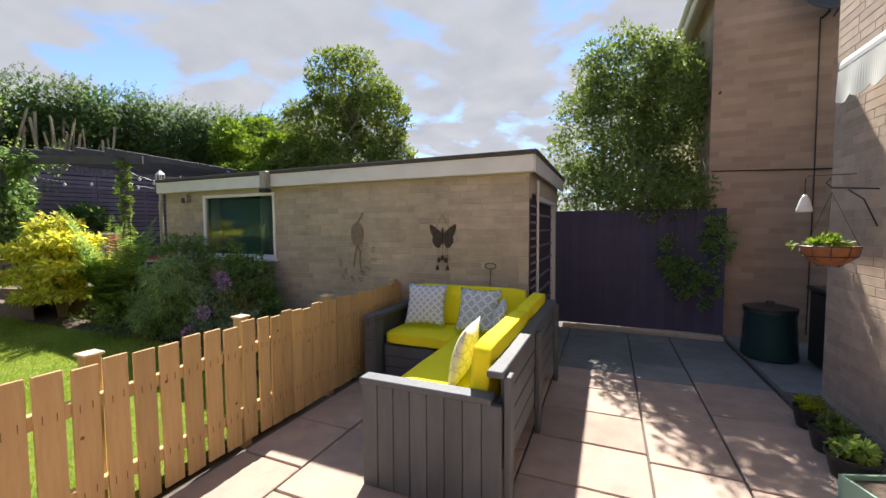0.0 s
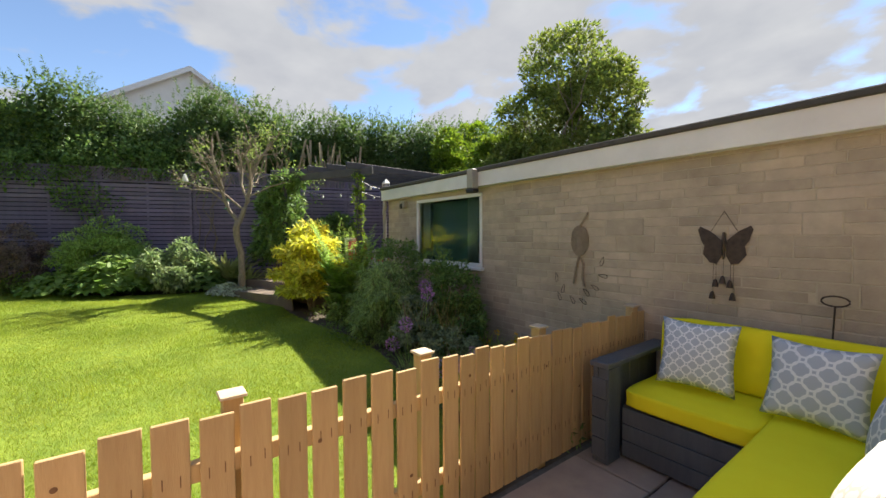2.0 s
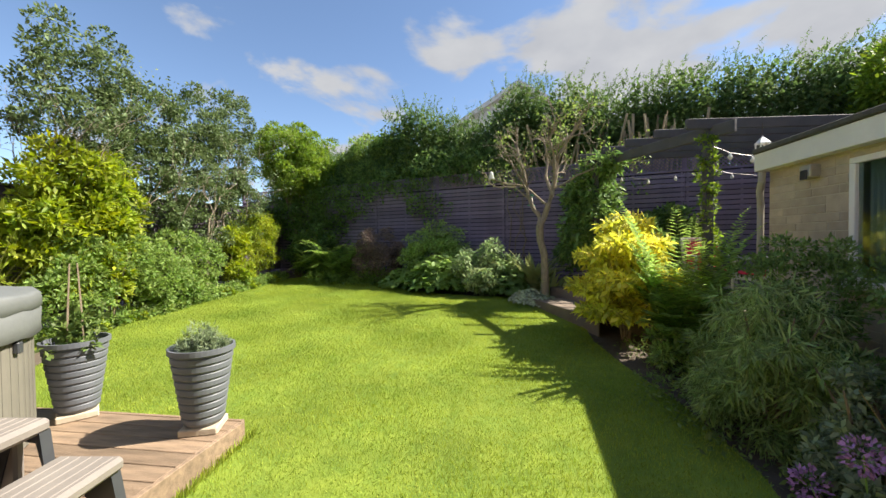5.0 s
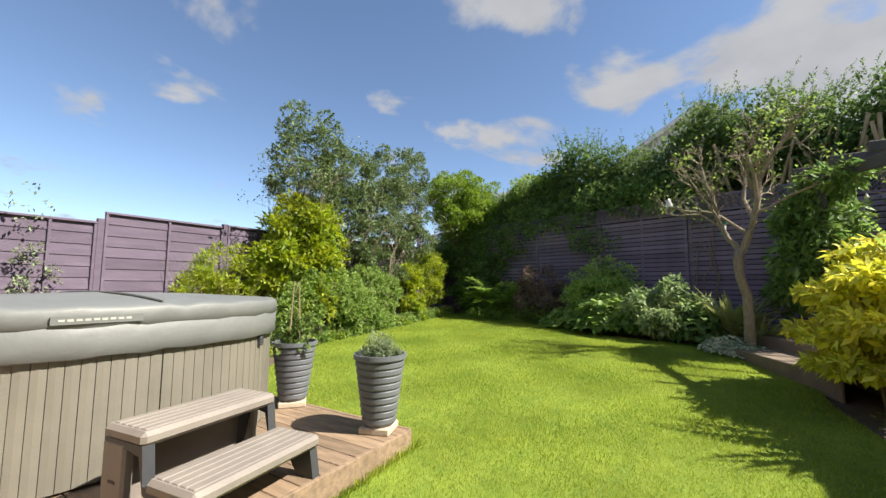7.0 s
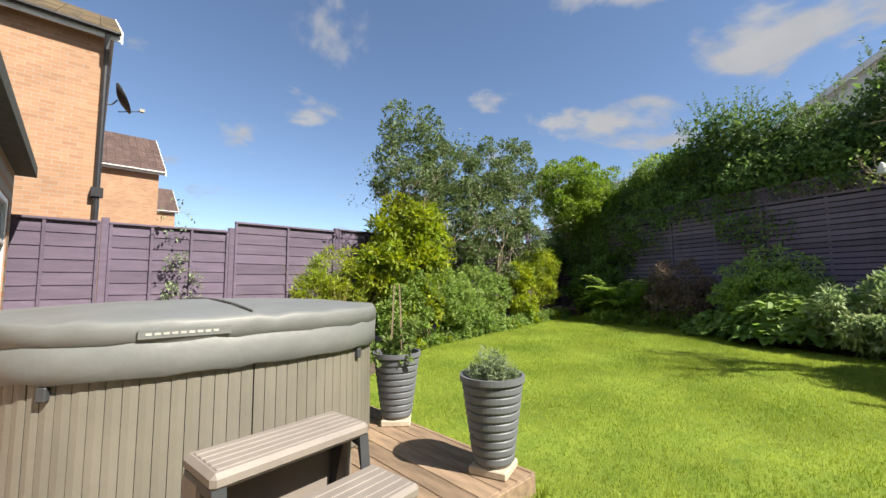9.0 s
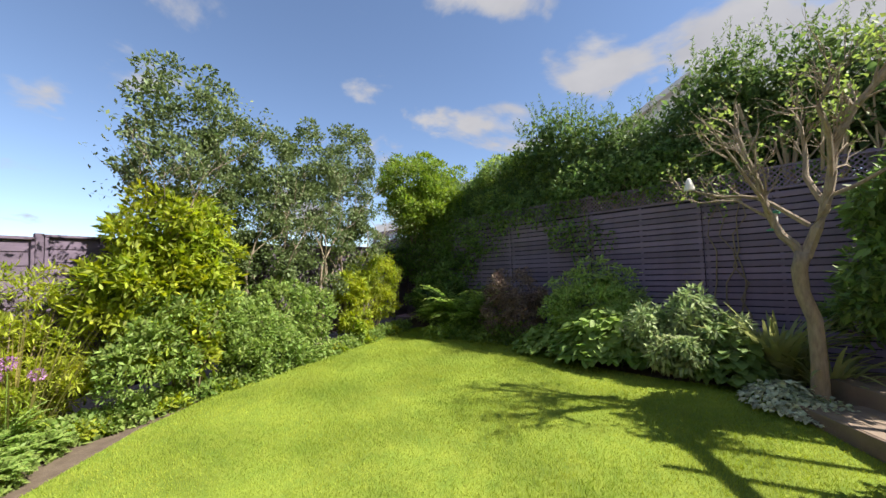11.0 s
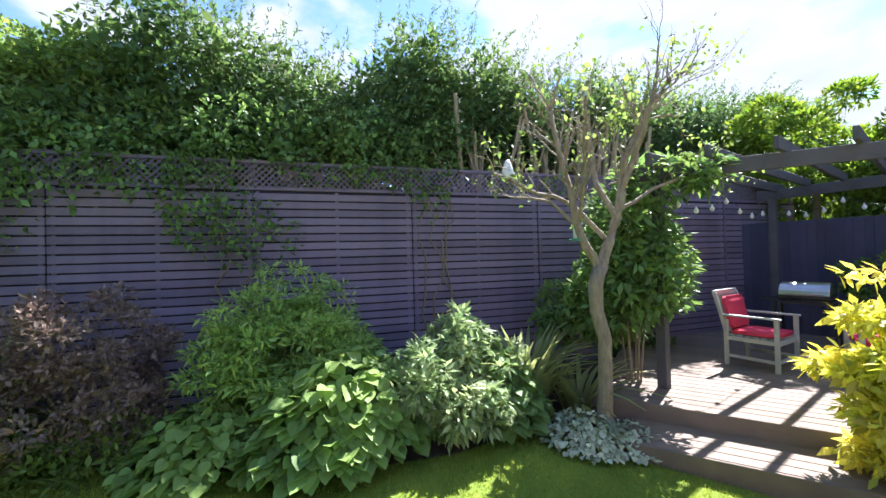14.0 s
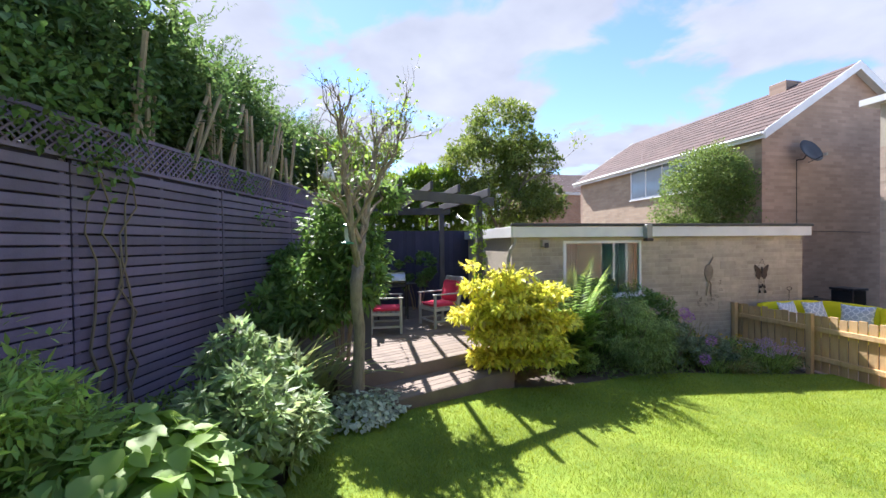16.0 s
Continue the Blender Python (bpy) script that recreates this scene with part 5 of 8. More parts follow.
def flat_shape(bm, pts, th=0.006):
    a = [bm.verts.new((x, -th, z)) for x, z in pts]
    b = [bm.verts.new((x, 0, z)) for x, z in pts]
    bm.faces.new(a); bm.faces.new(b[::-1])
    for i in range(len(pts)):
        bm.faces.new((a[i], a[(i + 1) % len(pts)], b[(i + 1) % len(pts)], b[i]))
    bmesh.ops.recalc_face_normals(bm, faces=bm.faces)


def make_butterfly():
    t = thing("butterfly_ornament", "dark rusty metal butterfly wall ornament with small dangling bells", "wall ornament", -2.69, GY0 - 0.02, 1.33)
    for s in (-1, 1):
        bm = bmesh.new()
        flat_shape(bm, [(0.015 * s, 0.02), (0.10 * s, 0.10), (0.175 * s, 0.14), (0.19 * s, 0.11), (0.165 * s, 0.02), (0.14 * s, -0.02), (0.15 * s, -0.09), (0.10 * s, -0.16), (0.05 * s, -0.17), (0.015 * s, -0.10)])
        part("wing", bm, METAL, t)
    bm = bmesh.new()
    tube(bm, [(0, -0.012, -0.13), (0, -0.02, 0), (0, -0.012, 0.09)], [0.006, 0.016, 0.01], 8)
    part("body", bm, METAL, t)
    for s in (-1, 1):
        bm = bmesh.new()
        tube(bm, [(0.09 * s, -0.01, 0.1), (0.0, -0.015, 0.26)], 0.0025, 4)
        part("wire", bm, METAL, t)
    for x, z in ((-0.05, -0.30), (0.0, -0.27), (0.05, -0.30), (-0.07, -0.40), (0.07, -0.40)):
        bm = bmesh.new()
        tube(bm, [(x, -0.01, -0.14), (x, -0.012, z)], 0.002, 4)
        part("chain", bm, METAL, t)
        bm = bmesh.new()
        lathe(bm, [(0.024, -0.055), (0.02, -0.03), (0.012, 0.0), (0.003, 0.006)], 10, Matrix.Translation((x, -0.026, z)))
        part("bell", bm, METAL, t)


def make_rings():
    t = thing("rusty_wall_ornament", "weathered wire wall ornament with leaf-shaped loops on the stone wall", "wall ornament", -4.02, GY0 - 0.02, 1.15)
    bm = bmesh.new()
    rim = [(0.105 * math.cos(a), 0.2 + 0.155 * math.sin(a) * (1.0 if math.sin(a) > 0 else 1.15)) for a in np.linspace(0, 2 * math.pi, 22)[:-1]]
    flat_shape(bm, rim, 0.004)
    part("body", bm, STAIN, t)
    for k in range(5):
        bm = bmesh.new()
        f = 1 - 0.18 * k
        tube(bm, [(f * x, -0.010 - 0.004 * k, 0.2 + f * (z - 0.2)) for x, z in rim + rim[:1]], 0.0022, 4, cap=False)
        part("wire", bm, STAIN, t)
    for pts in ([(0.0, 0.34), (0.06, 0.42), (0.10, 0.49)], [(0.0, 0.03), (0.05, -0.06), (0.04, -0.2), (0.06, -0.3)], [(0.0, 0.03), (-0.04, -0.12), (-0.07, -0.28)]):
        bm = bmesh.new()
        tube(bm, [(x, -0.012, z) for x, z in pts], 0.012, 6)
        part("stem", bm, STAIN, t)
    for x, z, q in ((-0.29, -0.23, 10), (-0.20, -0.35, -15), (-0.25, -0.44, 25), (-0.08, -0.46, 35), (0.09, -0.36, 45), (0.05, -0.46, 60), (0.27, -0.02, -20), (0.28, -0.17, 80), (0.19, -0.30, 60)):
        bm = bmesh.new()
        c, s_ = math.cos(radians(q)), math.sin(radians(q))
        loop = [(0.024 * math.sin(a) * math.sin(a / 2), 0.05 * math.cos(a)) for a in np.linspace(0, 2 * math.pi, 15)]
        tube(bm, [(x + u * c - w * s_, -0.01 - 0.012 * abs(w) * 10, z + u * s_ + w * c) for u, w in loop], 0.0028, 4, cap=False)
        part("loop", bm, METAL, t)


STAIN = mat("rust_brown_metal", (0.31, 0.255, 0.195), (0.23, 0.185, 0.14), 15, 0.9, 0.3, 80)
make_butterfly()
make_rings()


def make_hook():
    t = thing("ring_top_stake", "thin metal stake with a looped top behind the sofa", "garden stake", -2.05, 5.22, PATIO)
    bm = bmesh.new()
    tube(bm, [(0, 0, 0), (0.01, 0, 0.9), (0.02, 0, 1.22)], 0.006, 6)
    tube(bm, [(0.02 + 0.07 * math.cos(a), 0.0, 1.25 + 0.035 * math.sin(a)) for a in np.linspace(-1.57, 4.71, 15)], 0.006, 6, cap=False)
    part("stake", bm, METAL, t)


make_hook()


def make_floodlight():
    t = thing("outside_light", "small grey box light under the roof edge", "wall light", -7.62, GY0, 1.9)
    boxed("body", (-0.07, 0.07, -0.10, 0.0, 0, 0.12), CREAMBOX, t, 0.01)
    boxed("lens", (-0.04, 0.04, -0.115, -0.101, -0.02, 0.07), BLACKPL, t, 0.005)


make_floodlight()


def make_dish(x, y, z, face, group, R=0.36):
    t = thing("satellite_dish", "dark grey mesh satellite dish on a wall bracket", "satellite dish", x, y, z, math.degrees(math.atan2(face[1], face[0])) - 90, group)
    bm = bmesh.new()
    lathe(bm, [(0.02, 0.0), (R * 0.5, 0.02), (R, 0.085), (R, 0.095), (R * 0.5, 0.032), (0.02, 0.012)], 24, Matrix.Translation((0, 0.30, 0.05)) @ Matrix.Rotation(radians(-65), 4, "X"))
    part("dish", bm, STEPD, t, smooth=True)
    bm = bmesh.new()
    tube(bm, [(0, 0, -0.12), (0, 0.18, -0.12), (0, 0.28, 0.02)], 0.018, 6)
    part("bracket", bm, BLACKPL, t)
    bm = bmesh.new()
    tube(bm, [(0, 0.3, -0.25), (0, 0.72, -0.12)], 0.01, 5)
    part("arm", bm, BLACKPL, t)
    boxed("receiver", (-0.03, 0.03, 0.68, 0.78, -0.14, -0.06), CREAMBOX, t, 0.008)


make_dish(2.05, 7.98, 4.5, (0, -1), "satellite dishes", 0.37)
make_dish(-4.1, -9.4, 5.4, (-1, 0), "satellite dishes", 0.34)


def make_downpipe():
    t = thing("downpipe", "black plastic downpipe at the corner of the brick house", "downpipe", -4.12, -8.63, 0)
    bm = bmesh.new()
    tube(bm, [(0, 0, -0.1), (0, 0, 5.8), (0.0, 0.16, 6.1), (0.0, 0.2, 6.4)], 0.05, 10)
    part("pipe", bm, BLACKPL, t)
    boxed("hopper", (-0.1, 0.1, -0.065, 0.08, 3.0, 3.2), BLACKPL, t, 0.01)
    t = thing("rainwater_pipe", "curved grey rainwater pipe at the end of the outbuilding", "downpipe", -8.33, 5.25, 0)
    bm = bmesh.new()
    tube(bm, [(0.0, 0, -0.1), (0, 0, 1.55), (0.0, 0.0, 1.7), (0.04, -0.03, 1.86), (0.1, -0.05, 1.95), (0.1, -0.05, 2.06)], 0.035, 10)
    part("pipe", bm, CREAMBOX, t)


make_downpipe()


# ---- raised seating deck and pergola ----
DO, DU, DV = Vector((-10.5, 3.0, 0)), Vector((0.925, 0.38, 0)), Vector((-0.38, 0.925, 0))
DA = math.degrees(math.atan2(DU.y, DU.x))
LOW, UP = 0.27, 0.43


def dk(u, v, z=0.0):
    return DO + DU * u + DV * v + Vector((0, 0, z))


def make_seating_deck():
    t = thing("seating_deck", "raised grey-brown weathered timber deck with a low step in front", "deck", DO.x, DO.y, 0, DA)
    me = boxmesh("deck_board", 1.86, 0.128, 0.028, DECKG, 0.004)
    for k in range(4):
        share("step_board", me, t, Matrix.Translation((0.80, 0.075 + k * 0.134, LOW - 0.014)))
    boxed("step_riser", (-0.13, 1.72, -0.02, 0.006, -0.06, LOW - 0.001), DECKG, t, 0.004)
    boxed("step_riser", (-0.16, -0.132, -0.02, 0.56, -0.06, LOW - 0.001), DECKG, t, 0.004)
    me2 = boxmesh("deck_board", 3.3, 0.128, 0.028, DECKG, 0.004)
    for k in range(38):
        share("deck_board", me2, t, Matrix.Translation((1.15, 0.62 + k * 0.134, UP - 0.014 + 0.001 * rng.uniform(-1, 1))))
    boxed("deck_riser", (-0.5, 2.8, 0.53, 0.553, -0.06, UP + 0.001), DECKG, t, 0.004)
    boxed("deck_riser", (-0.53, -0.501, 0.53, 5.6, -0.1, UP + 0.001), DECKG, t, 0.004)
    boxed("joists", (-0.4, 2.7, 0.56, 5.6, 0.0, UP - 0.03), SOIL, t)


make_seating_deck()


def beam(t, name, a, b, w, h, material):
    a, b = Vector(a), Vector(b)
    d = b - a
    bm = bmesh.new()
    box(bm, 0, d.length, -w / 2, w / 2, -h / 2, h / 2, 0.006)
    ob = part(name, bm, material, t)
    ob.matrix_basis = Matrix.Translation(a) @ d.to_track_quat("X", "Z").to_matrix().to_4x4()
    return ob


LANTERN = (-8.72, 5.5, 2.30)
PP = [(-10.83, 4.05), (-8.95, 5.0), (-9.12, 7.2), (-10.75, 7.6)]
PZ = 2.62


def make_pergola():
    t = thing("pergola", "dark grey painted square timber pergola over the seating deck", "pergola")
    for x, y in PP:
        boxed("post", (x - 0.05, x + 0.05, y - 0.05, y + 0.05, UP - 0.3, PZ - 0.002), PERG, t, 0.006)
    ring = [Vector((*p, PZ + 0.07)) for p in PP]
    for i, ext in ((0, 0.35), (2, 0.2)):
        a, b = ring[i], ring[(i + 1) % 4]
        d = (b - a).normalized() * ext
        beam(t, "beam", a - d, b + d, 0.05, 0.15, PERG)
    for i in (1, 3):
        a, b = ring[i], ring[(i + 1) % 4]
        d = (b - a).normalized() * 0.3
        o = Vector((0, 0, 0.02))
        beam(t, "beam", a - d + Vector((0.055, 0, 0.10)), b + d + Vector((0.055, 0, 0.10)), 0.05, 0.13, PERG)
    for f in (0.25, 0.5, 0.75):
        a = ring[0].lerp(ring[1], f) + Vector((0, -0.25, 0.13))
        b = ring[3].lerp(ring[2], f) + Vector((0, 0.25, 0.13))
        beam(t, "rafter", a, b, 0.045, 0.12, PERG)


make_pergola()
BULB = mat("milky_bulb", (0.75, 0.75, 0.72), (0.7, 0.7, 0.66), 3, 0.25)


def make_lights():
    t = thing("string_of_bulbs", "string of small round bulbs hung along the pergola beams", "string lights")
    pts = []
    for i in range(4):
        a, b = Vector((*PP[i], PZ - 0.08)), Vector((*PP[(i + 1) % 4], PZ - 0.08))
        if i == 0:
            continue
        for k in range(8):
            f = k / 8
            pts.append(a.lerp(b, f) + Vector((0, 0, -0.16 * math.sin(math.pi * ((f * 2) % 1)))))
    bm = bmesh.new()
    tube(bm, pts, 0.004, 4)
    part("cable", bm, BLACKPL, t)
    bm = bmesh.new()
    lathe(bm, [(0.008, 0.0), (0.012, -0.02), (0.026, -0.045), (0.028, -0.06), (0.016, -0.082), (0.004, -0.088)], 10)
    me = bpy.data.meshes.new("bulb")
    bm.to_mesh(me); bm.free(); me.materials.append(BULB)
    for p in pts:
        share("bulb", me, t, Matrix.Translation(p))


make_lights()


def make_lantern(x, y, z):
    t = thing("lantern", "white metal lantern with glass sides hanging from the pergola", "lantern", x, y, z)
    boxed("base", (-0.06, 0.06, -0.06, 0.06, 0.0, 0.015), UPVC, t, 0.003)
    for sx in (-1, 1):
        for sy in (-1, 1):
            boxed("bar", (0.048 * sx - 0.006, 0.048 * sx + 0.006, 0.048 * sy - 0.006, 0.048 * sy + 0.006, 0.015, 0.17), UPVC, t)
    boxed("candle", (-0.025, 0.025, -0.025, 0.025, 0.015, 0.09), BULB, t, 0.008)
    bm = bmesh.new()
    lathe(bm, [(0.088, 0.17), (0.085, 0.18), (0.03, 0.24), (0.012, 0.25), (0.010, 0.27)], 4, Matrix.Rotation(radians(45), 4, "Z"))
    part("roof", bm, UPVC, t)
    bm = bmesh.new()
    tube(bm, [(0, 0, 0.27), (0, 0, 0.42)], 0.004, 4)
    part("hook", bm, METAL, t)


make_lantern(LANTERN[0], LANTERN[1], LANTERN[2])


def make_chair(x, y, rz):
    t = thing("garden_armchair", "grey-green painted wooden garden armchair with coral pink seat and back cushions", "chair", x, y, UP, rz, "armchairs on the deck")
    for sx in (-0.28, 0.28):
        boxed("leg", (sx - 0.02, sx + 0.02, -0.27, -0.225, 0, 0.60), TEAL, t, 0.004)
        boxed("leg", (sx - 0.02, sx + 0.02, 0.24, 0.285, 0, 0.56), TEAL, t, 0.004)
        beam(t, "back_post", (sx, 0.26, 0.40), (sx, 0.38, 0.88), 0.04, 0.04, TEAL)
        boxed("armrest", (sx - 0.03, sx + 0.03, -0.29, 0.30, 0.602, 0.625), TEAL, t, 0.006)
        boxed("side_rail", (sx - 0.012, sx + 0.012, -0.224, 0.239, 0.10, 0.135), TEAL, t, 0.003)
        boxed("side_rail", (sx - 0.012, sx + 0.012, -0.224, 0.239, 0.31, 0.36), TEAL, t, 0.003)
    boxed("front_rail", (-0.259, 0.259, -0.26, -0.235, 0.30, 0.36), TEAL, t, 0.004)
    boxed("front_rail", (-0.259, 0.259, -0.26, -0.235, 0.10, 0.135), TEAL, t, 0.004)
    for k in range(6):
        yy = -0.23 + k * 0.082
        boxed("seat_slat", (-0.259, 0.259, yy, yy + 0.062, 0.362, 0.378), TEAL, t, 0.002)
    beam(t, "top_rail", (-0.30, 0.39, 0.88), (0.30, 0.39, 0.88), 0.03, 0.06, TEAL)
    for k in range(7):
        xx = -0.22 + k * 0.073
        beam(t, "back_slat", (xx, 0.27, 0.40), (xx, 0.375, 0.85), 0.012, 0.035, TEAL)
    M = t.matrix_world.copy()
    cushion("seat_pad", "coral pink seat cushion on the garden armchair", (-0.25, 0.25, -0.24, 0.25, 0, 0.06), material=PINK, group="pink chair cushions").matrix_world = M @ Matrix.Translation((0, 0.0, 0.380))
    cushion("back_pad", "coral pink back cushion leaning in the garden armchair", (-0.24, 0.24, -0.03, 0.03, 0, 0.40), material=PINK, group="pink chair cushions").matrix_world = M @ Matrix.Translation((0, 0.225, 0.445)) @ Matrix.Rotation(radians(-12), 4, "X")


make_chair(-10.45, 5.75, 85)
make_chair(-9.45, 6.0, -70)


def make_bbq():
    t = thing("barbecue", "black barbecue with a silver lid on the deck", "barbecue", -10.25, 6.9, UP)
    for sx in (-0.3, 0.3):
        for sy in (-0.16, 0.16):
            boxed("leg", (sx - 0.015, sx + 0.015, sy - 0.015, sy + 0.015, 0, 0.7), BLACKPL, t)
    boxed("shelf", (-0.5, 0.5, -0.2, 0.2, 0.70, 0.72), BLACKPL, t, 0.005)
    bm = bmesh.new()
    box(bm, -0.28, 0.28, -0.2, 0.2, 0.721, 0.80, 0.02)
    part("body", bm, BLACKPL, t)
    bm = bmesh.new()
    lathe(bm, [(0.20, -0.26), (0.21, -0.25), (0.21, 0.25), (0.20, 0.26)], 20, Matrix.Translation((0, 0, 0.80)) @ Matrix.Diagonal((1.0, 0.95, 0.75, 1)) @ Matrix.Rotation(radians(90), 4, "Y"))
    part("lid", bm, STEEL, t, label="silver lid", smooth=False)


make_bbq()

# ---- the pruned tree at the corner of the deck ----


def make_bare_tree():
    t = thing("pruned_tree", "pruned tree with S-bent trunk, lean twiggy limbs and sparse leaves", "tree", -11.0, 3.1, 0.12)
    r = np.random.default_rng(11)
    bm = bmesh.new()
    tube(bm, [(0.03, 0.05, -0.1), (0.03, 0.06, 0.1), (0.045, 0.07, 0.5), (0.06, 0.06, 0.93), (0.03, -0.01, 1.2), (0.03, -0.02, 1.44), (0.06, 0.02, 1.62)], [0.10, 0.08, 0.068, 0.064, 0.064, 0.07, 0.075], 10)
    part("trunk", bm, BARK, t, smooth=True)
    tips = []
    bm = bmesh.new()
    mains = [([(0.06, 0.01, 1.56), (0.02, -0.13, 1.80), (-0.02, -0.22, 2.06), (-0.03, -0.27, 2.32), (-0.08, -0.36, 2.70), (-0.12, -0.43, 3.05)], 0.045),
             ([(0.06, 0.03, 1.56), (0.10, 0.13, 1.85), (0.16, 0.22, 2.20), (0.18, 0.28, 2.62), (0.27, 0.42, 2.95), (0.36, 0.64, 3.25)], 0.056),
             ([(0.15, 0.2, 2.05), (0.0, 0.10, 2.4), (-0.10, 0.14, 2.75), (-0.06, 0.08, 3.05)], 0.034),
             ([(0.16, 0.24, 2.3), (0.36, 0.2, 2.7), (0.5, 0.1, 2.95), (0.52, 0.2, 3.2)], 0.03),
             ([(0.08, 0.08, 1.88), (-0.02, -0.18, 2.14), (-0.10, -0.43, 2.27), (-0.19, -0.72, 2.34), (-0.27, -1.0, 2.45)], 0.026),
             ([(0.0, -0.17, 1.95), (-0.11, -0.46, 2.22), (-0.28, -0.80, 2.26)], 0.018),
             ([(0.15, 0.22, 2.15), (0.28, 0.62, 2.36), (0.40, 1.05, 2.50), (0.52, 1.45, 2.50)], 0.020),
             ([(0.0, -0.2, 2.0), (0.22, -0.42, 2.4), (0.36, -0.62, 2.75)], 0.02)]
    for pts, ra in mains:
        fine = []
        for a, b in zip(pts, pts[1:]):
            a, b = Vector(a), Vector(b)
            fine += [a, a.lerp(b, 0.5) + Vector(r.normal(size=3)) * 0.012]
        fine.append(Vector(pts[-1]))
        n = len(fine)
        tube(bm, fine, [ra * (1 - 0.6 * i / n) for i in range(n)], 7)
        long = pts[-1][2] > 2.6
        for i in range(max(2, n // 2), n):
            d = (fine[i] - fine[i - 1]).normalized()
            for _ in range(3 if long else 2):
                q = (d * 0.7 + Vector(r.normal(size=3)) * 0.45 + Vector((0, 0, 0.35))).normalized()
                limbs(bm, fine[i], q, r.uniform(0.2, 0.4) if long else 0.2, ra * 0.26, 2, r, tips, spread=0.42, lift=0.3, seg=4, kids=(1, 3), bendy=0.2)
    part("branchwork", bm, BARK, t, kind="stuff")
    r2 = np.random.default_rng(5)
    P = np.array([p for p, _ in tips])
    P = P[r2.random(len(P)) < 0.14 + 0.34 * (P[:, 1] > 0.25)]
    k = 5
    c = np.repeat(P, k, 0) + r2.normal(size=(len(P) * k, 3)) * 0.055
    ln = 0.05 * r2.uniform(0.6, 1.4, len(c))
    rawmesh("leaves", leafverts(c, r2.normal(size=c.shape), r2.normal(size=c.shape) * 0.6 + np.array([0, 0, 1.0]), ln, ln * 0.6), 4, [(0, 1, 2), (0, 2, 3)], L_LIGHT, t, kind="stuff")


make_bare_tree()


def make_seed_feeder():
    t = thing("seed_feeder", "small hanging seed feeder with green lid, tray and perch", "bird feeder", *SEED)
    bm = bmesh.new()
    lathe(bm, [(0.03, 0.0), (0.032, 0.01), (0.032, 0.15), (0.03, 0.16)], 12)
    part("tube", bm, BULB, t, smooth=True)
    for name, z, r_, h in (("lid", 0.16, 0.055, 0.02), ("tray", -0.02, 0.07, 0.015)):
        bm = bmesh.new()
        lathe(bm, [(r_, z), (r_, z + h), (r_ * 0.6, z + h * 1.6)], 14)
        part(name, bm, FEEDG, t)
    bm = bmesh.new()
    tube(bm, [(0, 0, 0.18), (0.01, 0, 0.36)], 0.003, 4)
    part("wire", bm, METAL, t)


FEEDG = mat("green_plastic", (0.06, 0.30, 0.17), (0.05, 0.24, 0.14), 5, 0.4)
SEED = (-11.05, 2.93, 2.0)
make_seed_feeder()


def make_bird_feeder(x, y, z, label):
    t = thing("bird_feeder", label, "bird feeder", x, y, z)
    bm = bmesh.new()
    lathe(bm, [(0.06, 0.0), (0.062, 0.02), (0.045, 0.08), (0.03, 0.13), (0.012, 0.16)], 14)
    part("jar", bm, BULB, t, smooth=True)
    bm = bmesh.new()
    tube(bm, [(0, 0, 0.16), (0, 0, 0.30)] + ([(0.02, 0, 0.33), (0.35, 0, 0.33)] if x > 0 else []), 0.004, 4)
    part("wire", bm, METAL, t)


make_bird_feeder(-11.19, 2.19, 2.52, "white bell-shaped bird feeder hanging in the pruned tree")

# ---- trees and hedges ----


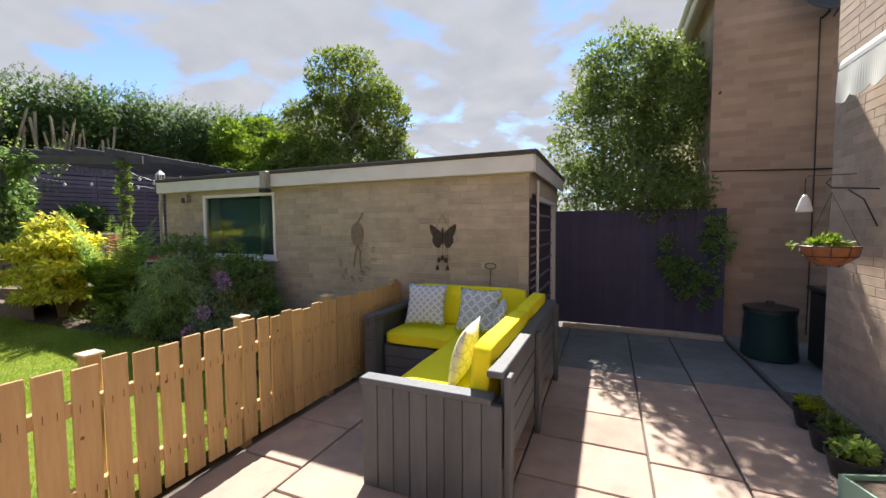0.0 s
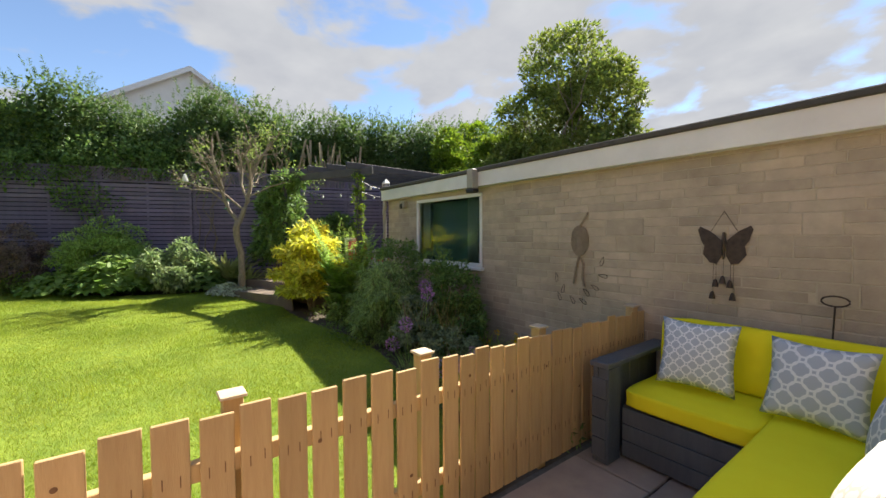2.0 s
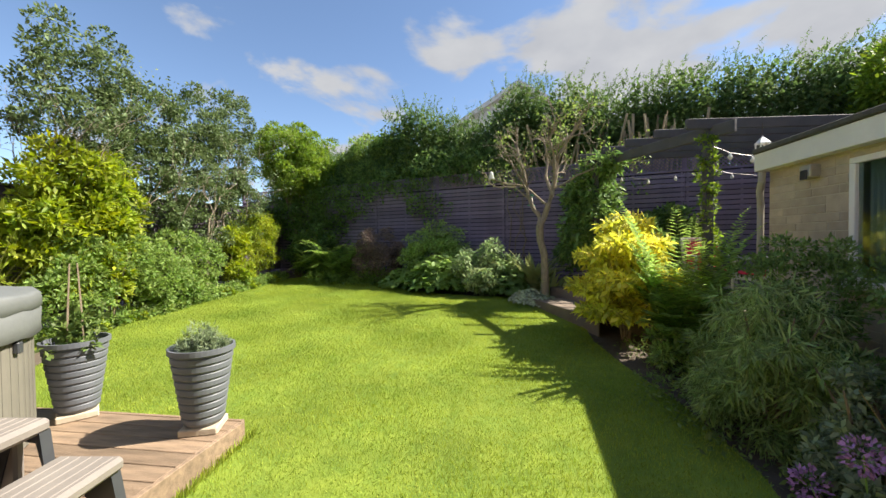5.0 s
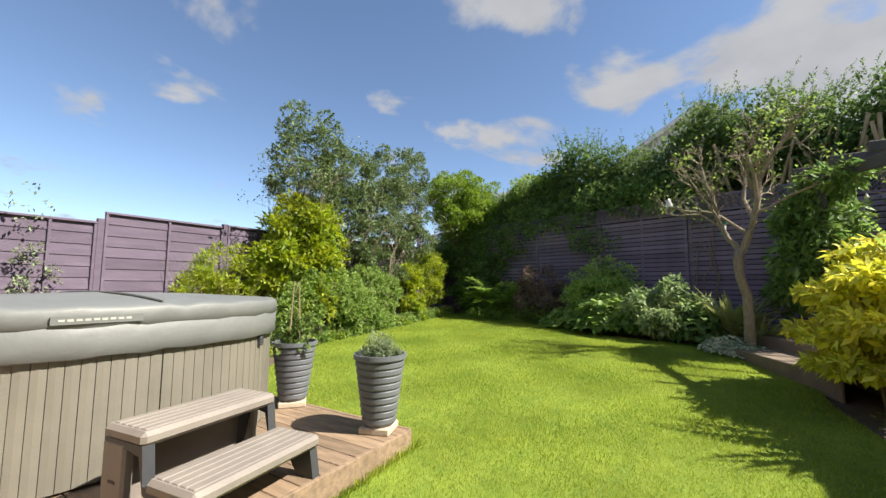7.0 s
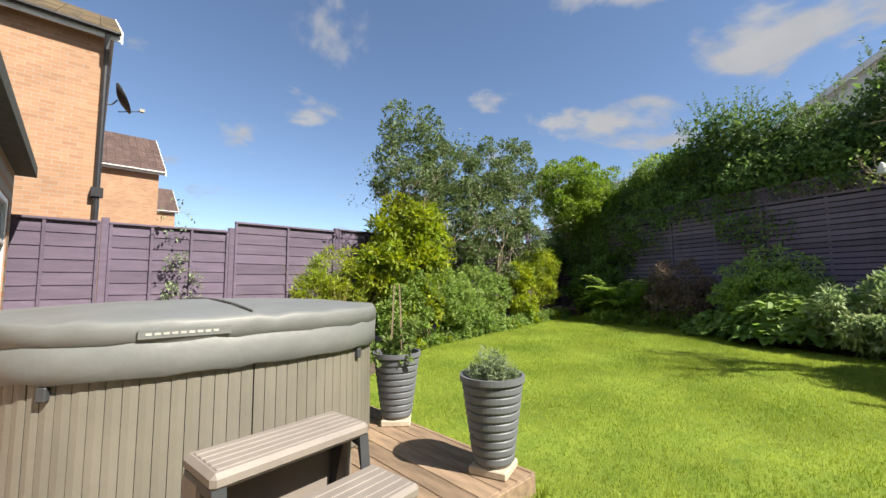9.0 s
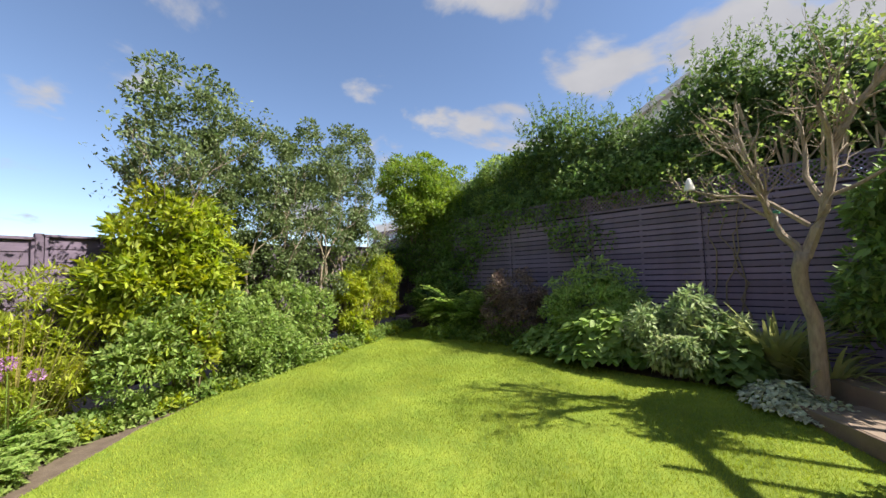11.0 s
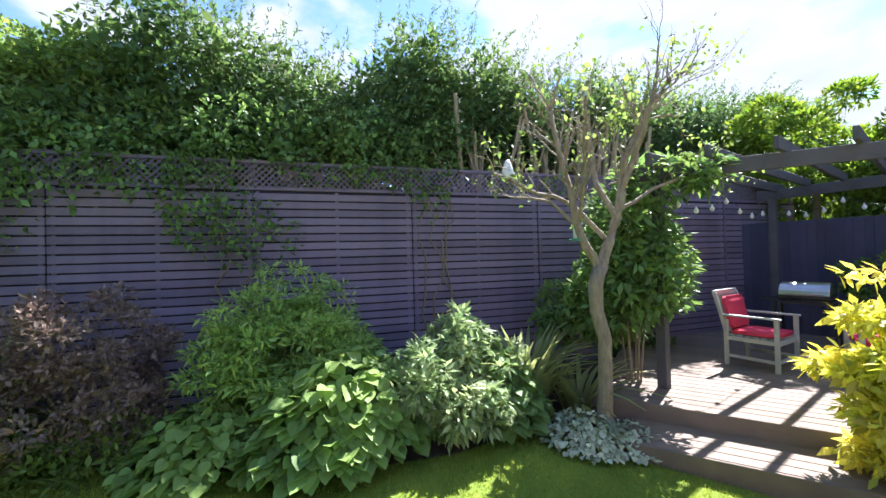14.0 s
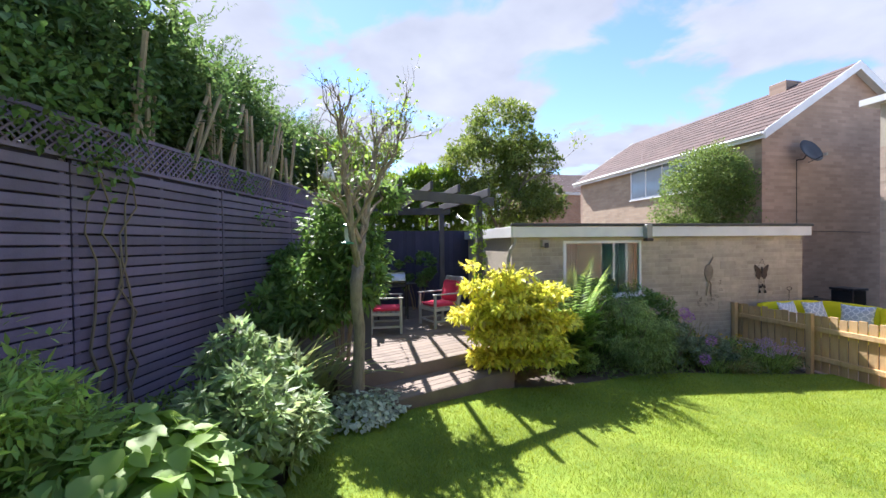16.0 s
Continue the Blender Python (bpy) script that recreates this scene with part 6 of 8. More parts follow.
def make_hedge():
    t = thing("conifer_hedge", "tall dark conifer hedge with feathery tops behind the slatted fence", "hedge")
    ells = []
    r = np.random.default_rng(21)
    along = (-6.8, -5.1, -4.7, -3.4, -2.9, -2.4, -1.9, -1.2, -0.3, 0.25, 0.8, 1.4, 2.0, 2.4, 3.4, 5.1, 5.8, 6.3, 7.0, 9.5)
    tops = (4.2, 3.95, 3.95, 4.0, 4.85, 5.2, 4.9, 4.75, 4.3, 4.9, 5.25, 5.1, 4.95, 4.6, 4.85, 5.05, 5.25, 5.1, 5.0, 5.4)
    for s in np.arange(-6.8, 11.6, 0.5):
        back = 0.55 if s < 3 else 1.0 if s < 5 else 1.3
        p = bf(s, -back)
        top = float(np.interp(s, along, tops)) + 0.1 * r.uniform(-1, 1)
        low = 3.15 if s > -2.4 else 2.6
        for z0, z1, k in ((low, 3.7, 0.62), (3.2, top - 0.4, 0.6), (top - 1.1, top, 0.42)):
            ells.append((p.x + r.uniform(-0.15, 0.15) - (0.35 if z0 == low and s > 1.2 else 0), p.y + r.uniform(-0.2, 0.2), (z0 + z1) / 2, k, k * 1.1, (z1 - z0) / 2 + 0.12))
        ells.append((p.x - 0.7, p.y, 2.9, 0.4, 0.6, 1.6))
    crown("foliage", ells, 230000, 0.085, L_HEDGE, t, kind="stuff", seed=22, sub=1300, rsub=0.21, aspect=0.42, inner=0.25, droop=0.2, flat=0.9)
    crown("inner_foliage", [(e[0], e[1], e[2], e[3] * 0.8, e[4] * 0.85, e[5] * 0.85) for e in ells], 45000, 0.15, L_HEDGE, t, kind="stuff", seed=23, sub=900, rsub=0.26, aspect=0.6, inner=0.1)
    # feathery shoots that stand out of the top
    c, ah = [], []
    for e in ells[2::4]:
        for _ in range(14):
            q = r.uniform(0, 6.28)
            b = np.array([e[0] + 0.4 * math.cos(q), e[1] + 0.5 * math.sin(q), e[2] + e[5] * 0.6])
            d = np.array([0.35 * math.cos(q) + r.normal() * 0.15, 0.35 * math.sin(q) + r.normal() * 0.15, 1.0])
            L = r.uniform(0.2, 0.55)
            for k in range(34):
                f = k / 34
                c.append(b + d * L * f + np.array([0.12 * f * f, 0.05 * f, -0.1 * f * f]))
                ah.append(d * 0.6 + r.normal(size=3) * 0.75)
    c, ah = np.array(c), np.array(ah)
    ln = 0.07 * r.uniform(0.5, 1.2, len(c))
    rawmesh("feathery_growth", leafverts(c, ah, r.normal(size=c.shape), ln, ln * 0.25), 4, [(0, 1, 2), (0, 2, 3)], L_HEDGE, t, kind="stuff")
    bm = bmesh.new()
    for s in np.arange(-5, 8, 1.0):
        p = bf(s, -1.3)
        tube(bm, [(p.x, p.y, 0), (p.x, p.y, 2.2), (p.x + 0.05, p.y, 4.2)], [0.09, 0.07, 0.03], 6)
    part("trunks", bm, BARK, t)


make_hedge()
lightbush = thing("light_green_shrub", "light green broad-leaved shrub spilling over the back fence", "shrub", -15.2, -2.2, 0.2)
crown("foliage", [(x + 0.25, y, z, rx, ry, rz) for x, y, z, rx, ry, rz in ((-0.3, 0.6, 3.9, 0.6, 0.7, 0.5), (-0.05, 1.35, 3.85, 0.6, 0.7, 0.45), (0.1, 0.9, 3.1, 0.45, 0.9, 0.4), (-0.5, 0.0, 3.4, 0.5, 0.6, 0.6), (0.45, 2.0, 3.3, 0.35, 0.5, 0.35))],
      16000, 0.085, L_LIGHT, lightbush, seed=61, sub=150, rsub=0.17, aspect=0.5)
bm = bmesh.new()
for k in range(5):
    tube(bm, [(0.1 * k - 0.2, 0.3 * k, -0.2), (0.1 * k - 0.25, 0.3 * k + 0.1, 2.0), (0.05 * k - 0.3, 0.35 * k, 3.6)], [0.03, 0.025, 0.012], 6)
part("stem", bm, TWIG, lightbush, kind="stuff")


def make_stumps():
    t = thing("cut_stems", "pale bare upright stems of the hedge cut off above the lattice", "cut hedge stems")
    r = np.random.default_rng(31)
    for s0, s1, n in ((-1.1, -0.5, 10), (1.3, 4.9, 48)):
        for k in range(n):
            s = r.uniform(s0, s1)
            p = bf(s, -0.1 - r.uniform(0, 0.35))
            h = r.uniform(3.4, 4.1) if s0 > 0 else r.uniform(3.4, 3.75)
            lean = r.normal(size=2) * 0.16
            ra = r.uniform(0.014, 0.042)
            bm = bmesh.new()
            tube(bm, [(p.x, p.y, 2.2), (p.x + lean[0] * 0.6, p.y + lean[1] * 0.6, 2.9), (p.x + lean[0] * 1.6, p.y + lean[1] * 1.6, h)], [ra, ra * 0.9, ra * 0.75], 6)
            part("stem", bm, STUMP, t)


make_stumps()


def make_climbers():
    r = np.random.default_rng(41)
    t = thing("climber_on_fence", "dark green leafy climber hanging over the lattice of the back fence", "climbing plant")
    ells = [(-15.2, -4.3, 2.3, 0.45, 0.5, 0.9), (-15.5, -4.6, 3.2, 0.5, 0.6, 0.8), (-14.9, -3.6, 2.4, 0.3, 0.6, 0.9), (-14.6, -4.7, 2.0, 0.6, 0.2, 0.6)]
    for s, z, a, b in ((-4.9, 2.4, 0.8, 0.9), (-4.0, 2.6, 0.7, 0.6), (-3.2, 2.95, 0.6, 0.45), (-2.4, 3.0, 0.6, 0.4), (-1.9, 2.55, 0.35, 0.6), (-1.5, 2.3, 0.4, 0.45), (-1.2, 2.0, 0.35, 0.35), (-0.6, 3.2, 0.6, 0.45), (0.1, 3.25, 0.6, 0.5),
                       (0.7, 2.95, 0.4, 0.4), (0.75, 2.6, 0.22, 0.3), (1.0, 3.35, 0.4, 0.4), (-1.4, 3.35, 0.6, 0.4), (1.9, 2.95, 0.3, 0.12), (2.7, 2.85, 0.3, 0.16), (3.4, 2.5, 0.3, 0.22)):
        p = bf(s, 0.10)
        ells.append((p.x, p.y, z, 0.2, a, b))
    crown("foliage", ells, 21000, 0.075, L_IVY, t, kind="stuff", seed=42, sub=220, rsub=0.2, aspect=0.6, droop=0.5)
    for s in (-1.7, -1.45, 0.62, 0.8, 0.95, 1.02):
        bm = bmesh.new()
        p = bf(s, 0.08)
        pts = [(p.x, p.y, 0.3)]
        for z in np.arange(0.6, 2.9, 0.25):
            q = bf(s + r.normal() * 0.07, 0.06)
            pts.append((q.x, q.y, z))
        tube(bm, pts, [0.016 - 0.001 * i for i in range(len(pts))], 5)
        part("stem", bm, TWIG, t)


make_climbers()


def make_tree(name, label, x, y, z, h, ells, n, leaf, lm, seed, trunk=0.10, fork=0.35, sub=70, rsub=0.35, aspect=0.42, multi=1, lean=(0, 0)):
    t = thing(name, label, "tree", x, y, z)
    r = np.random.default_rng(seed)
    bm = bmesh.new()
    tips = []
    for k in range(multi):
        a = k * 2.4 + seed
        o = (0.16 * math.cos(a), 0.16 * math.sin(a), 0) if multi > 1 else (0, 0, 0)
        tube(bm, [o, (o[0] * 1.5 + lean[0] * 0.3, o[1] * 1.5 + lean[1] * 0.3, h * fork * 0.5), (o[0] * 2.2 + lean[0], o[1] * 2.2 + lean[1], h * fork)], [trunk, trunk * 0.8, trunk * 0.65], 8)
        for j in range(4 if multi == 1 else 2):
            b = a + j * 1.6
            limbs(bm, (o[0] * 2.2 + lean[0], o[1] * 2.2 + lean[1], h * fork * (0.8 + 0.2 * (j % 2))), (0.55 * math.cos(b), 0.55 * math.sin(b), 1.0), h * 0.2, trunk * 0.5, 3, r, tips, 0.4, 0.35)
    part("trunk", bm, BARK, t)
    crown("crown", ells, n, leaf, lm, t, seed=seed + 1, sub=sub, rsub=rsub, aspect=aspect, inner=0.3, flat=0.6)
    P = np.array([p for p, _ in tips])
    c = np.repeat(P, 8, 0) + r.normal(size=(len(P) * 8, 3)) * 0.10
    ln = leaf * r.uniform(0.6, 1.2, len(c))
    rawmesh("outer_leaves", leafverts(c, r.normal(size=c.shape), r.normal(size=c.shape) + np.array([0, 0, 1.0]), ln, ln * aspect), 4, [(0, 1, 2), (0, 2, 3)], lm, t)
    return t


make_tree("ash_tree", "tall open leafy green tree behind the outbuilding", -7.0, 9.1, -0.1, 6.3,
          [(0, 0, 5.2, 1.0, 1.0, 0.85), (-0.6, 0, 4.2, 1.2, 1.1, 0.75), (0.8, 0.1, 4.4, 0.95, 1.0, 0.8), (0, 0, 3.2, 1.6, 1.3, 0.6), (-1.3, 0, 3.3, 0.9, 0.9, 0.5), (1.3, 0, 3.2, 0.6, 0.8, 0.5)], 40000, 0.10, L_TREE, 51, 0.11, 0.42, sub=210, rsub=0.155, aspect=0.42)
make_tree("wall_shrub", "big dense glossy green shrub above the gate against the brick house", -0.2, 9.0, -0.3, 5.2,
          [(-0.3, -0.7, 4.4, 0.9, 0.45, 0.75), (0.3, -0.75, 3.9, 0.6, 0.3, 0.9), (0, 0, 4.1, 1.2, 1.1, 1.1), (-0.7, 0, 3.4, 1.0, 1.0, 1.2), (0.6, -0.1, 3.6, 0.8, 0.9, 1.3), (-0.3, 0, 2.3, 1.3, 1.1, 0.9), (0.5, 0.0, 2.1, 0.9, 0.9, 0.7), (0.1, -1.2, 2.2, 1.0, 0.35, 0.35)], 50000, 0.075, L_BUSH, 61, 0.08, 0.3, sub=300, rsub=0.18, aspect=0.5)
for i, (x, y, h, w) in enumerate(((-8.9, -4.4, 5.1, 0.7), (-10.2, -4.45, 4.5, 0.62), (-11.4, -4.4, 4.9, 0.7), (-12.7, -4.5, 5.3, 0.65))):
    make_tree("tall_shrub_tree", "tall loose grey-green tree with upright branches in the side bed", x, y, 0.1, h,
              [(0, 0, h * 0.80, w * 1.15, w * 0.9, h * 0.17), (0.1, 0, h * 0.6, w * 1.0, w * 0.9, h * 0.17), (-0.2, 0.1, h * 0.40, w * 0.95, w * 0.8, h * 0.2)], 15000, 0.07, L_SAGE, 70 + i, 0.035, 0.36, sub=75, rsub=0.15, aspect=0.5, multi=3)
make_tree("round_lime_tree", "round-headed lime green tree in the far corner", -15.2, -4.1, 0.3, 4.9,
          [(0, 0, 3.7, 1.25, 1.25, 1.0), (0.2, 0.3, 3.1, 1.1, 1.1, 0.7)], 34000, 0.08, L_ROUND, 81, 0.07, 0.4, sub=110, rsub=0.26, aspect=0.5)
for i, e in enumerate([(-12.3, 9.5, 2.9, 1.5, 0.7, 1.4), (-10.6, 9.1, 3.05, 1.4, 0.55, 1.25), (-9.2, 9.15, 2.7, 1.1, 0.5, 1.1), (-12.5, 12, 2.6, 2.2, 1.2, 1.3), (-10.0, 12.5, 2.4, 2.0, 1.2, 1.2), (-8.0, 13.0, 2.4, 1.8, 1.2, 1.0), (-5.5, 12.5, 2.0, 1.6, 1.0, 0.9)]):
    far = thing("background_tree", "lime green leafy tree beyond the pergola and outbuilding", "tree", e[0], e[1], -0.2, 0, "trees beyond the garden")
    crown("crown", [(0, 0, e[2] + 0.35, e[3], e[4], e[5] * 1.1)], 15000, 0.11, L_ROUND, far, seed=91 + i, sub=45, rsub=0.32, aspect=0.45)
    bm = bmesh.new()
    tube(bm, [(0, 0, -0.1), (0.05, 0.02, e[2] * 0.5), (0.1, 0, e[2] + 0.2)], [0.11, 0.08, 0.04], 7)
    part("trunk", bm, TWIG, far)


# ---- shrubs and bed plants ----


def shrub(name, label, x, y, ells, n, leaf, lm, seed, sub=45, rsub=0.16, aspect=0.5, droop=0.0, stems=7, h=0.5, z=None, flat=0.7):
    t = thing(name, label, "shrub", x, y, gz(x) - 0.03 if z is None else z)
    r = np.random.default_rng(seed)
    bm = bmesh.new()
    for k in range(stems):
        a = k * 2.399
        tube(bm, [(0.04 * math.cos(a), 0.04 * math.sin(a), -0.03), (0.13 * math.cos(a), 0.13 * math.sin(a), h * 0.5), (0.3 * math.cos(a + 0.3), 0.3 * math.sin(a + 0.3), h)], [0.014, 0.011, 0.005], 5)
    part("stem", bm, TWIG, t, kind="stuff")
    crown("foliage", ells, n, leaf, lm, t, seed=seed + 1, sub=sub, rsub=rsub, aspect=aspect, droop=droop, inner=0.3, zmin=0.02, flat=flat)
    return t


# golden maple by the steps
shrub("golden_maple", "rounded golden yellow Japanese maple beside the deck steps", -8.8, 3.95,
      [(0, 0, 1.5, 0.32, 0.32, 0.06), (-0.3, 0.1, 1.32, 0.42, 0.36, 0.06), (0.35, -0.05, 1.25, 0.42, 0.38, 0.07), (0, -0.1, 1.1, 0.55, 0.48, 0.07), (-0.42, 0.05, 0.95, 0.45, 0.42, 0.07),
       (0.45, -0.05, 0.85, 0.5, 0.45, 0.07), (0, -0.1, 0.7, 0.62, 0.52, 0.08), (0.3, -0.2, 0.45, 0.5, 0.42, 0.08), (-0.3, -0.1, 0.38, 0.42, 0.38, 0.06), (-0.5, 0.15, 1.62, 0.2, 0.2, 0.06)], 15000, 0.105, L_MAPLE, 101, sub=170, rsub=0.14, aspect=0.42, h=1.3, flat=0.32, droop=0.6)
# bed in front of the outbuilding
tallfern = thing("shuttlecock_fern", "tall upright bright green fern next to the golden maple", "fern", -7.75, 4.2, gz(-7.75) - 0.03)
fronds("fronds", (0, 0, 0.05), 80, 1.2, 0.16, L_FERN, tallfern, seed=111, pairs=34, rise=2.2, curl=0.75, spread=0.7)
crown("undergrowth", [(0, 0, 0.25, 0.4, 0.35, 0.25), (0, 0, 0.6, 0.3, 0.25, 0.25)], 4500, 0.08, L_FERN, tallfern, seed=112, sub=30, rsub=0.12, aspect=0.3)
shrub("dark_green_shrub", "dark green rounded shrub under the window", -6.95, 4.75, [(0, 0, 1.0, 0.5, 0.4, 0.4), (0.2, -0.1, 0.45, 0.5, 0.4, 0.35)], 11000, 0.045, L_IVY, 121, sub=80, rsub=0.15, aspect=0.4, h=0.9)
shrub("feathery_shrub", "soft light green feathery shrub with arching narrow leaves", -6.55, 4.3, [(-0.1, 0, 0.9, 0.36, 0.34, 0.22), (0.25, -0.1, 0.66, 0.36, 0.34, 0.2), (-0.4, 0, 0.55, 0.36, 0.34, 0.22), (0.1, -0.15, 0.32, 0.5, 0.4, 0.26)], 10000, 0.105, L_BAMBOO, 125, sub=60, rsub=0.16, aspect=0.11, droop=0.9, h=0.9)
shrub("dark_green_shrub", "dark leafy shrub against the stone wall", -5.7, 4.85, [(0, 0, 0.8, 0.5, 0.32, 0.4), (0.15, -0.1, 0.4, 0.5, 0.4, 0.3), (-0.35, 0, 1.1, 0.3, 0.25, 0.3)], 9500, 0.05, L_IVY, 131, sub=80, rsub=0.13, aspect=0.5, h=0.9)
shrub("aquilegia", "loose grey-green divided leaves with faded mauve flowers", -5.75, 4.3, [(0, 0, 0.5, 0.3, 0.3, 0.25), (0.15, -0.1, 0.25, 0.4, 0.3, 0.2)], 5000, 0.05, L_LAV, 133, sub=50, rsub=0.1, aspect=0.5, h=0.7)
bare = thing("dry_twiggy_plant", "tangle of dry straw-coloured twigs among the bed plants", "shrub", -5.35, 4.45, gz(-5.35) - 0.03)
bm = bmesh.new()
r_ = np.random.default_rng(135)
for k in range(60):
    a_ = r_.uniform(0, 6.283); L_ = r_.uniform(0.5, 0.95); o_ = r_.normal(size=2) * 0.1
    x_, y_ = math.cos(a_) * r_.uniform(0.1, 0.5), math.sin(a_) * r_.uniform(0.1, 0.35)
    tube(bm, [(o_[0], o_[1], 0), (o_[0] + x_ * 0.5 + r_.normal() * 0.04, o_[1] + y_ * 0.5, L_ * 0.6), (o_[0] + x_, o_[1] + y_, L_ * r_.uniform(0.8, 1.0))], [0.004, 0.003, 0.0015], 4)
part("twiggy_tangle", bm, L_STRAW, bare, kind="stuff")
shrub("grey_leaved_plant", "low grey-green aquilegia mound in the flower bed", -5.0, 4.25, [(0, 0, 0.22, 0.4, 0.35, 0.25)], 5000, 0.045, L_LAV, 141, sub=40, rsub=0.1, aspect=0.5, h=0.3)


def stalked(name, label, x, y, heads, radius, fm, seed, leafn=60, leafl=0.3, n=60, pet=0.018, leafm=None):
    t = thing(name, label, "flowers", x, y, gz(x) - 0.03)
    bm = bmesh.new()
    for hx, hy, hz in heads:
        tube(bm, [(hx * 0.5, hy * 0.5, 0), (hx * 0.8, hy * 0.8, hz * 0.6), (hx, hy, hz)], 0.0035, 4)
    part("stems", bm, L_FERN, t)
    if len(heads) < 8:
        for i, hd in enumerate(heads):
            balls("flower_head", [hd], radius, n, fm, t, seed=seed + i, leaf=pet)
    else:
        balls("flower_heads", heads, radius, n, fm, t, seed=seed, leaf=pet)
    straps("leaves", (0, 0, 0), leafn, leafl, 0.012, leafm or L_FERN, t, seed=seed, spread=0.22, bend=0.9)
    return t


r_ = np.random.default_rng(8)
stalked("alliums", "mauve globe alliums on thin stalks", -5.3, 3.95, [(-0.25, 0.35, 0.92), (-0.17, 0.33, 0.83), (-0.1, -0.03, 0.52), (-0.3, -0.1, 0.26)], 0.08, F_PURPLE, 151, n=160, pet=0.028)
stalked("chives", "clump of chives with many pale mauve round flowers", -4.15, 3.95, [(r_.uniform(-0.42, 0.42), r_.uniform(-0.25, 0.25), r_.uniform(0.30, 0.5)) for _ in range(60)], 0.03, F_CHIVE, 161, leafn=700, leafl=0.34, n=46, pet=0.018)
stalked("yellow_poppies", "yellow poppies along the foot of the stone wall", -4.6, 4.8, [(r_.uniform(-0.9, 1.0), r_.uniform(-0.3, 0.3), r_.uniform(0.18, 0.42)) for _ in range(18)], 0.022, F_YELLOW, 171, leafn=400, leafl=0.3, n=14, pet=0.03)
for i, (x, y) in enumerate(((-5.1, 4.8), (-4.4, 4.5), (-3.8, 4.5), (-3.85, 5.0), (-4.9, 4.1))):
    t = thing("grassy_clump", "loose clump of narrow green blades in the flower bed", "plant", x, y, gz(x) - 0.03)
    straps("blades", (0, 0, 0), 260, 0.36, 0.01, L_STRAW if i == 1 else L_FERN, t, seed=180 + i, spread=0.3, bend=0.9)
t = thing("dry_grass_tuft", "straw-coloured dry grass tuft at the bed's edge", "plant", -4.9, 3.85, gz(-4.9) - 0.03)
straps("blades", (0, 0, 0), 320, 0.34, 0.006, L_STRAW, t, seed=190, spread=0.16, bend=1.2)
lowfill = tagged(thing("border_groundcover", "mixed low green plants filling the bed by the stone wall", "plants"), kind="stuff")
crown("foliage", [(x, 4.4 + 0.2 * math.sin(x * 3), gz(x) + 0.05, 0.5, 0.75, 0.12) for x in np.arange(-8.2, -3.6, 0.45)], 12000, 0.05, L_BUSH, lowfill, seed=195, sub=160, rsub=0.13, aspect=0.4, kind="")

# bed along the back fence
layered = shrub("round_leaf_shrub", "rounded yellow-green layered shrub with pink tinted tips", -13.0, 0.8, [(0, 0, 1.3, 0.35, 0.35, 0.3), (0.1, -0.4, 1.0, 0.4, 0.4, 0.35), (0, 0.45, 1.05, 0.4, 0.35, 0.4), (0.1, 0, 0.75, 0.66, 0.8, 0.4), (0.3, 0.0, 0.35, 0.55, 0.75, 0.35)], 21000, 0.085, L_TINT, 201, sub=95, rsub=0.19, aspect=0.3, h=0.9, flat=0.35, droop=0.25)
for k, (dx, dy, z) in enumerate(((0.1, 0.0, 0.95), (0.25, -0.35, 0.6), (0.3, 0.4, 0.55), (0.35, 0.0, 0.3), (-0.05, 0.1, 1.15))):
    fronds("frond_tier", (dx, dy, z), 34, 0.52, 0.085, L_TINT, layered, seed=205 + k, pairs=16, rise=0.75, curl=0.55)
shrub("purple_shrub", "dark purple-leaved rounded shrub in the back bed", -13.25, -0.75, [(0, 0, 1.0, 0.5, 0.6, 0.4), (0.1, 0, 0.5, 0.55, 0.65, 0.4)], 12000, 0.05, L_DARK, 211, sub=80, rsub=0.17, aspect=0.5, h=0.8)
for i, (x, y, s) in enumerate(((-13.75, -2.1, 1.25), (-14.2, -2.9, 1.0), (-13.6, -1.6, 0.9))):
    t = thing("fern", "light green fern with arching feathery fronds", "fern", x, y, gz(x) - 0.03, 0, "ferns in the back bed")
    fronds("fronds", (0, 0, 0.05), 56, 1.15 * s, 0.20 * s, L_FERN, t, seed=220 + i, pairs=26, rise=1.55, curl=0.75)
shrub("dark_leafy_shrub", "dark green leafy shrub in the far corner", -14.8, -2.9, [(0, 0, 1.15, 0.7, 0.8, 0.6), (0.1, -0.5, 0.7, 0.7, 0.7, 0.5)], 9000, 0.09, L_IVY, 231, sub=60, rsub=0.2, aspect=0.5, h=1.0)


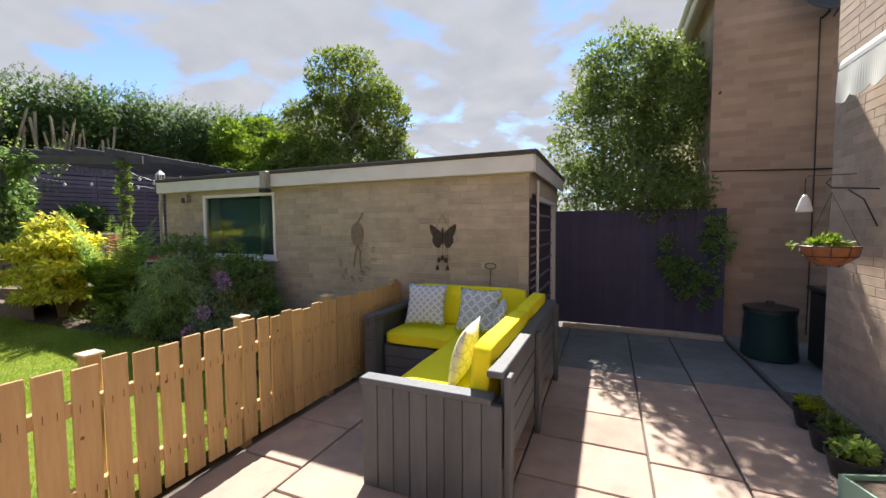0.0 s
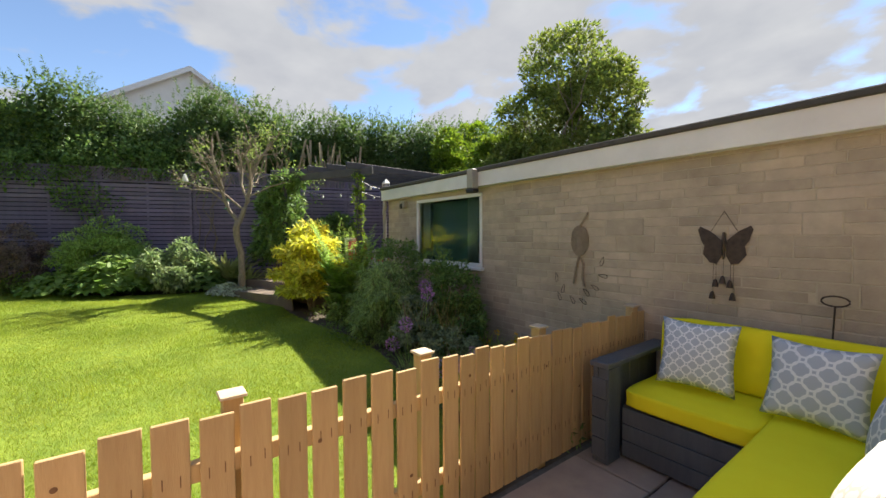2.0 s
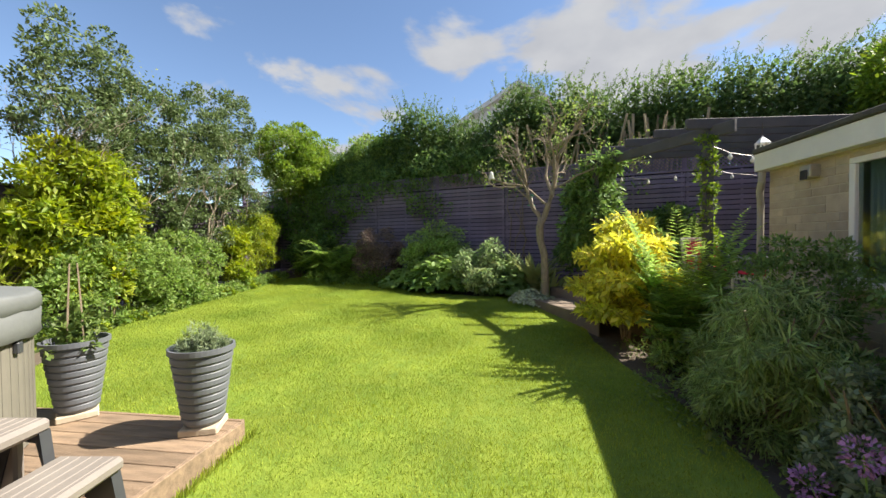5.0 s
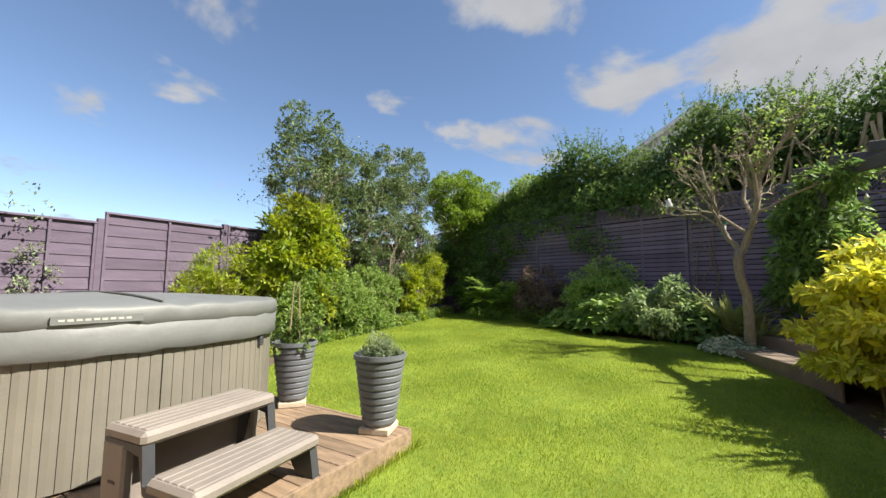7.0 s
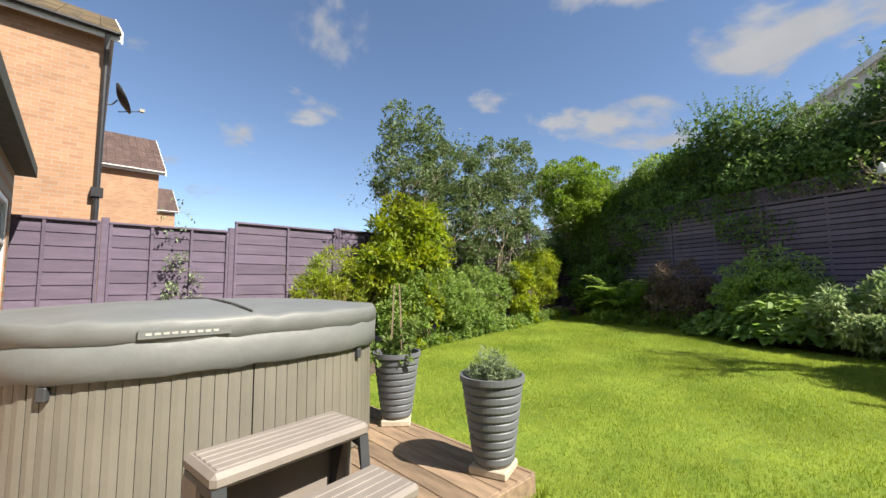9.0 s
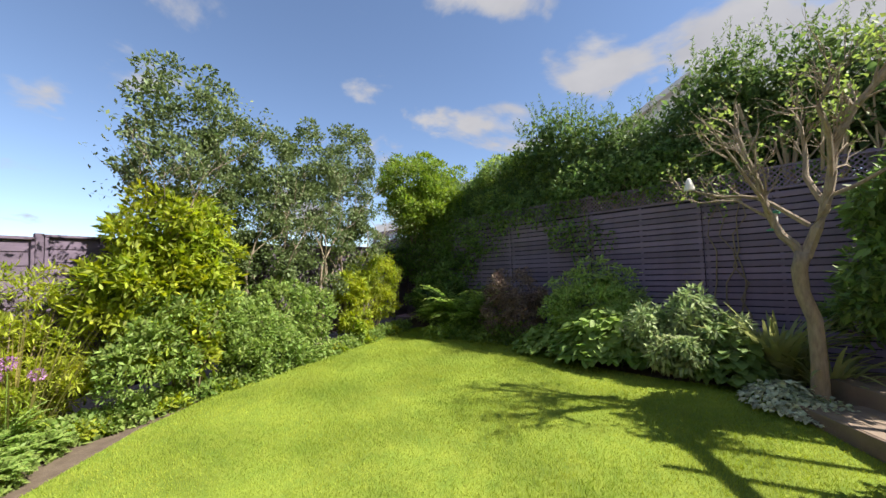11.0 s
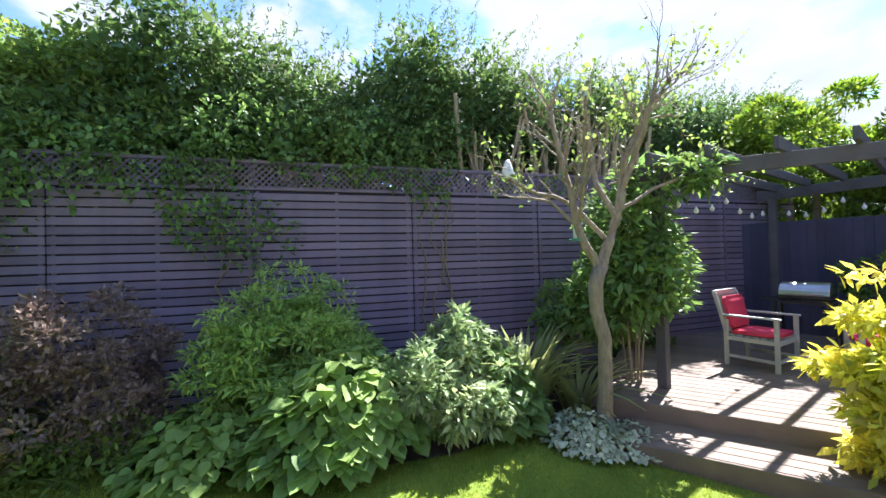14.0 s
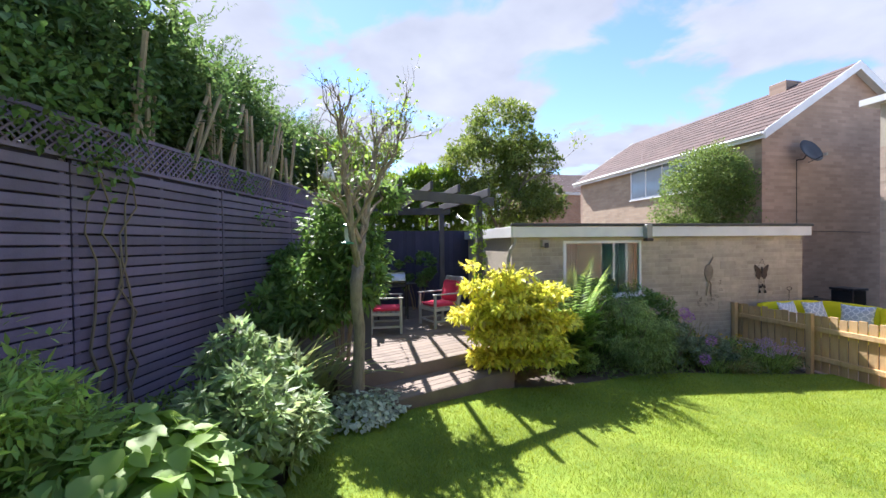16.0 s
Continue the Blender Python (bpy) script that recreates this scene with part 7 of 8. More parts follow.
def rosette(name, label, x, y, n, R, H, leaf, lm, seed, lobes=False, dy=None):
    """A mound of broad rounded leaves, each folded and cupped."""
    t = thing(name, label, "plant", x, y, gz(x) - 0.03)
    r = np.random.default_rng(seed)
    q = np.sqrt(r.uniform(0, 1, n))
    a = r.uniform(0, 2 * math.pi, n)
    px, py = R * q * np.cos(a), (dy or R) * q * np.sin(a)
    pz = H * (1 - q ** 2 * 0.8) * r.uniform(0.55, 1.05, n) + 0.03
    L = leaf * r.uniform(0.65, 1.2, n)
    ah = unit(np.stack([np.cos(a) * (0.4 + q), np.sin(a) * (0.4 + q), r.uniform(-0.7, 0.25, n)], 1) + r.normal(size=(n, 3)) * 0.25)
    up = unit(r.normal(size=(n, 3)) * 0.25 + np.array([0, 0, 1.0]))
    side = unit(np.cross(ah, up)); nr = np.cross(side, ah)
    c = np.stack([px, py, pz], 1)
    prof = [(0.0, 0.04), (0.12, 0.34), (0.4, 0.46), (0.7, 0.34), (1.0, 0.02)]
    v = []
    for tt, ww in prof:
        drop = -0.22 * tt * tt
        m = c + ah * (L * tt)[:, None] + nr * (L * drop)[:, None]
        v += [m - side * (L * ww)[:, None] + nr * (L * 0.12 * ww * 2)[:, None], m, m + side * (L * ww)[:, None] + nr * (L * 0.12 * ww * 2)[:, None]]
    f = []
    for k in range(4):
        f += [(3 * k, 3 * k + 3, 3 * k + 4, 3 * k + 1), (3 * k + 1, 3 * k + 4, 3 * k + 5, 3 * k + 2)]
    V = np.stack(v, 1)
    big = min(n, 280) if leaf > 0.1 else 0
    order = np.argsort(-(c[:, 0] * 0.8 + c[:, 2]))
    for k in order[:big]:
        rawmesh("leaf", V[k], 15, f, lm, t)
    if n > big:
        rawmesh("leaves", V[order[big:]].reshape(-1, 3), 15, f, lm, t, kind="stuff")
    for k in range(0, n, max(1, n // 16)):
        bm = bmesh.new()
        tube(bm, [(px[k] * 0.3, py[k] * 0.3, 0), (px[k], py[k], pz[k])], 0.004, 4)
        part("stalk", bm, L_FERN, t)
    return t


bedfill = tagged(thing("bed_groundcover", "mixed low dark green plants filling the back bed", "plants"), kind="stuff")
crown("foliage", [(-12.95 + 0.12 * y + 0.1 * math.sin(y * 5), y, gz(-12.8) + 0.1, 0.45, 0.4, 0.26 + 0.06 * math.sin(y * 7)) for y in np.arange(-2.4, 2.9, 0.35)], 11000, 0.07, L_LIGHT, bedfill, seed=196, sub=150, rsub=0.13, aspect=0.4, kind="")
rosette("hydrangea", "low mound of broad heart-shaped light green leaves at the lawn's edge", -12.15, 1.1, 1500, 0.62, 0.80, 0.14, L_HOSTA, 241, dy=0.85)
rosette("hydrangea", "low mound of broad rounded light green leaves beside the lawn", -12.6, 0.1, 650, 0.55, 0.45, 0.105, L_HOSTA, 242, dy=0.6)
shrub("hellebore", "pale variegated leafy mound in the back bed", -11.9, 2.0, [(0, 0.1, 0.85, 0.3, 0.34, 0.3), (0.1, -0.35, 0.62, 0.32, 0.3, 0.3), (0.15, 0.5, 0.55, 0.35, 0.3, 0.3), (0.05, 0, 0.4, 0.55, 0.6, 0.3)], 11000, 0.10, L_VARI, 251, sub=60, rsub=0.15, aspect=0.34, droop=0.5, h=0.6)
rosette("peony", "mid-green mound of long drooping leaves", -11.7, 2.5, 560, 0.42, 0.72, 0.14, L_IVY, 252)
t = thing("strappy_plant", "clump of long arching strap-shaped leaves", "plant", -11.82, 3.0, gz(-12) - 0.03)
r_ = np.random.default_rng(261)
for k in range(120):
    a = r_.uniform(0, 6.283)
    strapleaf(t, (0.25 * r_.uniform() * math.cos(a), 0.25 * r_.uniform() * math.sin(a), 0), 1.2 * r_.uniform(0.6, 1.1), 0.07, a, r_.uniform(0.03, 0.2), r_.uniform(0.4, 1.0), L_STRAP)
t = thing("strappy_plant", "clump of long arching strap-shaped leaves by the trunk", "plant", -11.4, 3.35, gz(-11.4) - 0.03)
for k in range(50):
    a = r_.uniform(0, 6.283)
    strapleaf(t, (0.15 * r_.uniform() * math.cos(a), 0.15 * r_.uniform() * math.sin(a), 0), 0.95 * r_.uniform(0.55, 1.1), 0.06, a, r_.uniform(0.08, 0.4), r_.uniform(0.5, 1.35), L_STRAP)
rosette("variegated_groundcover", "low cream-edged grey-green leaves at the pruned tree foot", -11.0, 2.88, 900, 0.44, 0.24, 0.05, L_GROUND, 271, dy=0.38)
rosette("variegated_groundcover", "low grey-green leaves edged with cream beside the deck step", -10.72, 3.10, 420, 0.30, 0.2, 0.05, L_GROUND, 272)
shrub("big_leaf_shrub", "large-leaved glossy green shrub climbing the pergola post", -11.15, 4.05, [(0, 0, 2.0, 0.45, 0.5, 0.45), (0.2, -0.05, 1.5, 0.4, 0.5, 0.45), (-0.3, 0, 1.2, 0.5, 0.5, 0.45), (-0.75, -0.1, 0.95, 0.4, 0.4, 0.4), (0.35, 0.1, 2.5, 0.5, 0.3, 0.2)], 8500, 0.13, L_IVY, 281, sub=95, rsub=0.2, aspect=0.36, droop=0.5, h=1.8)
vine = thing("vine_on_post", "leafy vine twining up the front pergola post", "climbing plant", -8.95, 5.0, UP)
crown("foliage", [(0, 0, z, 0.12, 0.12, 0.25) for z in (0.5, 0.9, 1.3, 1.7, 2.05)], 1500, 0.06, L_ROUND, vine, seed=285, sub=30, rsub=0.08, aspect=0.5)
shrub("corner_shrub", "dark leafy bush in the corner behind the deck", -11.9, 5.5, [(0, 0, 1.0, 0.5, 0.9, 0.9)], 6000, 0.10, L_IVY, 288, sub=50, rsub=0.2, h=1.0)
shrub("deck_shrub", "dark green bush in the back corner of the deck", -9.6, 7.75, [(0, 0, 1.3, 0.45, 0.3, 0.45)], 3000, 0.07, L_IVY, 289, sub=30, rsub=0.14, h=1.2)

# side bed
shrub("yellow_laurel", "large rounded yellow-green laurel-leaved shrub", -8.6, -4.1, [(0, 0, 2.3, 0.72, 0.6, 0.62), (-0.3, 0.1, 1.9, 0.6, 0.5, 0.5), (0.1, 0.05, 1.5, 0.85, 0.6, 0.6), (0, 0.1, 0.8, 0.6, 0.55, 0.5)], 15000, 0.12, L_LAUREL, 301, sub=95, rsub=0.2, aspect=0.36, h=1.9)
shrub("leafy_shrub", "tall mid-green leafy shrub covering the foot of the laurel", -8.75, -3.75, [(0, 0, 1.0, 0.7, 0.35, 0.6), (0.6, 0.1, 0.6, 0.5, 0.4, 0.5), (-0.8, 0, 0.8, 0.6, 0.4, 0.55)], 14000, 0.07, L_LIGHT, 311, sub=110, rsub=0.16, aspect=0.42, h=1.2)
shrub("leafy_shrub", "mid-green leafy shrub in the side bed", -10.2, -4.05, [(0, 0, 0.95, 0.8, 0.4, 0.6), (-0.8, 0, 0.8, 0.6, 0.4, 0.5), (0.2, 0.2, 0.4, 0.9, 0.35, 0.35)], 14000, 0.07, L_LIGHT, 321, sub=110, rsub=0.16, aspect=0.55, h=1.1)
shrub("bamboo_shrub", "yellow-green narrow-leaved rounded bamboo in the side bed", -13.2, -4.2, [(0, 0, 1.4, 0.65, 0.45, 0.55), (0, 0.1, 0.75, 0.6, 0.45, 0.4)], 11000, 0.10, L_LAUREL, 331, sub=70, rsub=0.17, aspect=0.16, droop=0.4, h=1.2)
shrub("lime_plant", "bright yellow-green spiky plant in the side bed", -12.2, -4.05, [(0, 0, 1.15, 0.4, 0.3, 0.4), (0, 0.1, 0.45, 0.4, 0.35, 0.3)], 4000, 0.11, L_LAUREL, 341, sub=40, rsub=0.14, aspect=0.3, h=0.8)
shrub("bronze_shrub", "straw and bronze tinged shrub with grassy stems near the fence", -7.2, -4.4, [(0, 0, 1.45, 0.5, 0.35, 0.5), (0.35, 0.1, 1.0, 0.45, 0.4, 0.5), (-0.3, 0.1, 0.9, 0.5, 0.4, 0.5), (0.1, 0.2, 0.45, 0.75, 0.5, 0.4)], 15000, 0.09, L_LAUREL, 351, sub=60, rsub=0.16, aspect=0.2, h=1.3)
stalked("side_alliums", "mauve globe alliums standing in the side bed", -7.0, -3.75, [(0, 0, 0.95), (0.12, 0.1, 0.85), (-0.2, 0.05, 0.8)], 0.06, F_PURPLE, 355, n=120, pet=0.026)
frondy = thing("feathery_border_plant", "light green feathery leaved plant at the side bed's edge", "plant", -6.85, -3.75, gz(-6.85) - 0.03)
fronds("fronds", (0, 0, 0.03), 60, 0.62, 0.09, L_FERN, frondy, seed=356, pairs=22, rise=1.6, curl=0.7)
for x_, y_ in ((-6.5, -3.35), (-7.15, -3.5), (-6.35, -2.95), (-6.75, -3.1), (-6.4, -3.8)):
    low = thing("feathery_border_plant", "low light green feathery leaved plant at the side bed's edge", "plant", x_, y_, gz(x_) - 0.03)
    fronds("fronds", (0, 0, 0.03), 50, 0.42, 0.07, L_FERN, low, seed=358, pairs=20, rise=1.4, curl=0.7)
    crown("undergrowth", [(0, 0, 0.08, 0.32, 0.2, 0.12)], 1400, 0.05, L_LIGHT, low, seed=359, sub=25, rsub=0.09, aspect=0.5)
t = thing("tall_grass", "tall straw-coloured grass stems in the side bed", "ornamental grass", -7.15, -4.25, gz(-7) - 0.03)
straps("blades", (0, 0, 0), 110, 1.75, 0.010, L_STRAW, t, seed=361, spread=0.35, bend=0.25, kind="stuff")
edge = tagged(thing("side_bed_edging_plants", "low mixed green and golden leafy plants along the lawn's edge", "plants"), kind="stuff")
crown("foliage", [(x, -3.68 - 0.12 * abs(math.sin(x * 2)), gz(x) + 0.05, 0.35, 0.22, 0.16) for x in np.arange(-13.6, -6.2, 0.4)], 17000, 0.07, L_LIGHT, edge, seed=371, sub=180, rsub=0.12, aspect=0.6)
crown("foliage", [(x, -3.66, gz(x) + 0.06, 0.2, 0.15, 0.1) for x in (-6.9, -7.6, -8.4, -9.1, -11.3, -12.2, -13.1)], 3600, 0.07, L_LAUREL, edge, seed=372, sub=40, rsub=0.1, aspect=0.5)
backedge = tagged(thing("back_bed_edging_plants", "low mixed green plants filling the back bed", "plants"), kind="stuff")
crown("foliage", [(-12.35 - 0.42 * (y < 1) * (1 - y) ** 0.8 if y < 1 else -12.2, y, gz(-13) + 0.1, 0.3, 0.3, 0.18) for y in np.arange(-2.4, 2.8, 0.35)] + [(-14.9, y, gz(-14.9) + 0.2, 0.4, 0.4, 0.4) for y in np.arange(-3.6, 0, 0.5)], 12000, 0.07, L_LIGHT, backedge, seed=381, sub=220, rsub=0.16, aspect=0.5)
wispy = thing("fence_climber", "thin pale-leaved climber on the side fence", "climbing plant", -5.0, -4.75, gz(-5))
crown("foliage", [(0, 0, 1.2, 0.25, 0.08, 0.6), (0.1, 0, 2.3, 0.25, 0.08, 0.3), (-0.1, 0, 0.6, 0.3, 0.08, 0.4)], 900, 0.05, L_LAV, wispy, seed=391, sub=30, rsub=0.1)
gtw = thing("gate_climber", "dark green leafy climber hanging on the gate", "climbing plant", 0.45, 7.62, PATIO)
crown("foliage", [(0.35, 0, 1.5, 0.2, 0.08, 0.4), (0, 0, 0.9, 0.25, 0.08, 0.35), (-0.25, 0, 1.2, 0.18, 0.06, 0.4), (0.2, 0, 0.75, 0.25, 0.08, 0.3)], 2600, 0.06, L_IVY, gtw, seed=395, sub=40, rsub=0.1)

# ---- patio things ----


def make_butt():
    t = thing("water_butt", "dark green plastic compost bin with a round lid", "bin", 1.27, 6.95, PATIO)
    bm = bmesh.new()
    lathe(bm, [(0.30, 0), (0.31, 0.03), (0.285, 0.30), (0.29, 0.32), (0.27, 0.58), (0.285, 0.60), (0.28, 0.63)], 28)
    part("body", bm, GREENPL, t, smooth=True)
    bm = bmesh.new()
    lathe(bm, [(0.29, 0.635), (0.29, 0.665), (0.12, 0.70), (0.05, 0.705), (0.045, 0.74), (0.02, 0.745)], 28)
    part("lid", bm, BLACKPL, t)
    t = thing("wheelie_bin", "dark blue-black wheeled rubbish bin with a closed lid", "bin", 1.85, 6.6, PATIO)
    boxed("body", (-0.22, 0.26, -0.25, 0.25, 0.03, 0.92), BLACKPL, t, 0.02)
    boxed("lid", (-0.25, 0.29, -0.28, 0.28, 0.925, 0.985), BLACKPL, t, 0.015)
    boxed("wheel", (-0.1, 0.0, 0.255, 0.29, 0.0, 0.15), BLACKPL, t, 0.02)


make_butt()


def make_pot(x, y, R, H, lm, seed, label, leaf=0.05, asp=0.3):
    t = thing("plant_pot", label, "plant pot", x, y, PATIO, 0, "pots along the house wall")
    bm = bmesh.new()
    lathe(bm, [(R * 0.72, 0), (R * 0.94, H * 0.85), (R, H * 0.87), (R, H), (R * 0.93, H), (R * 0.9, H * 0.88), (0.01, H * 0.86)], 24)
    part("pot", bm, BLACKPL, t)
    crown("leaves", [(0, 0, H + 0.02, R * 0.7, R * 0.7, 0.05)], 800, leaf, lm, t, seed=seed, sub=16, rsub=0.04, aspect=asp)


make_pot(0.92, 4.82, 0.13, 0.17, L_LAUREL, 401, "black plastic pot with a lime green leafy plant")
make_pot(0.90, 4.42, 0.15, 0.18, L_BUSH, 402, "black plastic pot with trailing green leaves")
make_pot(0.86, 4.05, 0.15, 0.17, L_FERN, 403, "black plastic pot with pale green seedlings", 0.06, 0.5)
t = thing("square_planter", "pale green square plastic planter", "planter", 0.85, 3.62, PATIO, 20)
boxed("side", (-0.16, -0.145, -0.16, 0.16, 0, 0.18), GREENTUB := mat("pale_green_plastic", (0.25, 0.42, 0.34), (0.2, 0.35, 0.28), 3, 0.45), t)
boxed("side", (0.145, 0.16, -0.16, 0.16, 0, 0.18), GREENTUB, t)
boxed("side", (-0.144, 0.144, -0.16, -0.145, 0, 0.18), GREENTUB, t)
boxed("side", (-0.144, 0.144, 0.145, 0.16, 0, 0.18), GREENTUB, t)
boxed("compost", (-0.144, 0.144, -0.144, 0.144, 0, 0.15), SOIL, t)


def make_basket():
    t = thing("hanging_basket", "coco-lined hanging basket with small green plants on a wall bracket", "hanging basket", 1.0, 4.85, 1.22)
    bm = bmesh.new()
    lathe(bm, [(0.05, -0.13), (0.12, -0.10), (0.17, -0.04), (0.185, 0.02), (0.19, 0.035), (0.17, 0.035), (0.15, 0.0), (0.01, -0.01)], 24)
    part("liner", bm, TERRA, t, smooth=True)
    bm = bmesh.new()
    for z, rr in ((0.035, 0.195), (-0.05, 0.172)):
        tube(bm, [(rr * math.cos(a), rr * math.sin(a), z) for a in np.linspace(0, 2 * math.pi, 25)], 0.004, 5, cap=False)
    for k in range(10):
        a = k * 0.628
        tube(bm, [(0.195 * math.cos(a), 0.195 * math.sin(a), 0.035), (0.176 * math.cos(a), 0.176 * math.sin(a), -0.05), (0.06 * math.cos(a), 0.06 * math.sin(a), -0.138)], 0.003, 4)
    part("wire_frame", bm, BLACKPL, t)
    bm = bmesh.new()
    for k in range(3):
        a = k * 2.09
        tube(bm, [(0.19 * math.cos(a), 0.19 * math.sin(a), 0.035), (0, 0, 0.48)], 0.0025, 4)
    part("chains", bm, METAL, t)
    bm = bmesh.new()
    tube(bm, [(0.29, 0, 0.5), (0.0, 0, 0.52), (-0.04, 0, 0.56), (-0.01, 0, 0.6)], 0.007, 6)
    tube(bm, [(0.29, 0, 0.2), (0.2, 0, 0.42), (0.1, 0, 0.5)], 0.006, 6)
    part("bracket", bm, BLACKPL, t)
    crown("foliage", [(0, 0, 0.06, 0.14, 0.14, 0.05), (-0.18, 0, 0.03, 0.08, 0.06, 0.03)], 420, 0.05, L_ROUND, t, seed=411, sub=12, rsub=0.05, aspect=0.5)


make_basket()
make_bird_feeder(0.95, 5.2, 1.55, "clear glass bird feeder hanging by the house wall")


def make_awning():
    t = thing("awning", "closed white awning with a scalloped cloth edge on the house wall", "awning", 1.12, 4.95, 2.62)
    bm = bmesh.new()
    tube(bm, [(0, 0.0, 0.12), (0, -3.4, 0.12)], 0.075, 16)
    part("roller", bm, UPVC, t, smooth=False)
    bm = bmesh.new()
    n = 120
    a = []
    for k in range(n + 1):
        u = -3.4 * k / n
        dz = -0.16 - 0.035 * abs(math.sin(k * math.pi / 8))
        a.append([bm.verts.new((-0.08, u, 0.08)), bm.verts.new((-0.09 + 0.01 * math.sin(k * 0.5), u, dz)), bm.verts.new((-0.084 + 0.01 * math.sin(k * 0.5), u, dz)), bm.verts.new((-0.074, u, 0.08))])
    for p, q in zip(a, a[1:]):
        for i in range(4):
            bm.faces.new((p[i], q[i], q[(i + 1) % 4], p[(i + 1) % 4]))
    part("valance", bm, CURT, t)
    for y in (-0.12, -3.2):
        boxed("wall_bracket", (0.05, 0.2, y - 0.04, y + 0.04, 0.0, 0.16), UPVC, t, 0.01)


make_awning()


# ---- pieces: slabs and stones ----


def make_slabs():
    """Riven slabs of mixed sizes in staggered rows."""
    t = thing("paving", "pink and buff riven sandstone paving slabs with dark joints", "paving")
    tagged(t, kind="structure")
    r = np.random.default_rng(77)
    x = -3.3
    widths = [0.58, 0.87, 0.58, 0.87, 0.58, 0.75]
    for ci, w in enumerate(widths):
        y = -1.35 - r.uniform(0, 0.3)
        while y < 7.5:
            d = float(r.choice([0.58, 0.87, 0.87, 1.1 if w < 0.8 else 0.58]))
            y1 = min(y + d, 7.55)
            if y1 - y > 0.15:
                grey = (y + y1) / 2 > 5.7 + 0.0 * ci
                bm = bmesh.new()
                g = 0.008
                box(bm, x + g, x + w - g, max(y, -1.35) + g, y1 - g, -0.03, 0.0, 0.006)
                ob = part("slab", bm, GREYSLAB if grey else SLAB, t)
                ob.location = (0, 0, PATIO + 0.002 * float(r.uniform(-1, 1)))
            y += d
        x += w
    kerb = thing("kerb", "dark edging strip between the paving and the concrete by the wall", "kerb", 0.95, 5.3, PATIO - 0.03)
    boxed("strip", (0, 0.05, 0, 2.25, 0, 0.045), JOINT, kerb, 0.005)
    wall_boxes("pavement_passage", [(1.004, 3.0, 5.66, 7.9, PATIO - 0.03, PATIO - 0.004)], GREYSLAB)
    gr = np.random.default_rng(9)
    n = 2600
    c = np.stack([gr.uniform(0.94, 1.3, n), gr.uniform(2.6, 5.6, n), PATIO - 0.012 + gr.uniform(0, 0.02, n)], 1)
    s = gr.uniform(0.006, 0.018, n)[:, None]
    base = np.array([(1, 0, 0), (-1, 0, 0), (0, 1, 0), (0, -1, 0), (0, 0, 0.7), (0, 0, -0.7)])
    v = (c[:, None] + base[None] * s[:, None] * gr.uniform(0.7, 1.2, (n, 6, 1))).reshape(-1, 3)
    rawmesh("gravel", v, 6, [(0, 2, 4), (2, 1, 4), (1, 3, 4), (3, 0, 4), (2, 0, 5), (1, 2, 5), (3, 1, 5), (0, 3, 5)], GRAVEL, kind="stuff")


make_slabs()


def eased(bm, x0, x1, y0, y1, z0, z1, e):
    """A block whose front, towards -y, has eased edges."""
    back = [bm.verts.new(p) for p in ((x0, y1, z0), (x1, y1, z0), (x1, y1, z1), (x0, y1, z1))]
    rim = [bm.verts.new(p) for p in ((x0, y0 + e, z0), (x1, y0 + e, z0), (x1, y0 + e, z1), (x0, y0 + e, z1))]
    face = [bm.verts.new(p) for p in ((x0 + e, y0, z0 + e), (x1 - e, y0, z0 + e), (x1 - e, y0, z1 - e), (x0 + e, y0, z1 - e))]
    bm.faces.new(face)
    for i in range(4):
        j = (i + 1) % 4
        bm.faces.new((rim[i], rim[j], face[j], face[i]))
        bm.faces.new((back[i], back[j], rim[j], rim[i]))


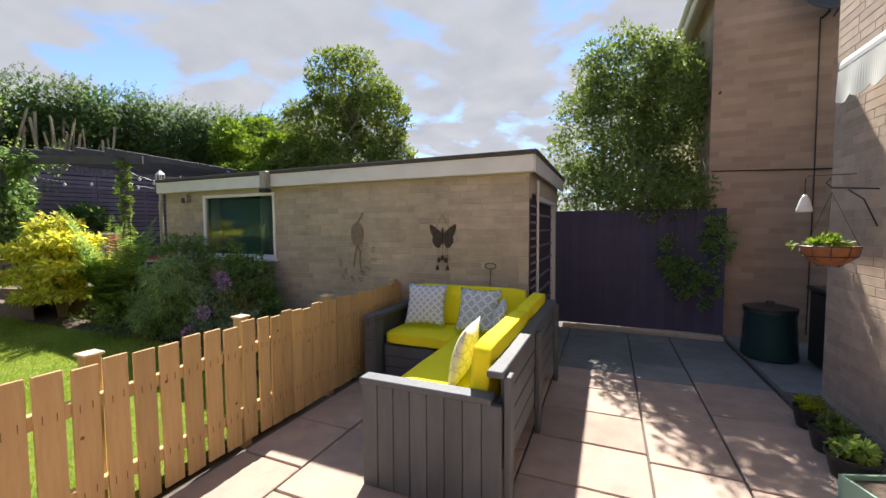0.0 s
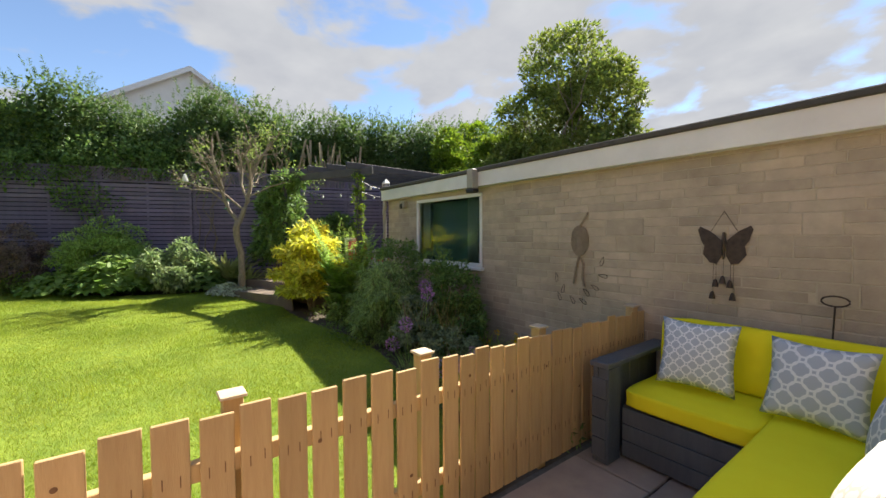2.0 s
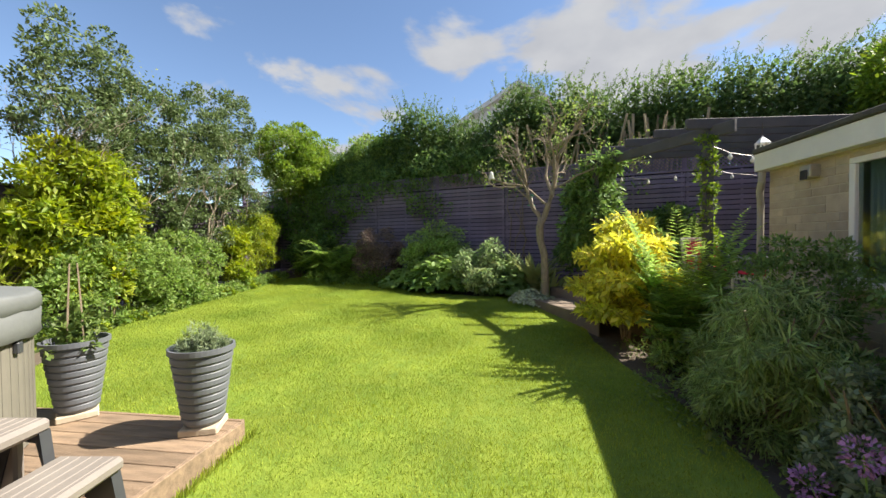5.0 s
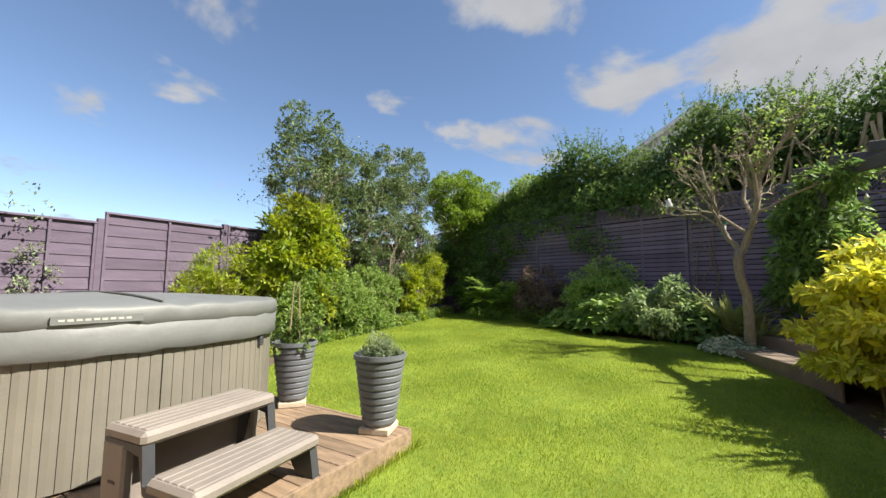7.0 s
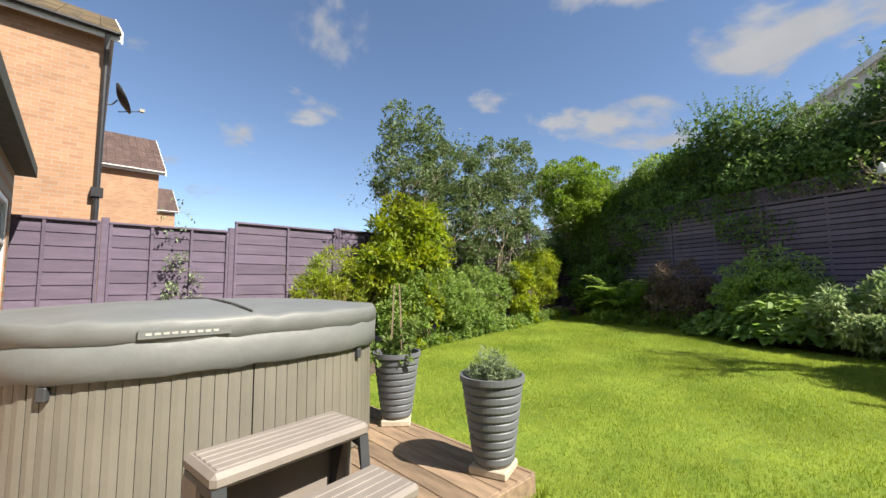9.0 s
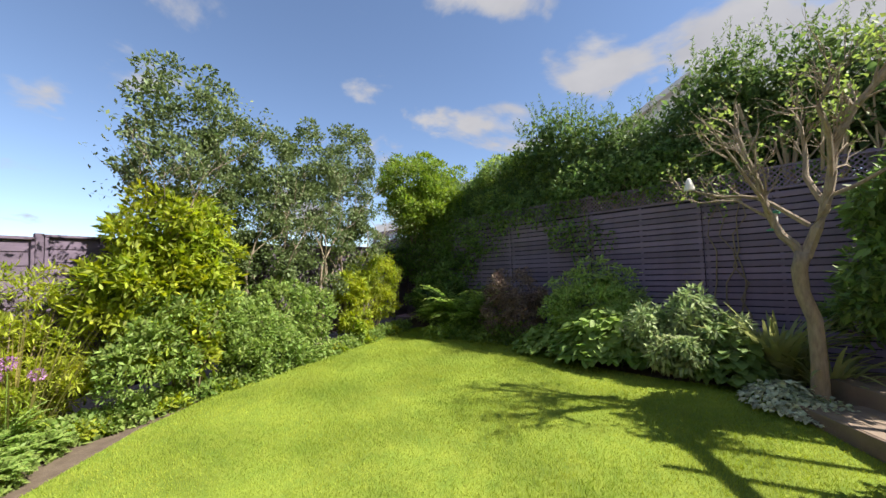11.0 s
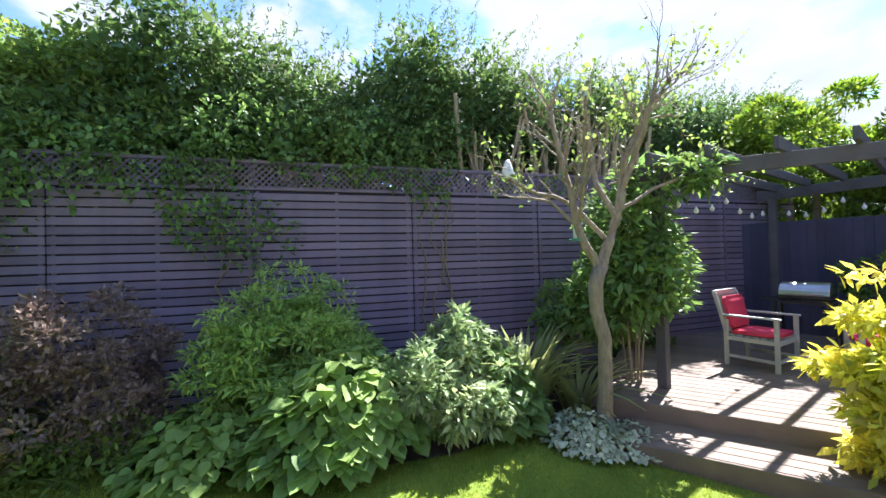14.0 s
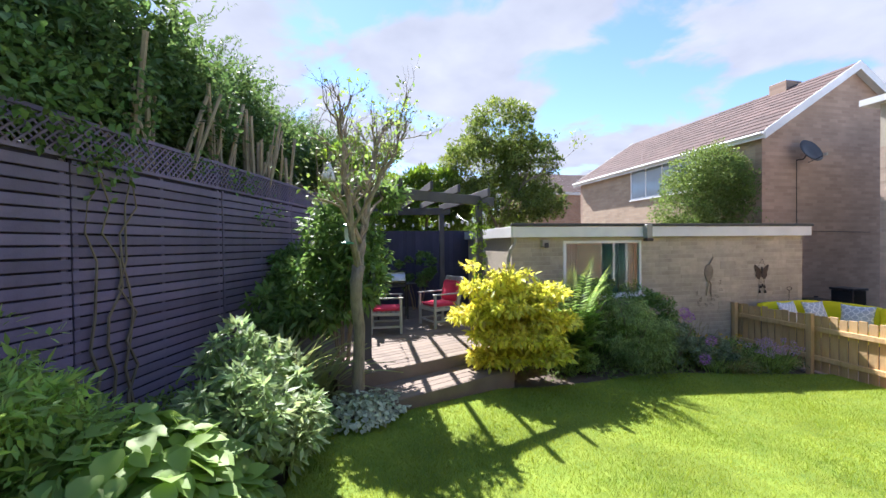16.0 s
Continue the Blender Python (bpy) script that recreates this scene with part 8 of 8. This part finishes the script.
def stone_wall(parent, x0, x1, z0, z1, y, hole, n_parts, seed, flip=None, one=None, many=None, proud=0.003):
    """Courses of stones of uneven length; those nearest the walk are objects of their own, the rest one mesh."""
    r = np.random.default_rng(seed)
    cells = []
    c = 0.0815
    z = z0
    while z < z1 - 0.02:
        lo = [x0 - r.uniform(0, 0.2), x0 - r.uniform(0, 0.2)]
        row = []
        while min(lo) < x1:
            k = 0 if lo[0] <= lo[1] else 1
            x = lo[k]
            w = float(r.choice([0.21, 0.30, 0.38, 0.44]))
            if abs(lo[0] - lo[1]) < 0.05 and r.random() < (0.5 if x > -2.6 and flip is None else 0.06):
                xx = max(lo)
                row.append((xx, xx + w, z, z + 2 * c))
                lo = [xx + w, xx + w]
            else:
                other = lo[1 - k]
                if 0 < other - (x + w) < 0.09:
                    w = other - x
                row.append((x, x + w, z + c * k, z + c * (k + 1)))
                lo[k] = x + w
        for x, xe, p, q in row:
            a, b, q = max(x, x0), min(xe, x1), min(q, z1)
            if b - a > 0.03 and q - p > 0.02:
                if hole and q > hole[2] + 0.005 and p < hole[3] - 0.005 and b > hole[0] and a < hole[1]:
                    for a2, b2 in ((a, min(b, hole[0])), (max(a, hole[1]), b)):
                        if b2 - a2 > 0.03:
                            cells.append((a2, b2, p, q))
                else:
                    cells.append((a, b, p, q))
        z += 2 * c
    cells.sort(key=lambda q: abs((q[0] + q[1]) / 2 + 3.0) + 0.3 * abs((q[2] + q[3]) / 2 - 1.2))
    joined = []
    for i, (a, b, p, q) in enumerate(cells):
        g = 0.0035
        pr = float(r.uniform(0.0, proud))
        if i < n_parts:
            bm = bmesh.new()
            box(bm, a + g, b - g, -0.0105 - pr, 0.018, p + g, q - g, 0.004 if flip is None else 0.0015)
            ob = part("stone", bm, one or STONE, parent)
            ob.location = (0, y, 0)
            if flip is not None:
                ob.matrix_basis = flip
        else:
            joined.append((a + g, b - g, y - 0.0105 - pr, y + 0.018, p + g, q - g))
    if joined:
        bm = bmesh.new()
        for x0_, x1_, y0_, y1_, z0_, z1_ in joined:
            eased(bm, x0_, x1_, y0_ - (y if flip is not None else 0), y1_ - (y if flip is not None else 0), z0_, z1_, 0.004 if flip is None else 0.0015)
        ob = part("stones", bm, many or STONE_I, parent, kind="stuff")
        if flip is not None:
            ob.matrix_basis = flip



stone_wall(core, GX0, GX1, -0.4, 2.07, GY0, (WX0, WX1, WZ0, WZ1), 300, 501)
hw = wall_boxes("wall_house_face", [(HX + 0.004, HX + 0.019, 2.0, 5.64, -0.3, -0.25)], MORTAR)
stone_wall(hw, -5.64, -2.0, -0.3, 4.2, 0, None, 300, 502, one=HSTONE, many=HSTONE_I, proud=0.0008, flip=Matrix.Translation((HX + 0.018, 0, 0)) @ Matrix.Rotation(radians(-90), 4, "Z"))
